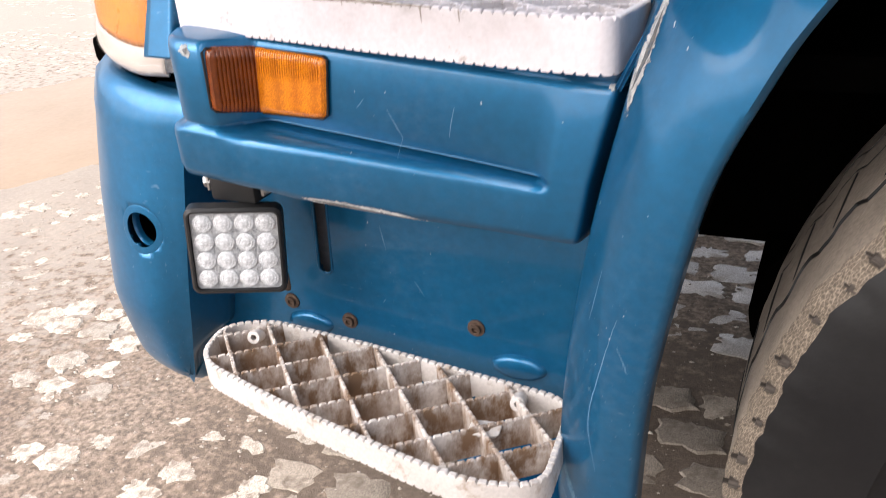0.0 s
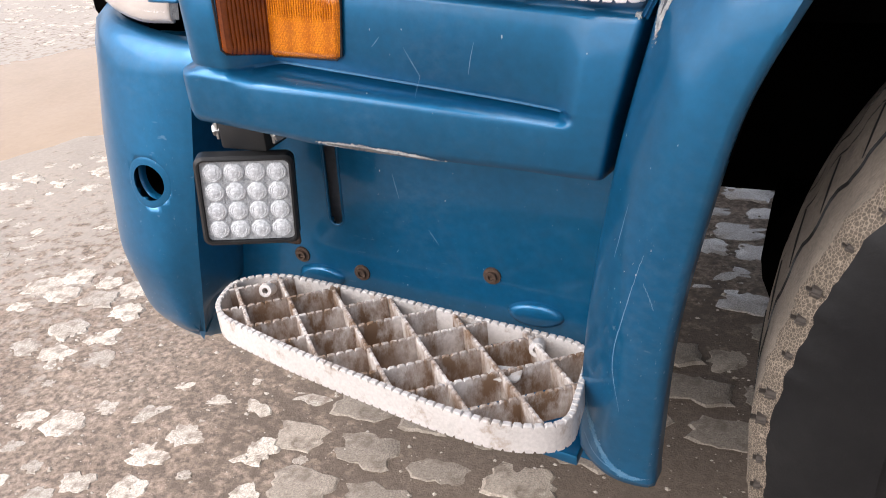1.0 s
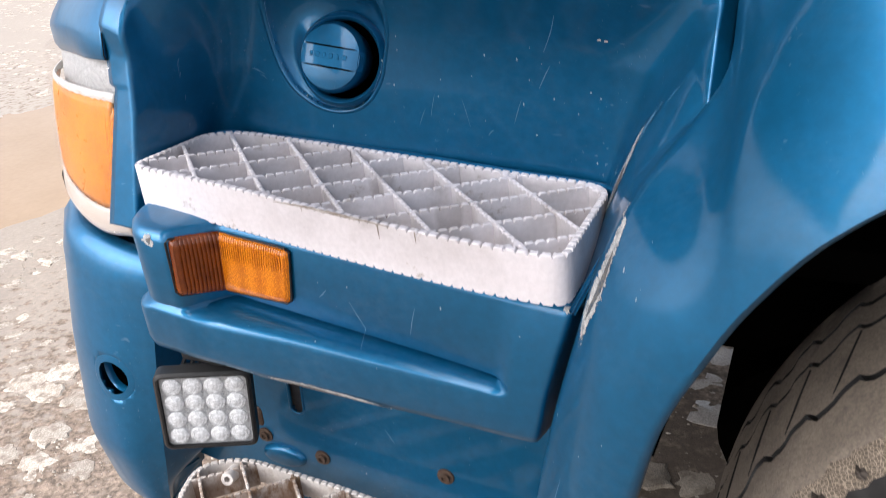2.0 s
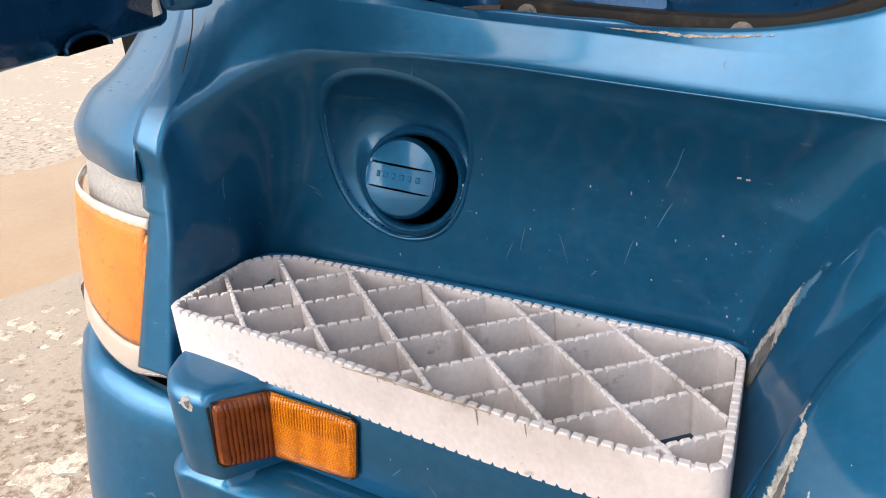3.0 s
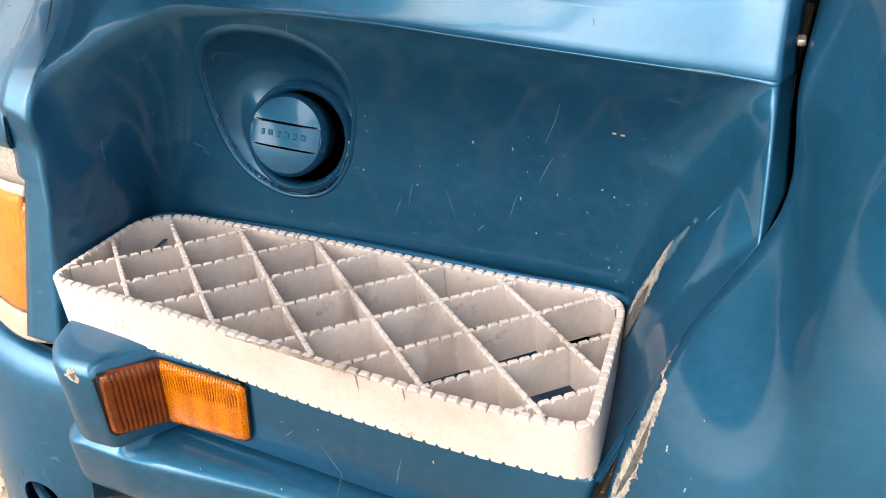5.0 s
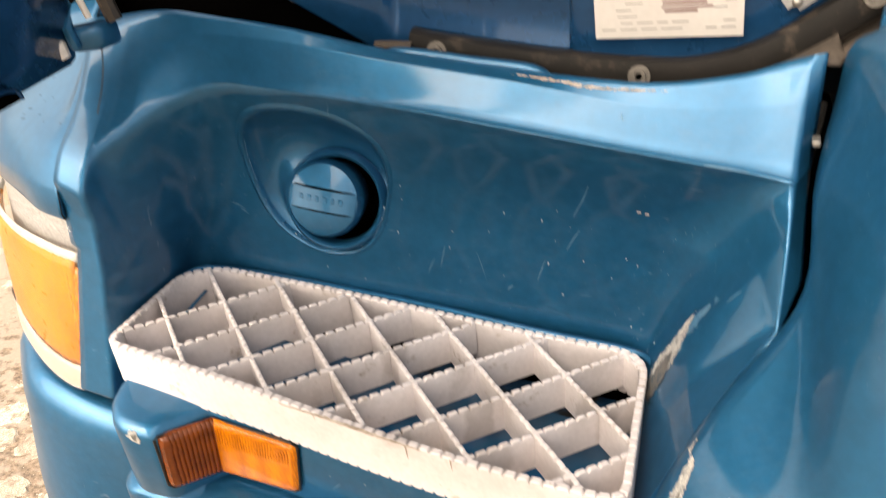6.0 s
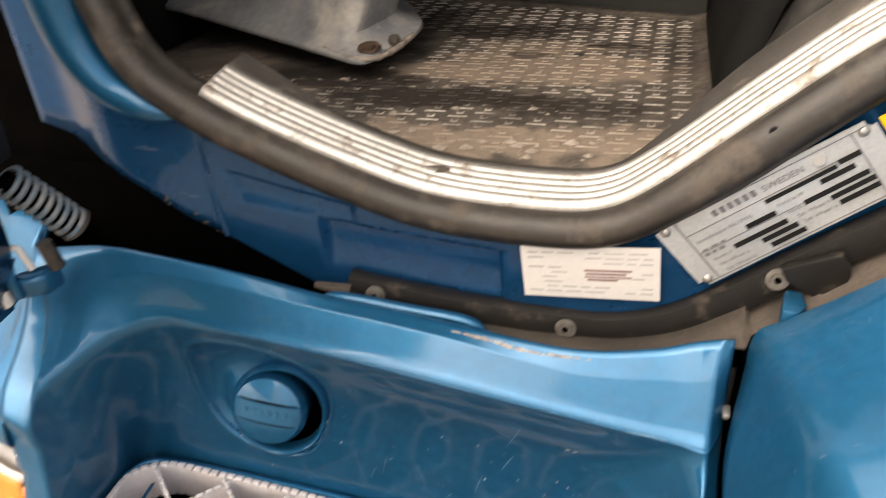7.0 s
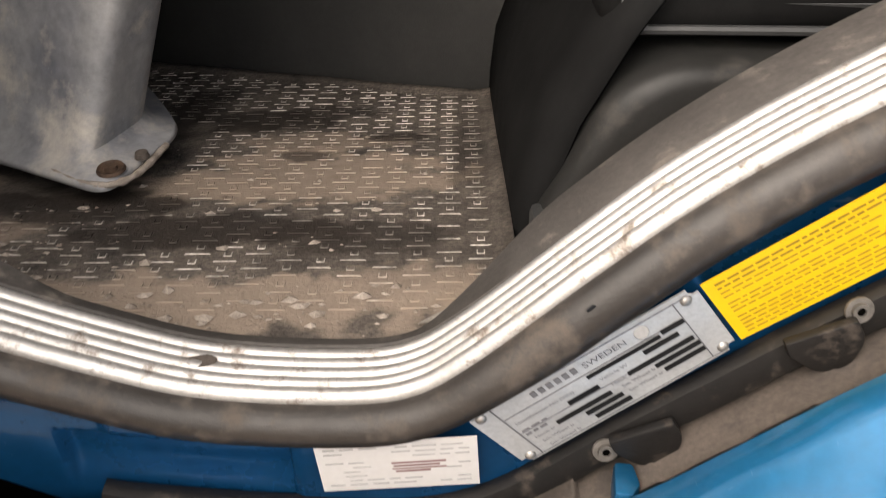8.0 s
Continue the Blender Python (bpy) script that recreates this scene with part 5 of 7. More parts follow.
# Underbody.
part("chassis_rail", block(-0.85, 2.5, 1.16, 1.25, 0.50, 0.78, 0.008), M_DARK, truck, "black chassis rail")
part("front_axle", block(0.40, 0.56, 0.92, 2.9, 0.36, 0.46, 0.02), M_DARK, truck, "black front axle")
part("brake_chamber", turned([(0.0, 0.12), (0.10, 0.12), (0.13, 0.09), (0.13, -0.1), (0.0, -0.1)], 24, Matrix.Translation((0.115, 1.2, 0.40)) @ Matrix.Rotation(radians(90), 4, "X")), M_DARK, truck, "dark brake chamber")
part("leaf_spring", block(-0.25, 1.25, 1.30, 1.38, 0.415, 0.52, 0.01), M_DARK, truck)
part("cab_underside", block(-0.88, 2.4, 0.86, 3.0, 0.79, 0.83, 0.01), M_DARK, truck, "dark underside of the cab")
part("engine_sump", block(0.2, 1.0, 1.75, 2.15, 0.52, 0.80, 0.03), M_DARK, truck)

# ---- doorway ----
SEAL = bow([(-0.525, 0.915, 1.50), (-0.512, 0.902, 1.425), (-0.500, 0.895, 1.385), (-0.476, 0.888, 1.342), (-0.435, 0.885, 1.311), (-0.385, 0.884, 1.285), (-0.312, 0.884, 1.2545), (-0.240, 0.883, 1.2325), (-0.150, 0.883, 1.2255), (-0.097, 0.884, 1.2315), (-0.054, 0.887, 1.2575), (0.020, 0.896, 1.3195), (0.080, 0.903, 1.367), (0.155, 0.911, 1.413), (0.250, 0.92, 1.457), (0.40, 0.93, 1.50)], 150)
rows = []
for k, p in enumerate(SEAL):
    t = (SEAL[min(k + 1, 149)] - SEAL[max(k - 1, 0)]).normalized()
    u = Vector((-t.z, 0, t.x)).normalized()
    g = -0.0055 * smoothstep(-0.09, 0.0, p.x)
    prof = [(-0.0155 + g, 0.014), (-0.0185 + g, 0.005), (-0.0170 + g, -0.004), (-0.0130 + g, -0.0090), (-0.0122 + g, -0.0076), (-0.0112 + g, -0.0108), (-0.004 + g, -0.0125), (0.003 + g * 0.5, -0.0105), (0.0075, -0.005), (0.009, 0.002), (0.0095, 0.010), (0.012, 0.013), (0.0125, 0.018)]
    rows.append([p + u * a + Vector((0, b, 0)) for a, b in prof])
part("door_seal", grid_mesh("door_seal", rows), M_RUBBER, truck, "dusty grey rubber door seal", 60, 0.002)
part("seal_hole", turned([(0.0, 0.0012), (0.0032, 0.001), (0.0034, 0)], 12, facing((0.0095, 0.8850, 1.3150), (0.3, -0.9, -0.2))), M_BLACK, truck)

# Ribbed aluminium sill trim and the plastic apron behind it.
run = [p for p in SEAL if p.x > -0.436 and p.z < 1.49]
rows, apron = [], []
for k, p in enumerate(run):
    t = (run[min(k + 1, len(run) - 1)] - run[max(k - 1, 0)]).normalized()
    u = Vector((-t.z, 0, t.x)).normalized()
    base = p + u * 0.0125
    row = [base + Vector((0, 0.004, 0)) - u * 0.006]
    n = 44
    for i in range(n + 1):
        f = i / n
        rib = 0.5 - 0.5 * math.cos(f * 5 * 2 * math.pi)
        wear = 0.00025 * noise.noise(Vector((p.x * 30, f * 9, 4)))
        row.append(base + Vector((0, 0.005 + f * 0.043, 0)) + u * (0.0012 + 0.0030 * rib**0.45 + 0.004 * f + wear))
    row.append(base + Vector((0, 0.050, 0)) + u * 0.0005)
    rows.append(row)
    q = base + Vector((0, 0.049, 0)) + u * 0.002
    wide = 0.012 + 0.040 * smoothstep(-0.10, 0.02, p.x) + 0.02 * smoothstep(-0.33, -0.42, p.x)
    zf = 1.243 - (q.y - 0.94) * 0.12
    apron.append([q, q + Vector((0, 0.004, 0)) + u * 0.003, q + Vector((0, wide, 0.0)) + u * 0.001, q + Vector((0, wide + 0.006, 0)) - u * 0.006, Vector((q.x, q.y + wide + 0.010, min(zf - 0.004, q.z - 0.008)))])
part("sill_trim", grid_mesh("sill_trim", rows), M_ALU, truck, "worn ribbed aluminium sill trim", 40, 0.0015)
part("sill_apron", grid_mesh("sill_apron", apron), M_APRON, truck, "dusty charcoal edge of the cab floor", 40, 0.002)
part("sill_dent", turned([(0.0, 0.0), (0.6, 0.0006), (1.0, 0.0)], 14, facing((-0.242, 0.912, 1.2525), (0, -0.12, 1)) @ Matrix.Diagonal((0.013, 0.006, 1, 1))), M_DUST, truck, "rubbed mark on the sill")

# Wall under the seal, in two pressed panels.


def wall_low(x):
    return tab(x, -0.64, 1.272, -0.60, 1.258, -0.54, 1.237, -0.475, 1.193, -0.432, 1.174, -0.355, 1.132, -0.30, 1.112, -0.08, 1.10, 0.0, 1.13, 0.05, 1.165, 0.12, 1.22, 0.2, 1.27, 0.4, 1.38)


def wall_sheet(x0, x1, y_off, n, m=14):
    rows = []
    for k in range(n + 1):
        x = x0 + (x1 - x0) * k / n
        s = min(SEAL, key=lambda q: abs(q.x - x))
        zt, zb = s.z - 0.010, wall_low(x)
        row = []
        for i in range(m + 1):
            f = i / m
            z = zb + (zt - zb) * f
            y = s.y + 0.010 + y_off + 0.006 * (1 - f)
            slot_t, slot_b = tab(x, -0.42, 1.246, -0.31, 1.222), tab(x, -0.42, 1.220, -0.31, 1.203)
            inset = smoothstep(-0.424, -0.414, x) * smoothstep(-0.306, -0.316, x) * smoothstep(slot_t + 0.002, slot_t - 0.002, z) * smoothstep(slot_b - 0.008, slot_b + 0.010, z)
            pock_t = tab(x, -0.345, 1.206, -0.18, 1.190)
            pock = smoothstep(-0.348, -0.338, x) * smoothstep(-0.181, -0.187, x) * smoothstep(pock_t + 0.002, pock_t - 0.002, z) * smoothstep(1.120, 1.175, z + 0.10 * (x + 0.25))
            y += 0.004 * inset + 0.010 * pock
            row.append(Vector((x, y, z)))
        rows.append(row)
    return grid_mesh("sill_wall", rows)


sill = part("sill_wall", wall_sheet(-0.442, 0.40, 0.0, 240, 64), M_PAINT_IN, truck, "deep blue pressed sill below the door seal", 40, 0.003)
rows = []
for k in range(26):
    x = -0.625 + (-0.444 + 0.625) * k / 25
    zt = tab(x, -0.70, 1.52, -0.56, 1.50, -0.535, 1.40, -0.52, 1.33, -0.47, 1.305, -0.444, 1.295)
    zb = wall_low(x)
    rows.append([Vector((x, 0.902 + 0.028 * smoothstep(-0.53, -0.60, x), zb + (zt - zb) * i / 12)) for i in range(13)])
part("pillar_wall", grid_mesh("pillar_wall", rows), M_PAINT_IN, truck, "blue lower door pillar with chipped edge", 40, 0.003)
part("pillar_seam", tube([(-0.4425, 0.899, 1.292), (-0.4435, 0.898, 1.25), (-0.441, 0.898, 1.20), (-0.438, 0.898, 1.178)], 0.0035, 8), M_PAINT_IN, truck)
part("pillar_bead", tube(bow([(-0.556, 0.905, 1.52), (-0.546, 0.900, 1.42), (-0.536, 0.897, 1.36), (-0.512, 0.893, 1.323), (-0.478, 0.889, 1.306), (-0.452, 0.890, 1.300)], 30), [0.026 - 0.020 * (k / 29) ** 2 for k in range(30)], 14), M_PAINT, truck, "bright blue rounded pillar flange", 60)


# Three black blocks that stand for the deep shade between pillar and door.
part("dark_cavity", prism([(-0.70, 0.922), (-0.30, 0.912), (-0.30, 0.93), (-0.70, 0.95)], 1.0, 1.215), M_DARK, truck, "black sheet standing for the shade behind the open door hinge")
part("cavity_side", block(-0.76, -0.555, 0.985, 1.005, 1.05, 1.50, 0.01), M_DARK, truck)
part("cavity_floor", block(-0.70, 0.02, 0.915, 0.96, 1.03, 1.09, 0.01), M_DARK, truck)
flakes = bmesh.new()
rnd = random.Random(9)
for k in range(26):
    f = rnd.random()
    x = -0.50 + 0.13 * f
    bmesh.ops.create_icosphere(flakes, subdivisions=1, radius=rnd.uniform(0.001, 0.0026), matrix=Matrix.Translation((x + rnd.uniform(-0.006, 0.006), 0.8995, wall_low(x) + rnd.uniform(-0.002, 0.010))) @ Matrix.Diagonal((1.6, 0.4, 0.8, 1)))
tagged(part("paint_flakes", flakes, M_DUST, truck, "flaked paint and dirt on the edge"), kind="stuff")

# Plastic strip with screws along the sill.
STRIP = bow([(-0.322, 0.889, 1.1420), (-0.296, 0.888, 1.1380), (-0.20, 0.888, 1.1270), (-0.126, 0.890, 1.1225), (-0.080, 0.891, 1.1250), (-0.030, 0.894, 1.1420), (0.035, 0.900, 1.1870), (0.10, 0.903, 1.2330), (0.18, 0.909, 1.2860), (0.30, 0.918, 1.355), (0.40, 0.925, 1.40)], 260)
rows = []
for k, p in enumerate(STRIP):
    t = (STRIP[min(k + 1, 259)] - STRIP[max(k - 1, 0)]).normalized()
    u = Vector((-t.z, 0, t.x)).normalized()
    drop = 0.015 + 0.018 * math.exp(-(((p.x + 0.152) / 0.018) ** 6))
    prof = [(0.0135, 0.008), (0.0135, 0.0), (0.0115, -0.0045), (0.004, -0.006), (-0.006, -0.006), (-drop + 0.002, -0.0045), (-drop, 0.0), (-drop, 0.01)]
    rows.append([p + u * a + Vector((0, b, 0)) for a, b in prof])
strip = part("sill_strip", grid_mesh("sill_strip", rows), M_STRIP, truck, "dusty black plastic strip with screws", 50, 0.002)
for dx, dz in ((0, 0), (0.1025, 0.0795)):
    lobe = rounded([(0.031 + dx, 1.2005 + dz, 0), (0.036 + dx, 1.190 + dz, 0), (0.057 + dx, 1.176 + dz, 0), (0.076 + dx, 1.182 + dz, 0), (0.081 + dx, 1.204 + dz, 0), (0.072 + dx, 1.219 + dz, 0)], [0.004, 0.014, 0.012, 0.012], [4, 6, 6, 6, 6], 6)
    tongue = prism([(q.x, q.y) for q in lobe], 0.0, 0.007, 0.0012)
    bmesh.ops.transform(tongue, matrix=Matrix.Translation((0, 0.8925 + 0.06 * dx, 0)) @ Matrix.Rotation(radians(90), 4, "X"), verts=tongue.verts)
    part("strip_tongue", tongue, M_STRIP, strip, "rounded tongue of the strip", 40)
pan = washer_head(0.0054, 0.0045)
pan.materials.append(M_BOLT)
for x, y, z in ((-0.296, 0.8815, 1.1390), (-0.129, 0.884, 1.1230), (0.031, 0.893, 1.1865), (0.178, 0.902, 1.2995)):
    s = part("strip_screw", pan, None, strip, "dull steel screw with washer")
    s.matrix_basis = Matrix.Translation(-BASE[strip]) @ facing((x, y, z), (0, -1, 0.25))
    part("screw_recess", turned([(0.0, 0.0), (0.0026, 0.0), (0.0026, -0.001)], 6, facing((x, y - 0.0036, z + 0.0009), (0, -1, 0.25))), M_DARK, strip, "", 20)
part("strip_end", tube([(-0.352, 0.882, 1.1435), (-0.335, 0.881, 1.1425), (-0.318, 0.881, 1.141)], [0.0030, 0.0052, 0.0064], 8), M_DUST, strip, "crumbling end of the strip")
ledge = []
for p in STRIP[38::2]:
    e = min(edge, key=lambda q: abs(q.x - p.x) + (1 if q.z < 1.1 else 0))
    far = Vector((p.x, 0.868, e.z - 0.018)) if p.x > 0.015 else Vector((p.x, shelf_back(min(p.x, 0.0)) + 0.004, shelf_top(min(p.x, 0.0)) - 0.008))
    if p.x > 0.015:
        back = Vector((p.x, p.y + 0.007 + 0.002 * noise.noise(p * 60), min(p.z - 0.026, far.z + 0.006) + 0.003 * noise.noise(p * 45)))
        ledge.append([p + Vector((0, 0.006, -0.008)), back, far])
        continue
    ledge.append([p + Vector((0, 0.006, -0.008)), (p + Vector((0, 0, -0.016))).lerp(far, 0.5) + Vector((0, 0, 0.002 * noise.noise(p * 40))), far])
part("dusty_ledge", grid_mesh("dusty_ledge", ledge), M_DUST, truck, "dust-covered ledge beside the strip", 60, 0.003)
part("ledge_rail", tube(bow([(-0.344, 0.870, 1.136), (-0.322, 0.871, 1.1405), (-0.26, 0.871, 1.1345), (-0.214, 0.870, 1.1305), (-0.194, 0.868, 1.122)], 30), [0.0055 * min(1.0, 0.45 + k / 6, 0.45 + (29 - k) / 6) for k in range(30)], 10), M_PAINT, truck, "raised blue edge of the shelf", 60)
part("blue_tab", prism([(0.032, 0.858), (0.044, 0.856), (0.051, 0.866), (0.049, 0.884), (0.036, 0.886)], 1.150, 1.1835, 0.003), M_PAINT, truck, "chipped blue tab")

# Stickers and type plate.
bm, at = patch((-0.166, 0.8800, 1.206), (-0.0575, 0.881, 1.2138), (-0.0545, 0.8915, 1.1560), (-0.1640, 0.8885, 1.1515), 0.0008, 0.0003)
label = part("paper_label", bm, M_LABEL, truck, "white paper label with grey print", 0)
rnd = random.Random(3)
lines = []
for k in range(9):
    v = 0.10 + 0.095 * k
    u = 0.05
    while u < 0.92:
        w = rnd.uniform(0.05, 0.15)
        if not (0.40 < u + w and u < 0.80 and 3 <= k <= 6) and rnd.random() < 0.72:
            lines.append((u, min(u + w, 0.95), v, v + 0.014))
        u += w + 0.03
part("label_print", bars(at, lines, 0.0009), M_INK_GREY, label, "fine grey print", 0)
part("label_stamp", bars(at, [(0.46, 0.80, 0.42, 0.455), (0.47, 0.76, 0.485, 0.52), (0.46, 0.80, 0.55, 0.575), (0.48, 0.70, 0.60, 0.635)], 0.0009), M_STAMP, label, "faded red stamped lines", 0)

plate_c = [Vector(q) for q in ((-0.066, 0.8810, 1.2300), (0.0715, 0.8980, 1.3230), (0.1100, 0.9070, 1.2690), (-0.0225, 0.8970, 1.1700))]
bm, at = patch(*plate_c, 0.0012, 0.0004)
bmesh.ops.bevel(bm, geom=[e for e in bm.edges if abs((e.verts[0].co - e.verts[1].co).length - 0.0012) < 1e-4], offset=0.006, segments=3, affect="EDGES")
plate = part("type_plate", bm, M_PLATE, truck, "riveted silver type plate with black bars", 20)
for q in ((0.04, 0.96, 0.045, 0.052), (0.04, 0.96, 0.948, 0.955), (0.095, 0.10, 0.06, 0.94), (0.895, 0.90, 0.06, 0.94), (0.105, 0.89, 0.27, 0.277), (0.105, 0.89, 0.55, 0.556)):
    part("plate_line", bars(at, [q], 0.0021), M_INK_SOFT, plate, "", 0)
for u0, u1, v in ((0.34, 0.48, 0.475), (0.245, 0.50, 0.635), (0.36, 0.53, 0.735), (0.38, 0.545, 0.84), (0.80, 0.895, 0.265), (0.70, 0.85, 0.385), (0.60, 0.885, 0.53), (0.70, 0.895, 0.63), (0.72, 0.895, 0.735), (0.47, 0.79, 0.30)):
    part("plate_bar", bars(at, [(u0, u1, v, v + (0.062 if u1 - u0 < 0.3 else 0.05))], 0.0023), M_INK, plate, "black bar over figures", 0)


def words(text, u, v, size):
    """Small print on the plate, in the built-in font."""
    cu = bpy.data.curves.new("print", "FONT")
    cu.body, cu.size = text, size
    tmp = bpy.data.objects.new("print", cu)
    me = bpy.data.meshes.new_from_object(tmp)
    bpy.data.objects.remove(tmp)
    o = at(u, v, 0.0024)
    ex, ey = (at(u + 0.1, v) - at(u, v)).normalized(), (at(u, v - 0.1) - at(u, v)).normalized()
    me.transform(Matrix.Translation(o) @ Matrix((ex, ey, ex.cross(ey))).transposed().to_4x4())
    me.materials.clear()
    part("print_line", me, M_INK_SOFT, plate, "", 0)


for text, u, v in (("Vehicle W", 0.50, 0.46), ("Hook b", 0.52, 0.60), ("5th Wheel b", 0.545, 0.70), ("5th Wheel tr", 0.555, 0.80), ("Hook tr", 0.13, 0.72), ("5th Wheel b", 0.14, 0.82), ("5th Wheel b", 0.15, 0.92), ("Identification No (VIN)", 0.12, 0.42)):
    words(text, u, v, 0.0048)
rnd = random.Random(12)
small = [(0.26 + 0.036 * k, 0.26 + 0.036 * k + 0.022, 0.12, 0.20) for k in range(6)]
for v in (0.52, 0.585):
    for u0, u1 in ((0.115, 0.23),):
        u = u0
        while u < u1 - 0.02:
            w = rnd.uniform(0.02, 0.045)
            small.append((u, min(u + w, u1), v, v + 0.032))
            u += w + 0.012
tagged(part("plate_print", bars(at, small, 0.0022), M_INK_SOFT, plate, "small engraved print", 0), kind="stuff")
words("SWEDEN", 0.49, 0.20, 0.0078)
part("plate_emblem", turned([(0.0, 0.0006), (0.0045, 0.0006), (0.005, 0.0)], 16, facing(at(0.745, 0.16, 0.0022), (0, -1, 0.2))), M_INK_GREY, plate, "grey round emblem")
for u, v in ((0.045, 0.10), (0.05, 0.90), (0.945, 0.10), (0.95, 0.90)):
    part("rivet", turned([(0.0, 0.0022), (0.0024, 0.0019), (0.0036, 0.0008), (0.004, 0.0)], 12, facing(at(u, v, 0.0016), (0.1, -1, 0.2))), M_STEEL, plate, "", 60)

bm, at = patch((0.0755, 0.8990, 1.3220), (0.265, 0.915, 1.4480), (0.305, 0.928, 1.3880), (0.1140, 0.9130, 1.2680), 0.0008, 0.0004)
sticker = part("warning_sticker", bm, M_YELLOW, truck, "yellow warning sticker with dark print", 0)
rnd = random.Random(5)
lines = []
for k, v in enumerate((0.08, 0.15, 0.23, 0.30, 0.41, 0.475, 0.54, 0.645, 0.71, 0.775, 0.84, 0.905)):
    u = 0.03
    while u < (0.60 if k < 2 else 0.44):
        w = rnd.uniform(0.012, 0.040)
        lines.append((u, u + w, v, v + (0.022 if k < 2 else 0.013)))
        u += w + 0.007
part("sticker_print", bars(at, lines, 0.0009), M_INK_BROWN, sticker, "dark lines of print", 0)
part("sticker_symbol", turned([(0.0, 0.0005), (1.0, 0.0005), (1.0, 0.0)], 18, facing(at(0.52, 0.56, 0.0009), (0, -1, 0.2)) @ Matrix.Rotation(radians(32), 4, "Z") @ Matrix.Diagonal((0.013, 0.006, 1, 1))), M_RED, sticker, "red symbol", 0)

# ---- cab interior ----


def floor_z(y):
    return 1.243 - (y - 0.94) * 0.12


part("cab_floor", prism([(-0.72, 0.955), (0.30, 0.955), (0.30, 1.9), (-0.72, 1.9)], 1.05, 1.085), M_CHAR, truck, "dark cab floor")
rows = [[Vector((x, y, floor_z(y) - 0.012)) for x in np.linspace(-0.545 - 0.20 * smoothstep(0.95, 1.06, y), 0.02, 30)] for y in np.linspace(0.93, 1.72, 24)]
part("floor_carpet", grid_mesh("floor_carpet", rows), M_RUBBER, truck, "grimy rubber floor lining", 60, 0.004)
floor_mat = thing("floor_mat", (-0.25, 1.2, floor_z(1.2)), "worn rubber floor mat caked with dirt", "floor mat")
rows = []
for yk in np.linspace(0.0, 1.0, 70):
    row = []
    for xk in np.linspace(0.0, 1.0, 60):
        y = 0.935 + 0.58 * yk
        left_x = -0.545 - 0.16 * smoothstep(0.95, 1.06, y)
        x = left_x + (-0.020 - left_x) * xk
        y += yk * 0.33 * (-0.02 - x)
        edge_up = 0.006 * (smoothstep(0.972, 0.994, xk) + smoothstep(0.975, 0.995, yk))
        row.append(Vector((x, y, floor_z(y) + 0.0012 * noise.noise(Vector((x * 9, y * 9, 2))) + edge_up)))
    rows.append(row)
part("mat_base", grid_mesh("mat_base", rows), M_MAT, floor_mat, "dirt-stained rubber sheet", 60, 0.004)
mb = bmesh.new()
rnd = random.Random(7)


def nub(x, y, w, d, h=0.0020):
    z = floor_z(y) + 0.0012 * noise.noise(Vector((x * 9, y * 9, 2)))
    lo = [mb.verts.new((x + sx * w / 2, y + sy * d / 2, z - 0.001)) for sx, sy in ((-1, -1), (1, -1), (1, 1), (-1, 1))]
    hi = [mb.verts.new((x + sx * w * 0.42, y + sy * d * 0.3, z + h)) for sx, sy in ((-1, -1), (1, -1), (1, 1), (-1, 1))]
    mb.faces.new(hi)
    for k in range(4):
        mb.faces.new((lo[k], lo[(k + 1) % 4], hi[(k + 1) % 4], hi[k]))


for c in range(22):
    for r in range(30):
        x, y = -0.0485 - 0.0265 * c, 0.985 + 0.0255 * r + (0.01275 if c % 2 else 0)
        if y > 1.495 + 0.33 * (-0.02 - x) or (x < -0.36 and 1.17 < y < 1.40) or x < -0.70 or (x < -0.58 and y < 1.07):
            continue
        x, y = x + rnd.uniform(-0.0006, 0.0006), y + rnd.uniform(-0.0006, 0.0006)
        if rnd.random() > 0.05:
            nub(x, y, 0.0235 + rnd.uniform(-0.003, 0.001), 0.0014, 0.0012)
        if rnd.random() > 0.12:
            for dx, dy, w, d in ((-0.0030, 0.0128, 0.0011, 0.0075), (0.0030, 0.0128, 0.0011, 0.0075), (0.0, 0.0094, 0.0070, 0.0013)):
                nub(x + dx, y + dy, w, d, 0.0011)
for r in range(19):
    nub(-0.0290, 1.045 + 0.0262 * r, 0.0175, 0.0024, 0.0014)
ribs = part("mat_ribs", mb, M_MATBAR, floor_mat, "raised ribs of the mat", 0)
tagged(ribs, kind="stuff")
cv, cf = [], []
for k in range(420):
    zone = rnd.random()
    if zone < 0.55:
        x, y = rnd.uniform(-0.66, -0.40), rnd.uniform(0.99, 1.17)
    elif zone < 0.85:
        x, y = rnd.uniform(-0.45, -0.08), rnd.gauss(0.985, 0.02)
    else:
        x, y = rnd.uniform(-0.40, -0.10), rnd.uniform(1.05, 1.40)
    if y < 0.945:
        continue
    r, b_, t_ = 0.0010 + 0.0050 * rnd.random() ** 4, len(cv), rnd.uniform(0, 6.3)
    z = floor_z(y) + 0.0008
    cv += [(x + r * rnd.uniform(0.8, 1.9) * math.cos(t_ + q * 1.2566), y + r * rnd.uniform(0.5, 1.1) * math.sin(t_ + q * 1.2566), z) for q in range(5)] + [(x, y, z + r * rnd.uniform(0.35, 0.8))]
    cf += [(b_ + q, b_ + (q + 1) % 5, b_ + 5) for q in range(5)]
me = bpy.data.meshes.new("mud_crumb_litter")
me.from_pydata(cv, [], cf)
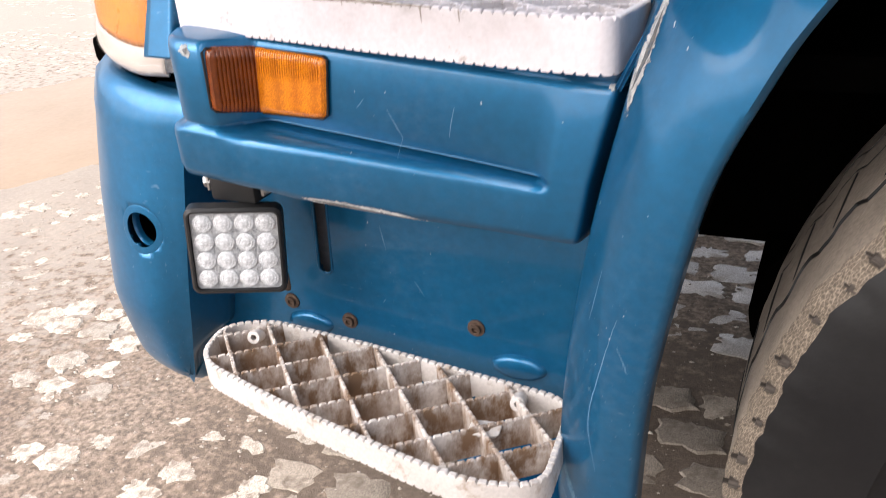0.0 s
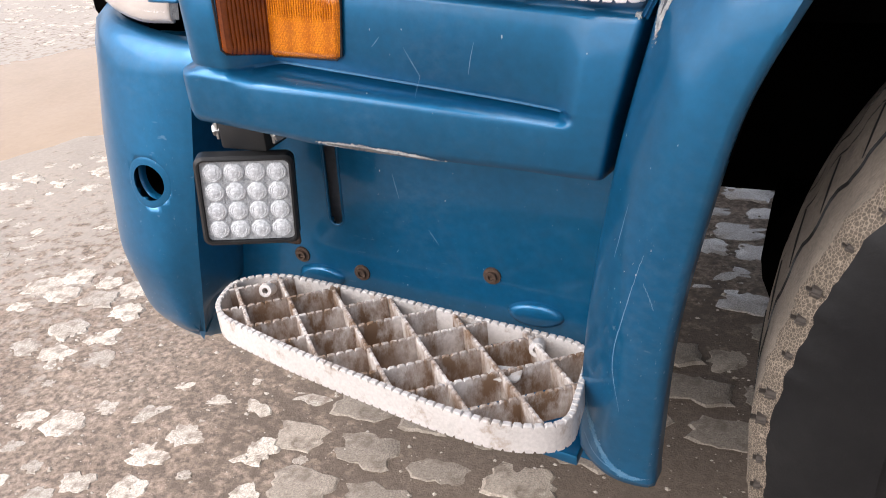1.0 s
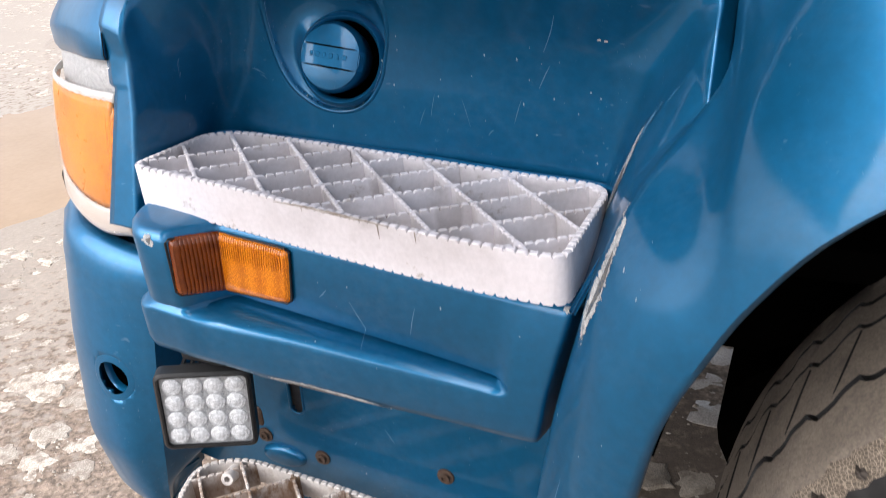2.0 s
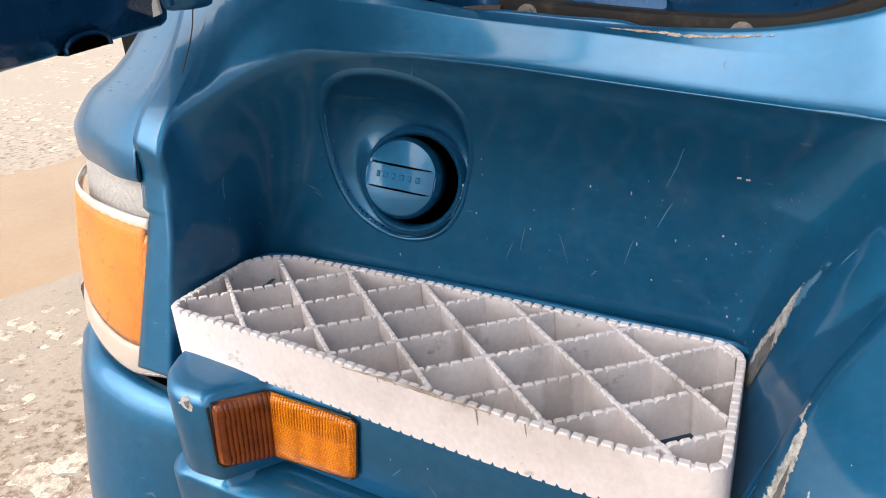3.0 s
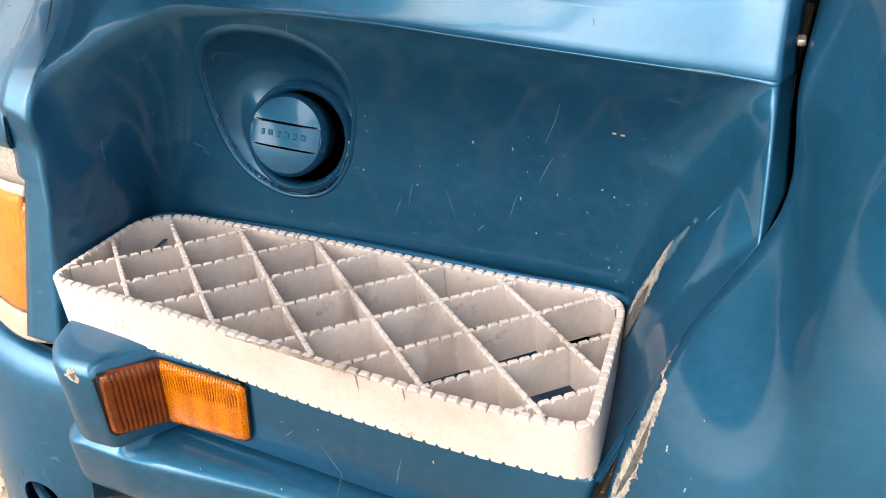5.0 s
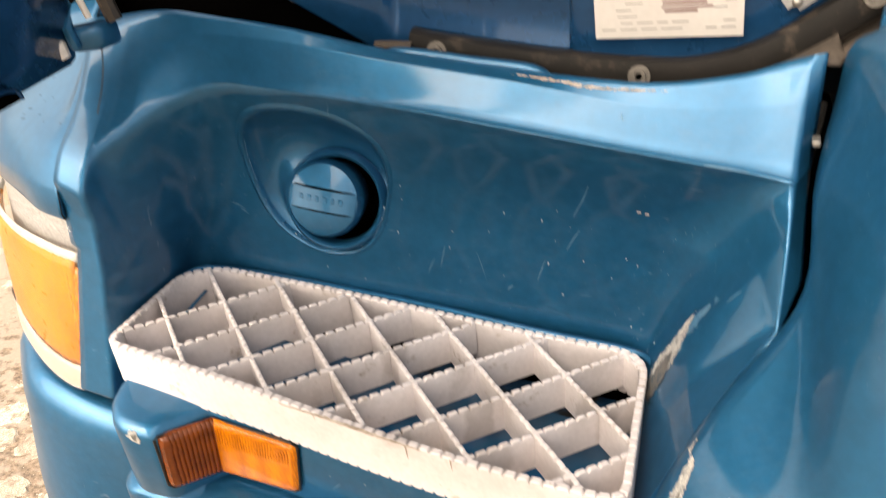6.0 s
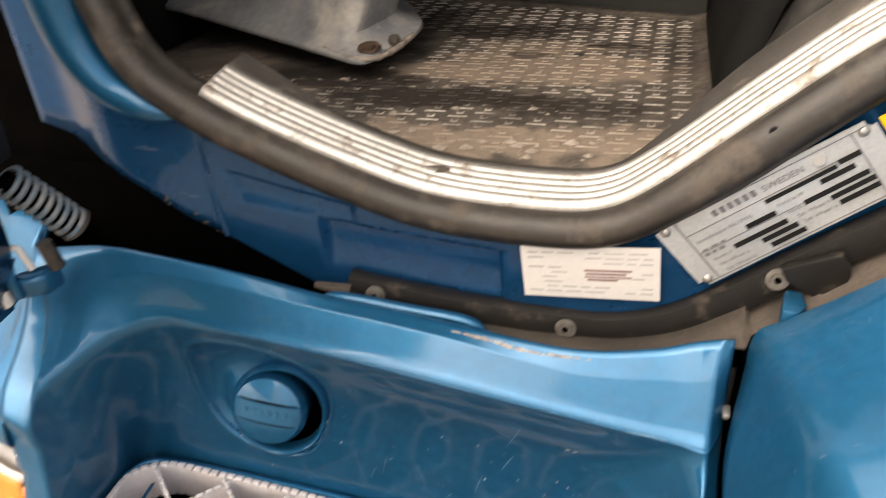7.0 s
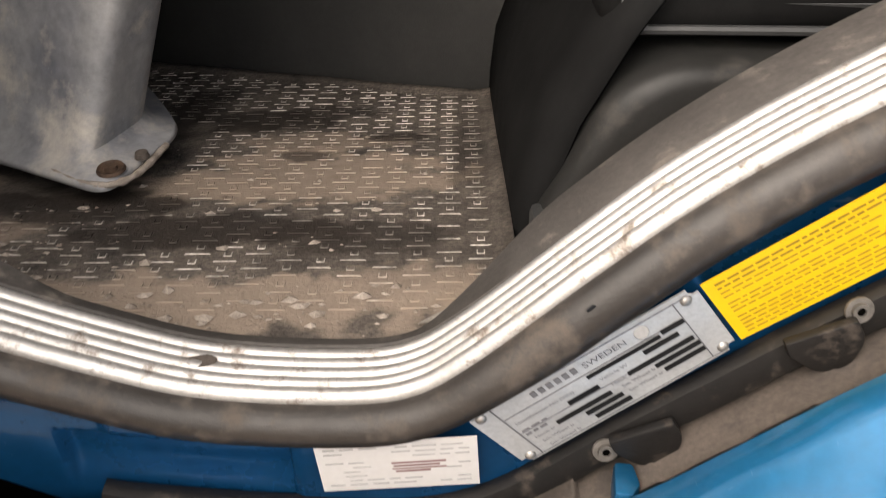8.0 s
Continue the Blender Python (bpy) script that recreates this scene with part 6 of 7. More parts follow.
tagged(part("mud_crumb_litter", me, M_CRUMB, floor_mat, "crumbs of dried mud", 0), kind="stuff")
part("mat_corner_flap", prism([(-0.098, 0.962), (-0.060, 0.975), (-0.048, 1.02), (-0.056, 1.015), (-0.070, 0.985)], floor_z(0.98) + 0.002, floor_z(0.98) + 0.005, 0.001), M_MATBAR, floor_mat, "torn dusty corner")

part("engine_tunnel", prism([(-0.90, 1.80), (-0.45, 1.675), (0.02, 1.522), (0.02, 1.95), (-0.9, 1.95)], 1.05, 1.75, 0.015), M_TUNNEL, truck, "dark grey engine tunnel side")
# Seat base and cushion.
rows = []
for z, dx in ((1.10, -0.020), (1.20, -0.018), (1.26, -0.012), (1.33, 0.010), (1.40, 0.045), (1.44, 0.07)):
    rows.append([Vector((dx + 0.02 * k, y, z)) for k, y in ((1, 1.10), (0, 1.115), (0, 1.2), (0, 1.4), (0.0, 1.56))])
part("seat_plinth", grid_mesh("seat_plinth", rows), M_MATTE, truck, "dark side of the seat plinth", 60, 0.004)
out = rounded([(0.50, 0, 1.17), (-0.004, 0, 1.17), (-0.006, 0, 1.250), (0.050, 0, 1.364), (0.092, 0, 1.386), (0.50, 0, 1.380)], [0.01, 0.02, 0.05, 0.03], [4, 5, 10, 4, 6], 8)
rows = []
for d, g in ((0.0, 0.014), (0.004, 0.005), (0.012, 0.001), (0.03, 0.0), (0.35, 0.0)):
    rows.append([Vector((p.x + (g if p.x < 0.45 else 0), 1.075 + d + (p.x * 0.05), p.z - (g if p.z > 1.2 else 0))) for p in out])
bm = bmesh.new()
vv = [[bm.verts.new(p) for p in r] for r in rows]
for a, b in zip(vv, vv[1:]):
    for k in range(len(a) - 1):
        bm.faces.new((a[k], a[k + 1], b[k + 1], b[k]))
bm.faces.new(vv[0])
part("seat_base_cover", bm, M_GREY2, truck, "grey plastic seat base cover", 40)
part("seat_foot", block(-0.008, 0.40, 1.06, 1.10, 1.20, 1.262, 0.006), M_CHAR, truck)
part("seat_cushion", block(0.040, 0.52, 1.115, 1.60, 1.388, 1.54, 0.03, 4), M_MATTE, truck, "black seat cushion with piping", 60)
for k in range(3):
    part("seat_piping", tube([(0.045 + 0.01 * k, 1.116 + 0.004 * k, 1.403 + 0.020 * k), (0.28, 1.114 + 0.004 * k, 1.399 + 0.020 * k), (0.48, 1.116 + 0.004 * k, 1.397 + 0.020 * k)], 0.004, 8), M_CHAR, truck)

part("toe_board", block(-0.86, -0.735, 1.0, 1.75, 1.05, 1.60, 0.01), M_MATTE, truck, "dark toe board")

# Steering column cover with its flange and bolt.
rows = []
for z, sx, sy, g in ((1.236, 0.0, 0.0, 0.0), (1.242, 0.0, 0.0, 0.002), (1.246, 0.0, 0.0, 0.02), (1.256, 0.004, 0.004, 0.036), (1.30, 0.024, 0.012, 0.042), (1.40, 0.062, 0.022, 0.046), (1.60, 0.13, 0.04, 0.05), (1.80, 0.2, 0.06, 0.05)):
    poly = [(-0.80, 1.36), (-0.70 + sx, 1.318 + g + sy), (-0.388 + sx - g * 0.9, 1.155 + g + sy), (-0.352 + sx - g, 1.285 + sy), (-0.385 + sx - g, 1.345 - g * 0.3 + sy), (-0.50, 1.52)]
    rows.append([Vector((p.x, p.y, z)) for p in rounded([(x, y, 0) for x, y in poly], [0.03, 0.028, 0.03, 0.05], [3, 12, 8, 5, 6], 8)])
part("column_cover", grid_mesh("column_cover", rows), M_GREY, truck, "grey dusty steering column cover", 60, 0.004)
part("flange_dirt", tube(bow([(-0.64, 1.300, 1.2385), (-0.56, 1.258, 1.2395), (-0.47, 1.208, 1.2405), (-0.405, 1.170, 1.2405), (-0.372, 1.185, 1.2405), (-0.358, 1.25, 1.2405)], 40), [0.0035 + 0.002 * noise.noise(Vector((k * 0.7, 1, 2))) for k in range(40)], 6), M_CRUMB, truck, "dried dirt along the flange", 60)
part("column_bolt", turned([(0.0, 0.004), (0.006, 0.004), (0.0065, 0.001), (0.0105, 0.0012), (0.0125, 0.003), (0.014, 0.0)], 20, facing((-0.393, 1.190, 1.2455), (0, -0.1, 1))), M_RUST, truck, "rusty bolt in the flange")
part("column_stud", turned([(0.0, 0.006), (0.006, 0.005), (0.0075, 0.0)], 14, facing((-0.371, 1.215, 1.246), (0, -0.1, 1))), M_DUST, truck)

# Cab shell that closes the interior.
part("cab_roof", block(-0.9, 1.6, 0.90, 3.1, 2.55, 2.62, 0.02), M_CHAR, truck, "cab roof")
part("cab_rear_wall", block(1.50, 1.58, 0.90, 3.1, 1.0, 2.55, 0.02), M_CHAR, truck, "cab rear wall")
part("cab_far_wall", block(-0.9, 1.6, 3.02, 3.1, 0.8, 2.55, 0.02), M_PAINT, truck, "far cab side")
part("dashboard", block(-0.88, -0.55, 1.05, 3.0, 1.55, 1.95, 0.06), M_CHAR, truck, "dark dashboard")
# Unseen block, added so that no light comes in below from the rear.
part("rear_body", block(1.25, 2.6, 0.72, 3.1, 0.22, 1.0, 0.05), M_DARK, truck, "unseen dark block added behind the wheel to stop light")

part("cab_front", block(-0.93, -0.89, 1.0, 3.0, 1.15, 1.75, 0.02), M_PAINT, truck, "blue cab front")
part("front_pillar", prism([(-0.76, 0.98), (-0.575, 0.945), (-0.575, 1.06), (-0.76, 1.08)], 1.44, 2.56, 0.01), M_PAINT, truck, "blue front door pillar")
part("rear_pillar", block(0.62, 1.50, 0.87, 0.95, 1.30, 2.56, 0.02), M_PAINT, truck, "blue cab side behind the door")
part("door_header", block(-0.76, 1.50, 0.90, 1.00, 2.40, 2.56, 0.02), M_PAINT, truck, "blue cab side above the door")

# ---- open door ----
door = part("door", block(-0.665, -0.600, -0.40, 0.812, 1.146, 1.78, 0.012, 3), M_PAINT, truck, "open blue cab door", 40)
rows = []
for k in range(15):
    f = k / 14
    z = 1.150 + 0.31 * f
    x = -0.600 + 0.024 * smoothstep(0.0, 0.25, f) - 0.004 * smoothstep(0.5, 0.6, f)
    rows.append([Vector((x, y, z)) for y in np.linspace(-0.38, 0.795, 20)])
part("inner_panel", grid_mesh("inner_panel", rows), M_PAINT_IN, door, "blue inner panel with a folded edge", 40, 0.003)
arch_n = [(0.682 + 0.023 * (1 - math.cos(math.pi * k / 16)), 1.147 + 0.0125 * math.sin(math.pi * k / 16) ** 0.7) for k in range(17)]
nb = bmesh.new()
front_v, back_v = ([nb.verts.new((x, y, z)) for y, z in arch_n] for x in (-0.5955, -0.606))
nb.faces.new(front_v)
nb.faces.new(back_v[::-1])
for k in range(17):
    nb.faces.new((front_v[k], front_v[(k + 1) % 17], back_v[(k + 1) % 17], back_v[k]))
# Solid plate in place of the open notch, its shade put into the colour.
part("edge_notch", nb, M_DARK, door, "dark plate standing for the shaded notch in the lower edge", 0)
part("notch_rim", tube([(-0.596, y, z) for y, z in arch_n], 0.0022, 6), M_PAINT_IN, door, "rolled rim of the notch", 60)
tr = rounded([(0, -0.40, 1.300), (0, 0.60, 1.312), (0, 0.765, 1.320), (0, 0.808, 1.37), (0, 0.808, 1.76)], [0.1, 0.06, 0.06], [8, 8, 5, 8], 8)
bm = bmesh.new()
va, vb, vc = ([bm.verts.new((x, p.y - o * 0.5, p.z + o)) for p in tr] for x, o in ((-0.585, 0.0), (-0.565, 0.002), (-0.558, 0.012)))
for a, b in ((va, vb), (vb, vc)):
    for k in range(len(a) - 1):
        bm.faces.new((a[k], a[k + 1], b[k + 1], b[k]))
bm.faces.new(vc + [bm.verts.new((-0.558, -0.40, 1.76))])
part("door_trim", bm, M_TRIM, door, "beige grey fabric door trim", 40)
part("edge_guard", tube([(-0.5735, 0.66, 1.243), (-0.5735, 0.70, 1.254), (-0.5735, 0.735, 1.268)], [0.0022, 0.003, 0.0016], 8), M_WHITE, door, "white scuffed strip")

part("window_frame", tube([(-0.632, 0.79, 1.76), (-0.632, 0.70, 2.42), (-0.632, -0.36, 2.42), (-0.632, -0.38, 1.76)], 0.022, 8), M_BLACK, door, "black door window frame")
part("pane", block(-0.635, -0.630, -0.37, 0.76, 1.77, 2.40, 0.001), M_CLEAR, door, "clear door window").visible_shadow = False

# Door check: spring, hinge and lever.
check = thing("door_check", (-0.58, 0.83, 1.17), "dusty coil spring and latch of the door check", "door check")
ax0, ax1 = Vector((-0.583, 0.820, 1.268)), Vector((-0.556, 0.849, 1.208))
ad = (ax1 - ax0).normalized()
au = ad.cross(Vector((1, 0, 0))).normalized()
av = ad.cross(au)
coil = []
for k in range(220):
    f = k / 219
    a = f * 9 * 2 * math.pi
    coil.append(ax0.lerp(ax1, f) + (au * math.cos(a) + av * math.sin(a)) * 0.0130)
part("coil_spring", tube(coil, 0.0026, 7), M_SPRING, check, "grey blue dusty coil spring", 60)
part("spring_core", tube([ax0, ax1 + ad * 0.004], 0.0085, 12), M_DARK, check)
part("spring_seat", tube([ax1 - ad * 0.002, ax1 + ad * 0.002, ax1 + ad * 0.005], [0.0150, 0.0160, 0.012], 18), M_DUST, check, "dusty end cup")
part("hinge_block", block(-0.622, -0.585, 0.800, 0.845, 1.275, 1.345, 0.008), M_BLACK, check, "dark hinge block")
part("hinge_strap", tube([(-0.600, 0.800, 1.30), (-0.604, 0.785, 1.262), (-0.600, 0.790, 1.235)], [0.007, 0.009, 0.004], 8), M_RUBBER, check)
lb = prism([(-0.594, 0.792), (-0.568, 0.804), (-0.563, 0.826), (-0.574, 0.828), (-0.597, 0.806)], 1.160, 1.182, 0.005)
part("latch_bracket", lb, M_PAINT, check, "bright blue latch bracket", 40)
part("latch_arm", tube([(-0.588, 0.795, 1.165), (-0.590, 0.793, 1.185), (-0.584, 0.797, 1.203)], [0.005, 0.0055, 0.003], 8), M_PAINT, check)
part("lever", tube([(-0.582, 0.799, 1.214), (-0.578, 0.802, 1.211), (-0.576, 0.806, 1.188)], 0.003, 8), M_WHITE, check, "white lever")
part("link", tube([(-0.566, 0.818, 1.208), (-0.562, 0.820, 1.182)], 0.007, 8), M_RUBBER, check)
part("stop_buffer", tube([(-0.606, 0.785, 1.188), (-0.603, 0.788, 1.172), (-0.600, 0.790, 1.158)], [0.006, 0.009, 0.006], 10), M_WHITE, check, "worn white buffer")
part("cable_tail", tube(bow([(-0.572, 0.806, 1.162), (-0.5725, 0.800, 1.145), (-0.5745, 0.792, 1.128), (-0.579, 0.784, 1.110)], 14), 0.0006, 5), M_CHAR, check)


# ---- wear on the paint ----


def skin_of(ob):
    me = ob.data
    return BVHTree.FromPolygons([q.co.copy() for q in me.vertices], [tuple(f.vertices) for f in me.polygons])


def laid(name, ob, path, widths, material, label="", lift=0.0005, ragged=0.3, seed=1, n=40):
    """A worn mark: a ragged strip along a path, laid on a panel; 'cover' fades towards its edges."""
    tree = skin_of(ob)
    mid = bow(path, n)
    wid = np.interp(np.linspace(0, 1, n), np.linspace(0, 1, len(widths)), widths)
    rows, cover = [], []
    for k, q in enumerate(mid):
        t = (mid[min(k + 1, n - 1)] - mid[max(k - 1, 0)]).normalized()
        near = tree.find_nearest(q)
        nn = near[1] if near[1].y < 0 else -near[1]
        side = t.cross(nn).normalized()
        row = []
        for f in (-1, -0.75, -0.5, -0.25, 0, 0.25, 0.5, 0.75, 1):
            w = wid[k] * (1 + ragged * (0.8 * noise.noise(Vector((k * 0.28, f * 3, seed))) + 0.35 * noise.noise(Vector((k * 0.8, f * 7, seed))))) * f
            hit = tree.find_nearest(near[0] + side * w)
            hn = hit[1] if hit[1].y < 0 else -hit[1]
            row.append(hit[0] + hn * lift)
            cover.append((1 - abs(f)) * min(1.0, 5 * k / (n - 1), 5 * (1 - k / (n - 1))))
        rows.append(row)
    me = grid_mesh(name, rows)
    fade = me.attributes.new("cover", "FLOAT", "POINT")
    fade.data.foreach_set("value", cover)
    return part(name, me, material, ob, label, 60)


def piece(name):
    return next(o for o in truck.children if o.name == name)


well, guard, belt, low = piece("step_well"), piece("mudguard"), piece("belt_panel"), piece("lower_panel")
laid("bare_edge", well, [(-0.110, 0.79, 0.878), (-0.093, 0.79, 0.908), (-0.077, 0.79, 0.932), (-0.056, 0.80, 0.962)], [0.020, 0.0195, 0.014, 0.003], M_CHIP_WORN, "white worn edge", 0.0004, 0.4, 3, 60)
laid("scraped_patch", well, [(-0.110, 0.785, 0.878), (-0.095, 0.785, 0.905), (-0.080, 0.787, 0.930)], [0.0165, 0.0150, 0.004], M_PRIMER_WORN, "scraped grey patch", 0.0008, 0.25, 4, 50)
laid("rubbed_paint", well, [(-0.085, 0.79, 0.895), (-0.066, 0.79, 0.935), (-0.040, 0.79, 0.985)], [0.004, 0.010, 0.004], M_SCUFF_WORN, "", 0.0003, 0.6, 7, 40)
laid("scrape", guard, [(-0.043, 0.69, 0.938), (-0.058, 0.668, 0.905), (-0.070, 0.655, 0.870), (-0.085, 0.645, 0.822)], [0.0016, 0.0060, 0.0100, 0.004], M_CHIP_WORN, "long white scrape", 0.0004, 0.5, 5, 70)
laid("scrape", guard, [(-0.056, 0.668, 0.908), (-0.066, 0.655, 0.878), (-0.078, 0.65, 0.845)], [0.0008, 0.0042, 0.0010], M_PRIMER_WORN, "", 0.0008, 0.4, 6)
laid("rubbed_paint", guard, [(-0.150, 0.66, 0.50), (-0.135, 0.65, 0.44), (-0.110, 0.64, 0.40), (-0.080, 0.63, 0.392)], [0.002, 0.006, 0.006, 0.002], M_SCUFF_WORN, "scuffed lower end", 0.0003, 0.6, 27, 50)

laid("scrape", belt, [(-0.425, 0.648, 0.7225), (-0.375, 0.65, 0.7165), (-0.32, 0.651, 0.7120), (-0.272, 0.653, 0.7075)], [0.001, 0.0058, 0.0050, 0.001], M_CHIP_WORN, "white scrape on the lower edge", 0.0004, 0.6, 8, 60)
laid("scrape", belt, [(-0.405, 0.648, 0.7195), (-0.36, 0.65, 0.7145), (-0.29, 0.652, 0.7080)], [0.0006, 0.0024, 0.0006], M_PRIMER, "", 0.0008, 0.4, 9)
laid("chip", belt, [(-0.528, 0.643, 0.876), (-0.522, 0.643, 0.871), (-0.517, 0.643, 0.863)], [0.005, 0.008, 0.002], M_CHIP_WORN, "white chip", 0.0004, 0.8, 10, 16)
laid("chip", belt, [(-0.522, 0.643, 0.873), (-0.520, 0.643, 0.867)], [0.003, 0.001], M_PRIMER, "", 0.0008, 0.6, 10, 10)
laid("chip", belt, [(-0.106, 0.66, 0.8495), (-0.098, 0.66, 0.8485)], [0.003, 0.004], M_CHIP, "white chip", 0.0004, 0.8, 11, 12)
laid("chip", well, [(-0.060, 0.805, 1.091), (-0.050, 0.803, 1.090), (-0.042, 0.805, 1.088)], [0.0003, 0.0008, 0.0003], M_HAIR, "", 0.0004, 0.9, 12)
laid("dusty_smear", well, [(-0.225, 0.852, 1.131), (-0.19, 0.849, 1.129), (-0.15, 0.843, 1.1275), (-0.10, 0.840, 1.130)], [0.0006, 0.0020, 0.0017, 0.0006], ragged_edge(M_STAIN, 2.6, 240), "dusty smear", 0.0004, 0.6, 13, 60)
laid("scratch", well, [(-0.160, 0.835, 1.048), (-0.166, 0.838, 1.030), (-0.175, 0.838, 1.010)], [0.0002, 0.0004, 0.0002], M_HAIR, "", 0.0003, 0.5, 14)
for k, (x, z) in enumerate(((-0.120, 1.0240), (-0.1135, 1.0230))):
    laid("chip", well, [(x - 0.0016, 0.835, z), (x + 0.0016, 0.835, z)], [0.0009, 0.0009], M_CHIP, "", 0.0004, 0.3, 15 + k, 6)
laid("scratch", guard, [(-0.080, 0.62, 0.66), (-0.098, 0.62, 0.60), (-0.108, 0.63, 0.54), (-0.104, 0.63, 0.48)], [0.0002, 0.0005, 0.0005, 0.0002], M_HAIR, "", 0.0003, 0.4, 20, 60)
laid("scratch", guard, [(-0.145, 0.66, 0.42), (-0.130, 0.65, 0.405), (-0.100, 0.64, 0.397), (-0.075, 0.63, 0.394)], [0.0003, 0.0007, 0.0006, 0.0003], M_HAIR, "", 0.0003, 0.6, 21, 50)
laid("scratch", guard, [(-0.148, 0.66, 0.53), (-0.149, 0.66, 0.49), (-0.150, 0.66, 0.46)], [0.0004, 0.0010, 0.0004], M_HAIR, "", 0.0003, 0.6, 22, 40)
rnd = random.Random(31)
for k in range(12):
    ob, x0, x1, y0, z0, z1 = rnd.choice(((guard, -0.13, -0.07, 0.63, 0.42, 0.75), (low, -0.44, -0.20, 0.77, 0.50, 0.66), (well, -0.48, -0.14, 0.85, 0.93, 1.03), (belt, -0.36, -0.14, 0.66, 0.72, 0.85), (well, -0.40, -0.12, 0.84, 1.10, 1.12)))
    a = Vector((rnd.uniform(x0, x1), y0, rnd.uniform(z0, z1)))
    d = Vector((rnd.uniform(-0.012, 0.012), 0, rnd.uniform(-0.03, 0.03))) * rnd.uniform(0.4, 1.0)
    laid("scratch", ob, [a - d, a + Vector((rnd.uniform(-0.0006, 0.0006), 0, 0)), a + d], [0.0002, 0.0005, 0.0002], M_HAIR, "", 0.0003, 0.4, 40 + k, 20)


laid("dirt_line", up_step, [(-0.385, 0.664, 0.914), (-0.345, 0.656, 0.9155), (-0.305, 0.648, 0.9165), (-0.255, 0.640, 0.9175)], [0.0004, 0.0013, 0.0016, 0.0004], M_STAIN, "brown dirt along the rim", 0.0003, 0.9, 31, 70)
for k, (x, y, run) in enumerate(((-0.352, 0.6555, 0.006), (-0.268, 0.640, 0.018), (-0.231, 0.634, 0.016), (-0.293, 0.6440, 0.005))):
    laid("dirt_run", up_step, [(x, y, 0.916), (x + 0.0005, y, 0.916 - run * 0.6), (x + 0.001, y, 0.916 - run)], [0.0007, 0.0006, 0.0002], M_STAIN, "", 0.0003, 0.6, 33 + k, 14)


# Scuffs inside the well and on its edges.
for k, (x, y, z, dx, dz, w) in enumerate(((-0.570, 0.80, 1.003, 0.006, 0.004, 0.0009), (-0.571, 0.80, 0.989, 0.005, 0.003, 0.0007), (-0.572, 0.80, 0.996, 0.004, 0.005, 0.0005), (-0.570, 0.803, 0.962, 0.005, 0.003, 0.0007), (-0.571, 0.806, 0.928, 0.006, 0.002, 0.0009), (-0.520, 0.862, 0.976, 0.008, -0.003, 0.0006), (-0.514, 0.862, 0.970, 0.005, -0.003, 0.0005), (-0.313, 0.844, 0.937, 0.004, 0.009, 0.0005), (-0.235, 0.836, 0.926, 0.003, 0.003, 0.0007), (-0.300, 0.844, 0.950, 0.003, 0.012, 0.0004), (-0.262, 0.84, 0.945, -0.004, 0.014, 0.0004), (-0.205, 0.836, 0.950, 0.004, 0.012, 0.0004), (-0.056, 0.806, 1.0875, 0.016, -0.002, 0.0011), (-0.040, 0.775, 0.998, 0.006, 0.006, 0.0008), (-0.131, 0.842, 1.110, 0.001, 0.008, 0.0008), (-0.133, 0.838, 1.104, -0.001, 0.006, 0.0005))):
    laid("scuff", well, [(x - dx, y, z - dz), (x, y, z + 0.001), (x + dx, y, z + dz)], [w * 0.3, w, w * 0.3], M_SCUFF, "", 0.0004, 0.9, 60 + k, 14)


def specks(ob, count, box, seed, size):
    """Tiny stone chips scattered on a panel."""
    r = random.Random(seed)
    tree = skin_of(ob)
    bm = bmesh.new()
    for k in range(count):
        q = Vector((r.uniform(box[0], box[1]), box[2], r.uniform(box[3], box[4])))
        hit = tree.find_nearest(q)
        nn = hit[1] if hit[1].y < 0 else -hit[1]
        bmesh.ops.create_circle(bm, cap_ends=True, segments=6, radius=size * r.uniform(0.4, 1.5) ** 2, matrix=facing(hit[0] + nn * 0.0004, nn) @ Matrix.Diagonal((r.uniform(0.5, 1), r.uniform(0.8, 2), 1, 1)))
    return tagged(part("stone_chips", bm, M_SPECK, ob, "tiny pale stone chips", 0), kind="stuff")


specks(well, 60, (-0.46, -0.08, 0.83, 0.90, 1.02), 1, 0.00050)
specks(low, 30, (-0.48, -0.17, 0.77, 0.44, 0.66), 2, 0.00045)
specks(guard, 45, (-0.14, -0.03, 0.63, 0.42, 0.95), 3, 0.00045)
specks(belt, 16, (-0.46, -0.12, 0.655, 0.70, 0.84), 4, 0.00045)

# ---- paving stones ----


def stone_mesh(seed, rx, ry, n=13, rough=0.45, material=M_PAVER):
    r = random.Random(seed)
    me = bpy.data.meshes.new("paver")
    ring = []
    for k in range(n):
        a = 2 * math.pi * k / n
        f = 1 + rough * (0.75 * noise.noise(Vector((math.cos(a) * 1.6, math.sin(a) * 1.6, seed * 3.7))) + 0.42 * r.uniform(-1, 0.8)) + 0.10 * math.cos(4 * a + math.pi)
        ring.append((rx * f * math.cos(a), ry * f * math.sin(a)))
    verts = [(0, 0, 0.0030)] + [(x * 0.86, y * 0.86, 0.0022 + r.uniform(-0.0012, 0.0006)) for x, y in ring] + [(x, y, -0.003) for x, y in ring]
    faces = [(0, 1 + k, 1 + (k + 1) % n) for k in range(n)] + [(1 + k, 1 + n + k, 1 + n + (k + 1) % n, 1 + (k + 1) % n) for k in range(n)]
    me.from_pydata(verts, [], faces)
    me.materials.append(material)
    me.shade_smooth()
    me.set_sharp_from_angle(angle=radians(25))
    return me


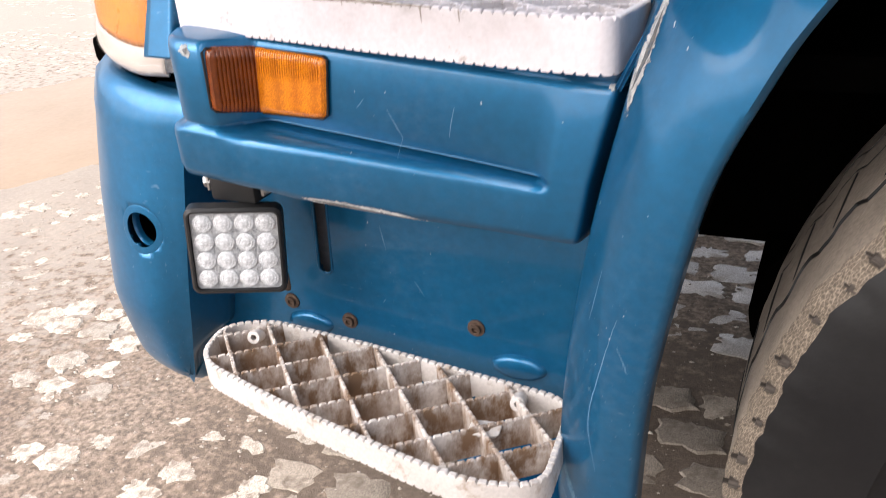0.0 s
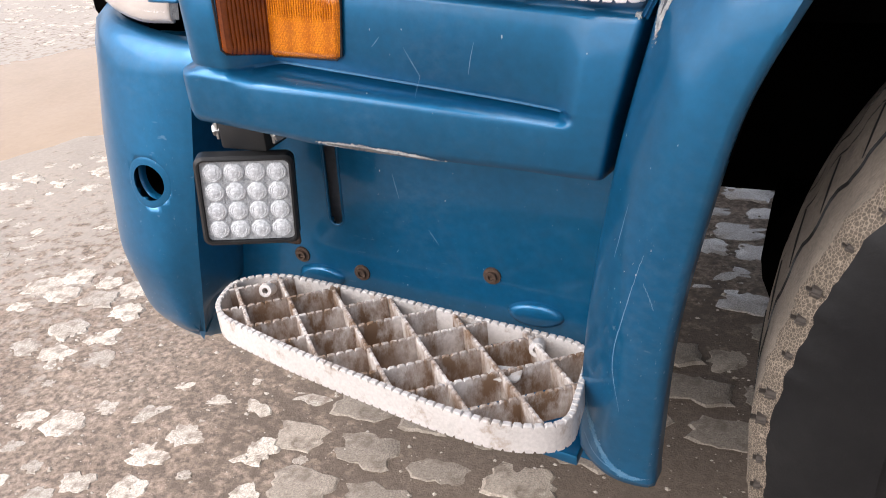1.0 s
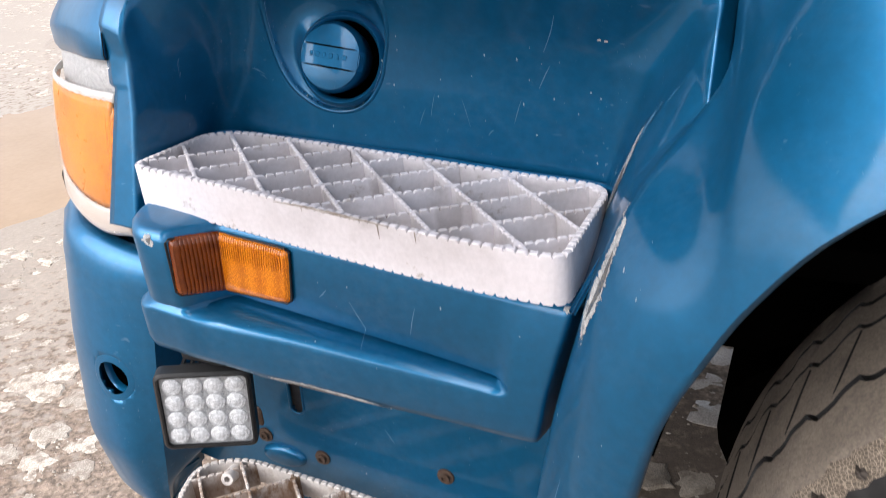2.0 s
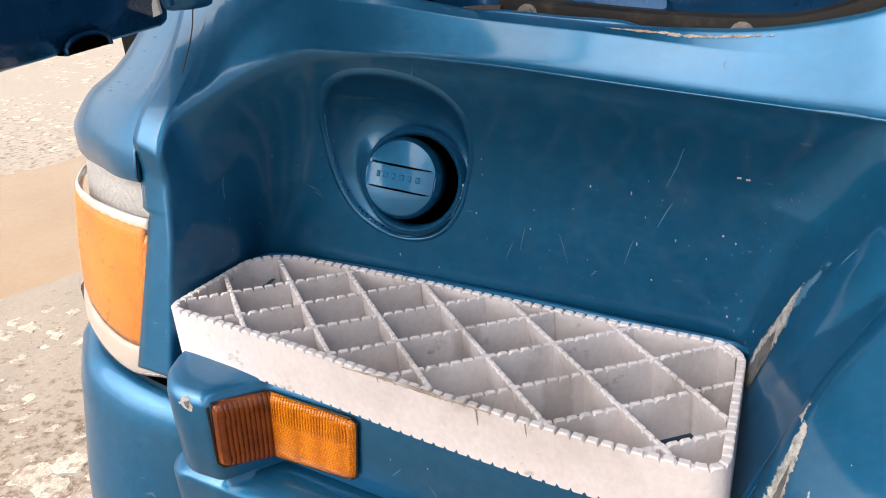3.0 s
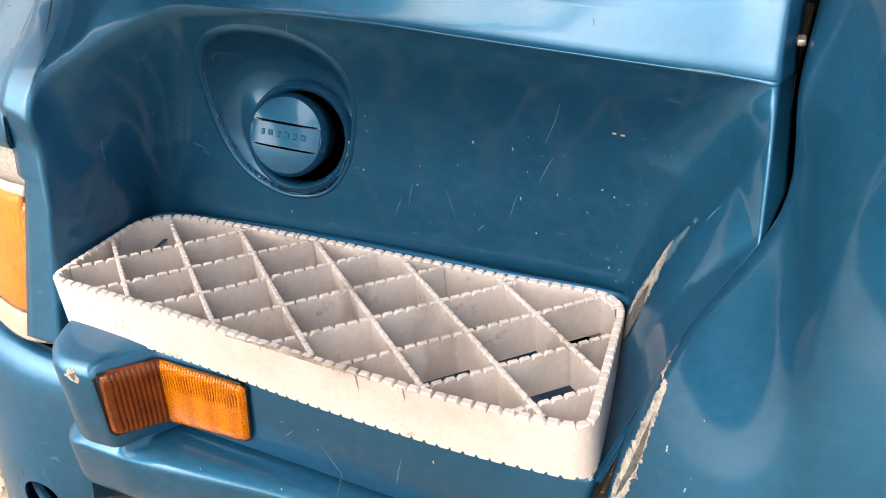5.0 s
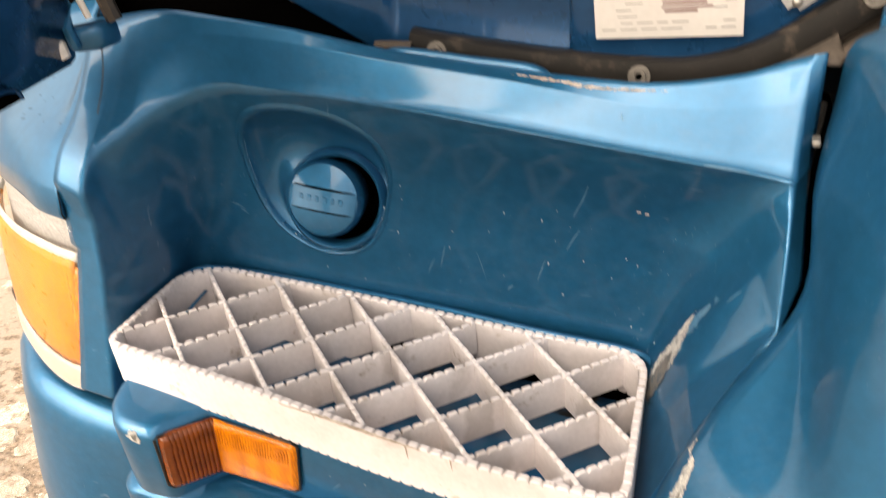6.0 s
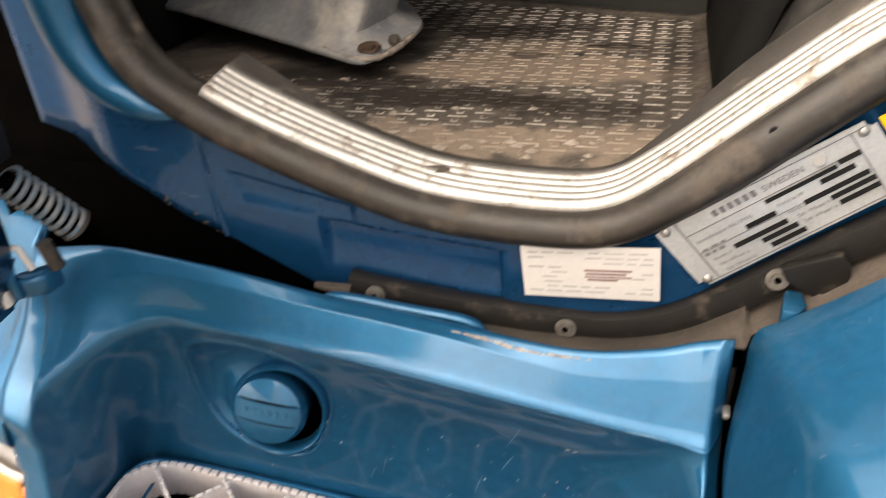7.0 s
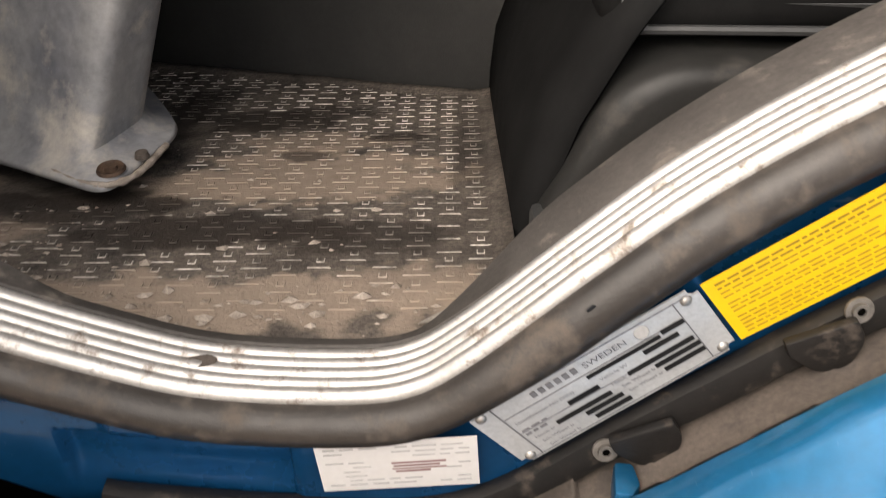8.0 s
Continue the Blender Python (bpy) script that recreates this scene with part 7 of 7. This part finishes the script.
small_stones = [stone_mesh(k, 0.056, 0.046, 24, 0.45) for k in range(14)]
# Gloss is wetness; the raised pale tone stands for light from the far side.
M_PAVER_WET_LIT = surface("wet_paving_stone", (0.48, 0.42, 0.37), (0.60, 0.54, 0.48), 14, 0.22, 0, 0.5, 150, grain=0.2, rvar=0.12, island=0.2)
wet_lit_stones = [stone_mesh(60 + k, 0.074, 0.054, 26, 0.28, M_PAVER_WET_LIT) for k in range(4)]
large_stones = [stone_mesh(40 + k, 0.070, 0.050, 26, 0.34, M_PAVER_DARK) for k in range(6)]
rnd = random.Random(21)
pitch, ang = 0.108, radians(-5)
near_count, far_v, far_f = 0, [], []
for i in range(-70, 12):
    for j in range(-12, 70):
        u, v = i * pitch + (0.045 if j % 2 else 0), j * 0.090
        x, y = u * math.cos(ang) - v * math.sin(ang), u * math.sin(ang) + v * math.cos(ang) + 0.02
        x, y = x + rnd.uniform(-0.02, 0.02), y + rnd.uniform(-0.02, 0.02)
        keep, mesh_i, turn, size = rnd.random(), rnd.randrange(14), rnd.uniform(-0.5, 0.5) + rnd.choice((0, math.pi)), 0.30 + 0.72 * rnd.random() ** 1.2
        under = -0.72 < x and y > 0.78
        if under or not (-8 < x < 0.4 and 0.3 < y < 6.8) or keep < 0.24:
            continue
        pu, pv = (x + 3.2) * -0.77 + (y - 2.65) * 0.64, (x + 3.2) * 0.64 + (y - 2.65) * 0.77
        if math.hypot(pu / 0.95, pv / 3.3) < 1.12 and keep < 0.975:
            continue
        sunk = -0.0016 + 0.0045 * noise.noise(Vector((x * 2.3, y * 2.3, 8)))
        m = Matrix.Translation((x, y, bumpy(x, y) + sunk)) @ Matrix.Rotation(turn, 4, "Z") @ Matrix.Diagonal((size, size, 1, 1))
        if -2.15 < x < -0.55 and 0.55 < y < 1.80 and near_count < 270:
            near_count += 1
            ob = part("paver", small_stones[mesh_i], None, ground, "", 0)
            ob.matrix_basis = m
        else:
            base = len(far_v)
            me = small_stones[mesh_i]
            far_v += [tuple(m @ q.co) for q in me.vertices]
            far_f += [tuple(base + q for q in f.vertices) for f in me.polygons]
me = bpy.data.meshes.new("far_pavers")
me.from_pydata(far_v, [], far_f)
tagged(part("far_pavers", me, M_PAVER, ground, "worn paving stones further off", 50), kind="stuff")
# Larger stones below the truck; the near ones have a darker tone.
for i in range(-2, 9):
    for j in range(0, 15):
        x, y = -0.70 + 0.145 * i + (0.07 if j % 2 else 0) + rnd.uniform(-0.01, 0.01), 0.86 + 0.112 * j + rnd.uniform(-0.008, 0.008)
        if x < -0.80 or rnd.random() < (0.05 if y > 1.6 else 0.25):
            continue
        ob = part("paver", rnd.choice(wet_lit_stones) if y > 1.6 else large_stones[rnd.randrange(6)], None, ground, "", 0)
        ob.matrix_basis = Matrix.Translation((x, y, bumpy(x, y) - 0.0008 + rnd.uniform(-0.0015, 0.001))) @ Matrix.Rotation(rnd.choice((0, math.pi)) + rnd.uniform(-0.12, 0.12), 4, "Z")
gv, gf = [], []
for k in range(5200):
    x, y = rnd.uniform(-2.4, 0.1), rnd.uniform(0.45, 2.1)
    r = 0.0012 + 0.0046 * rnd.random() ** 5
    z, t_, b_ = bumpy(x, y), rnd.uniform(0, 6.3), len(gv)
    gv += [(x + r * 1.3 * math.cos(t_ + a * 1.257) * rnd.uniform(0.7, 1.2), y + r * math.sin(t_ + a * 1.257) * rnd.uniform(0.7, 1.2), z) for a in range(5)] + [(x, y, z + r * rnd.uniform(0.5, 0.9))]
    gf += [(b_ + a, b_ + (a + 1) % 5, b_ + 5) for a in range(5)]
me = bpy.data.meshes.new("grit")
me.from_pydata(gv, [], gf)
tagged(part("grit", me, M_GRIT, ground, "scattered grit and small stones", 0), kind="stuff")
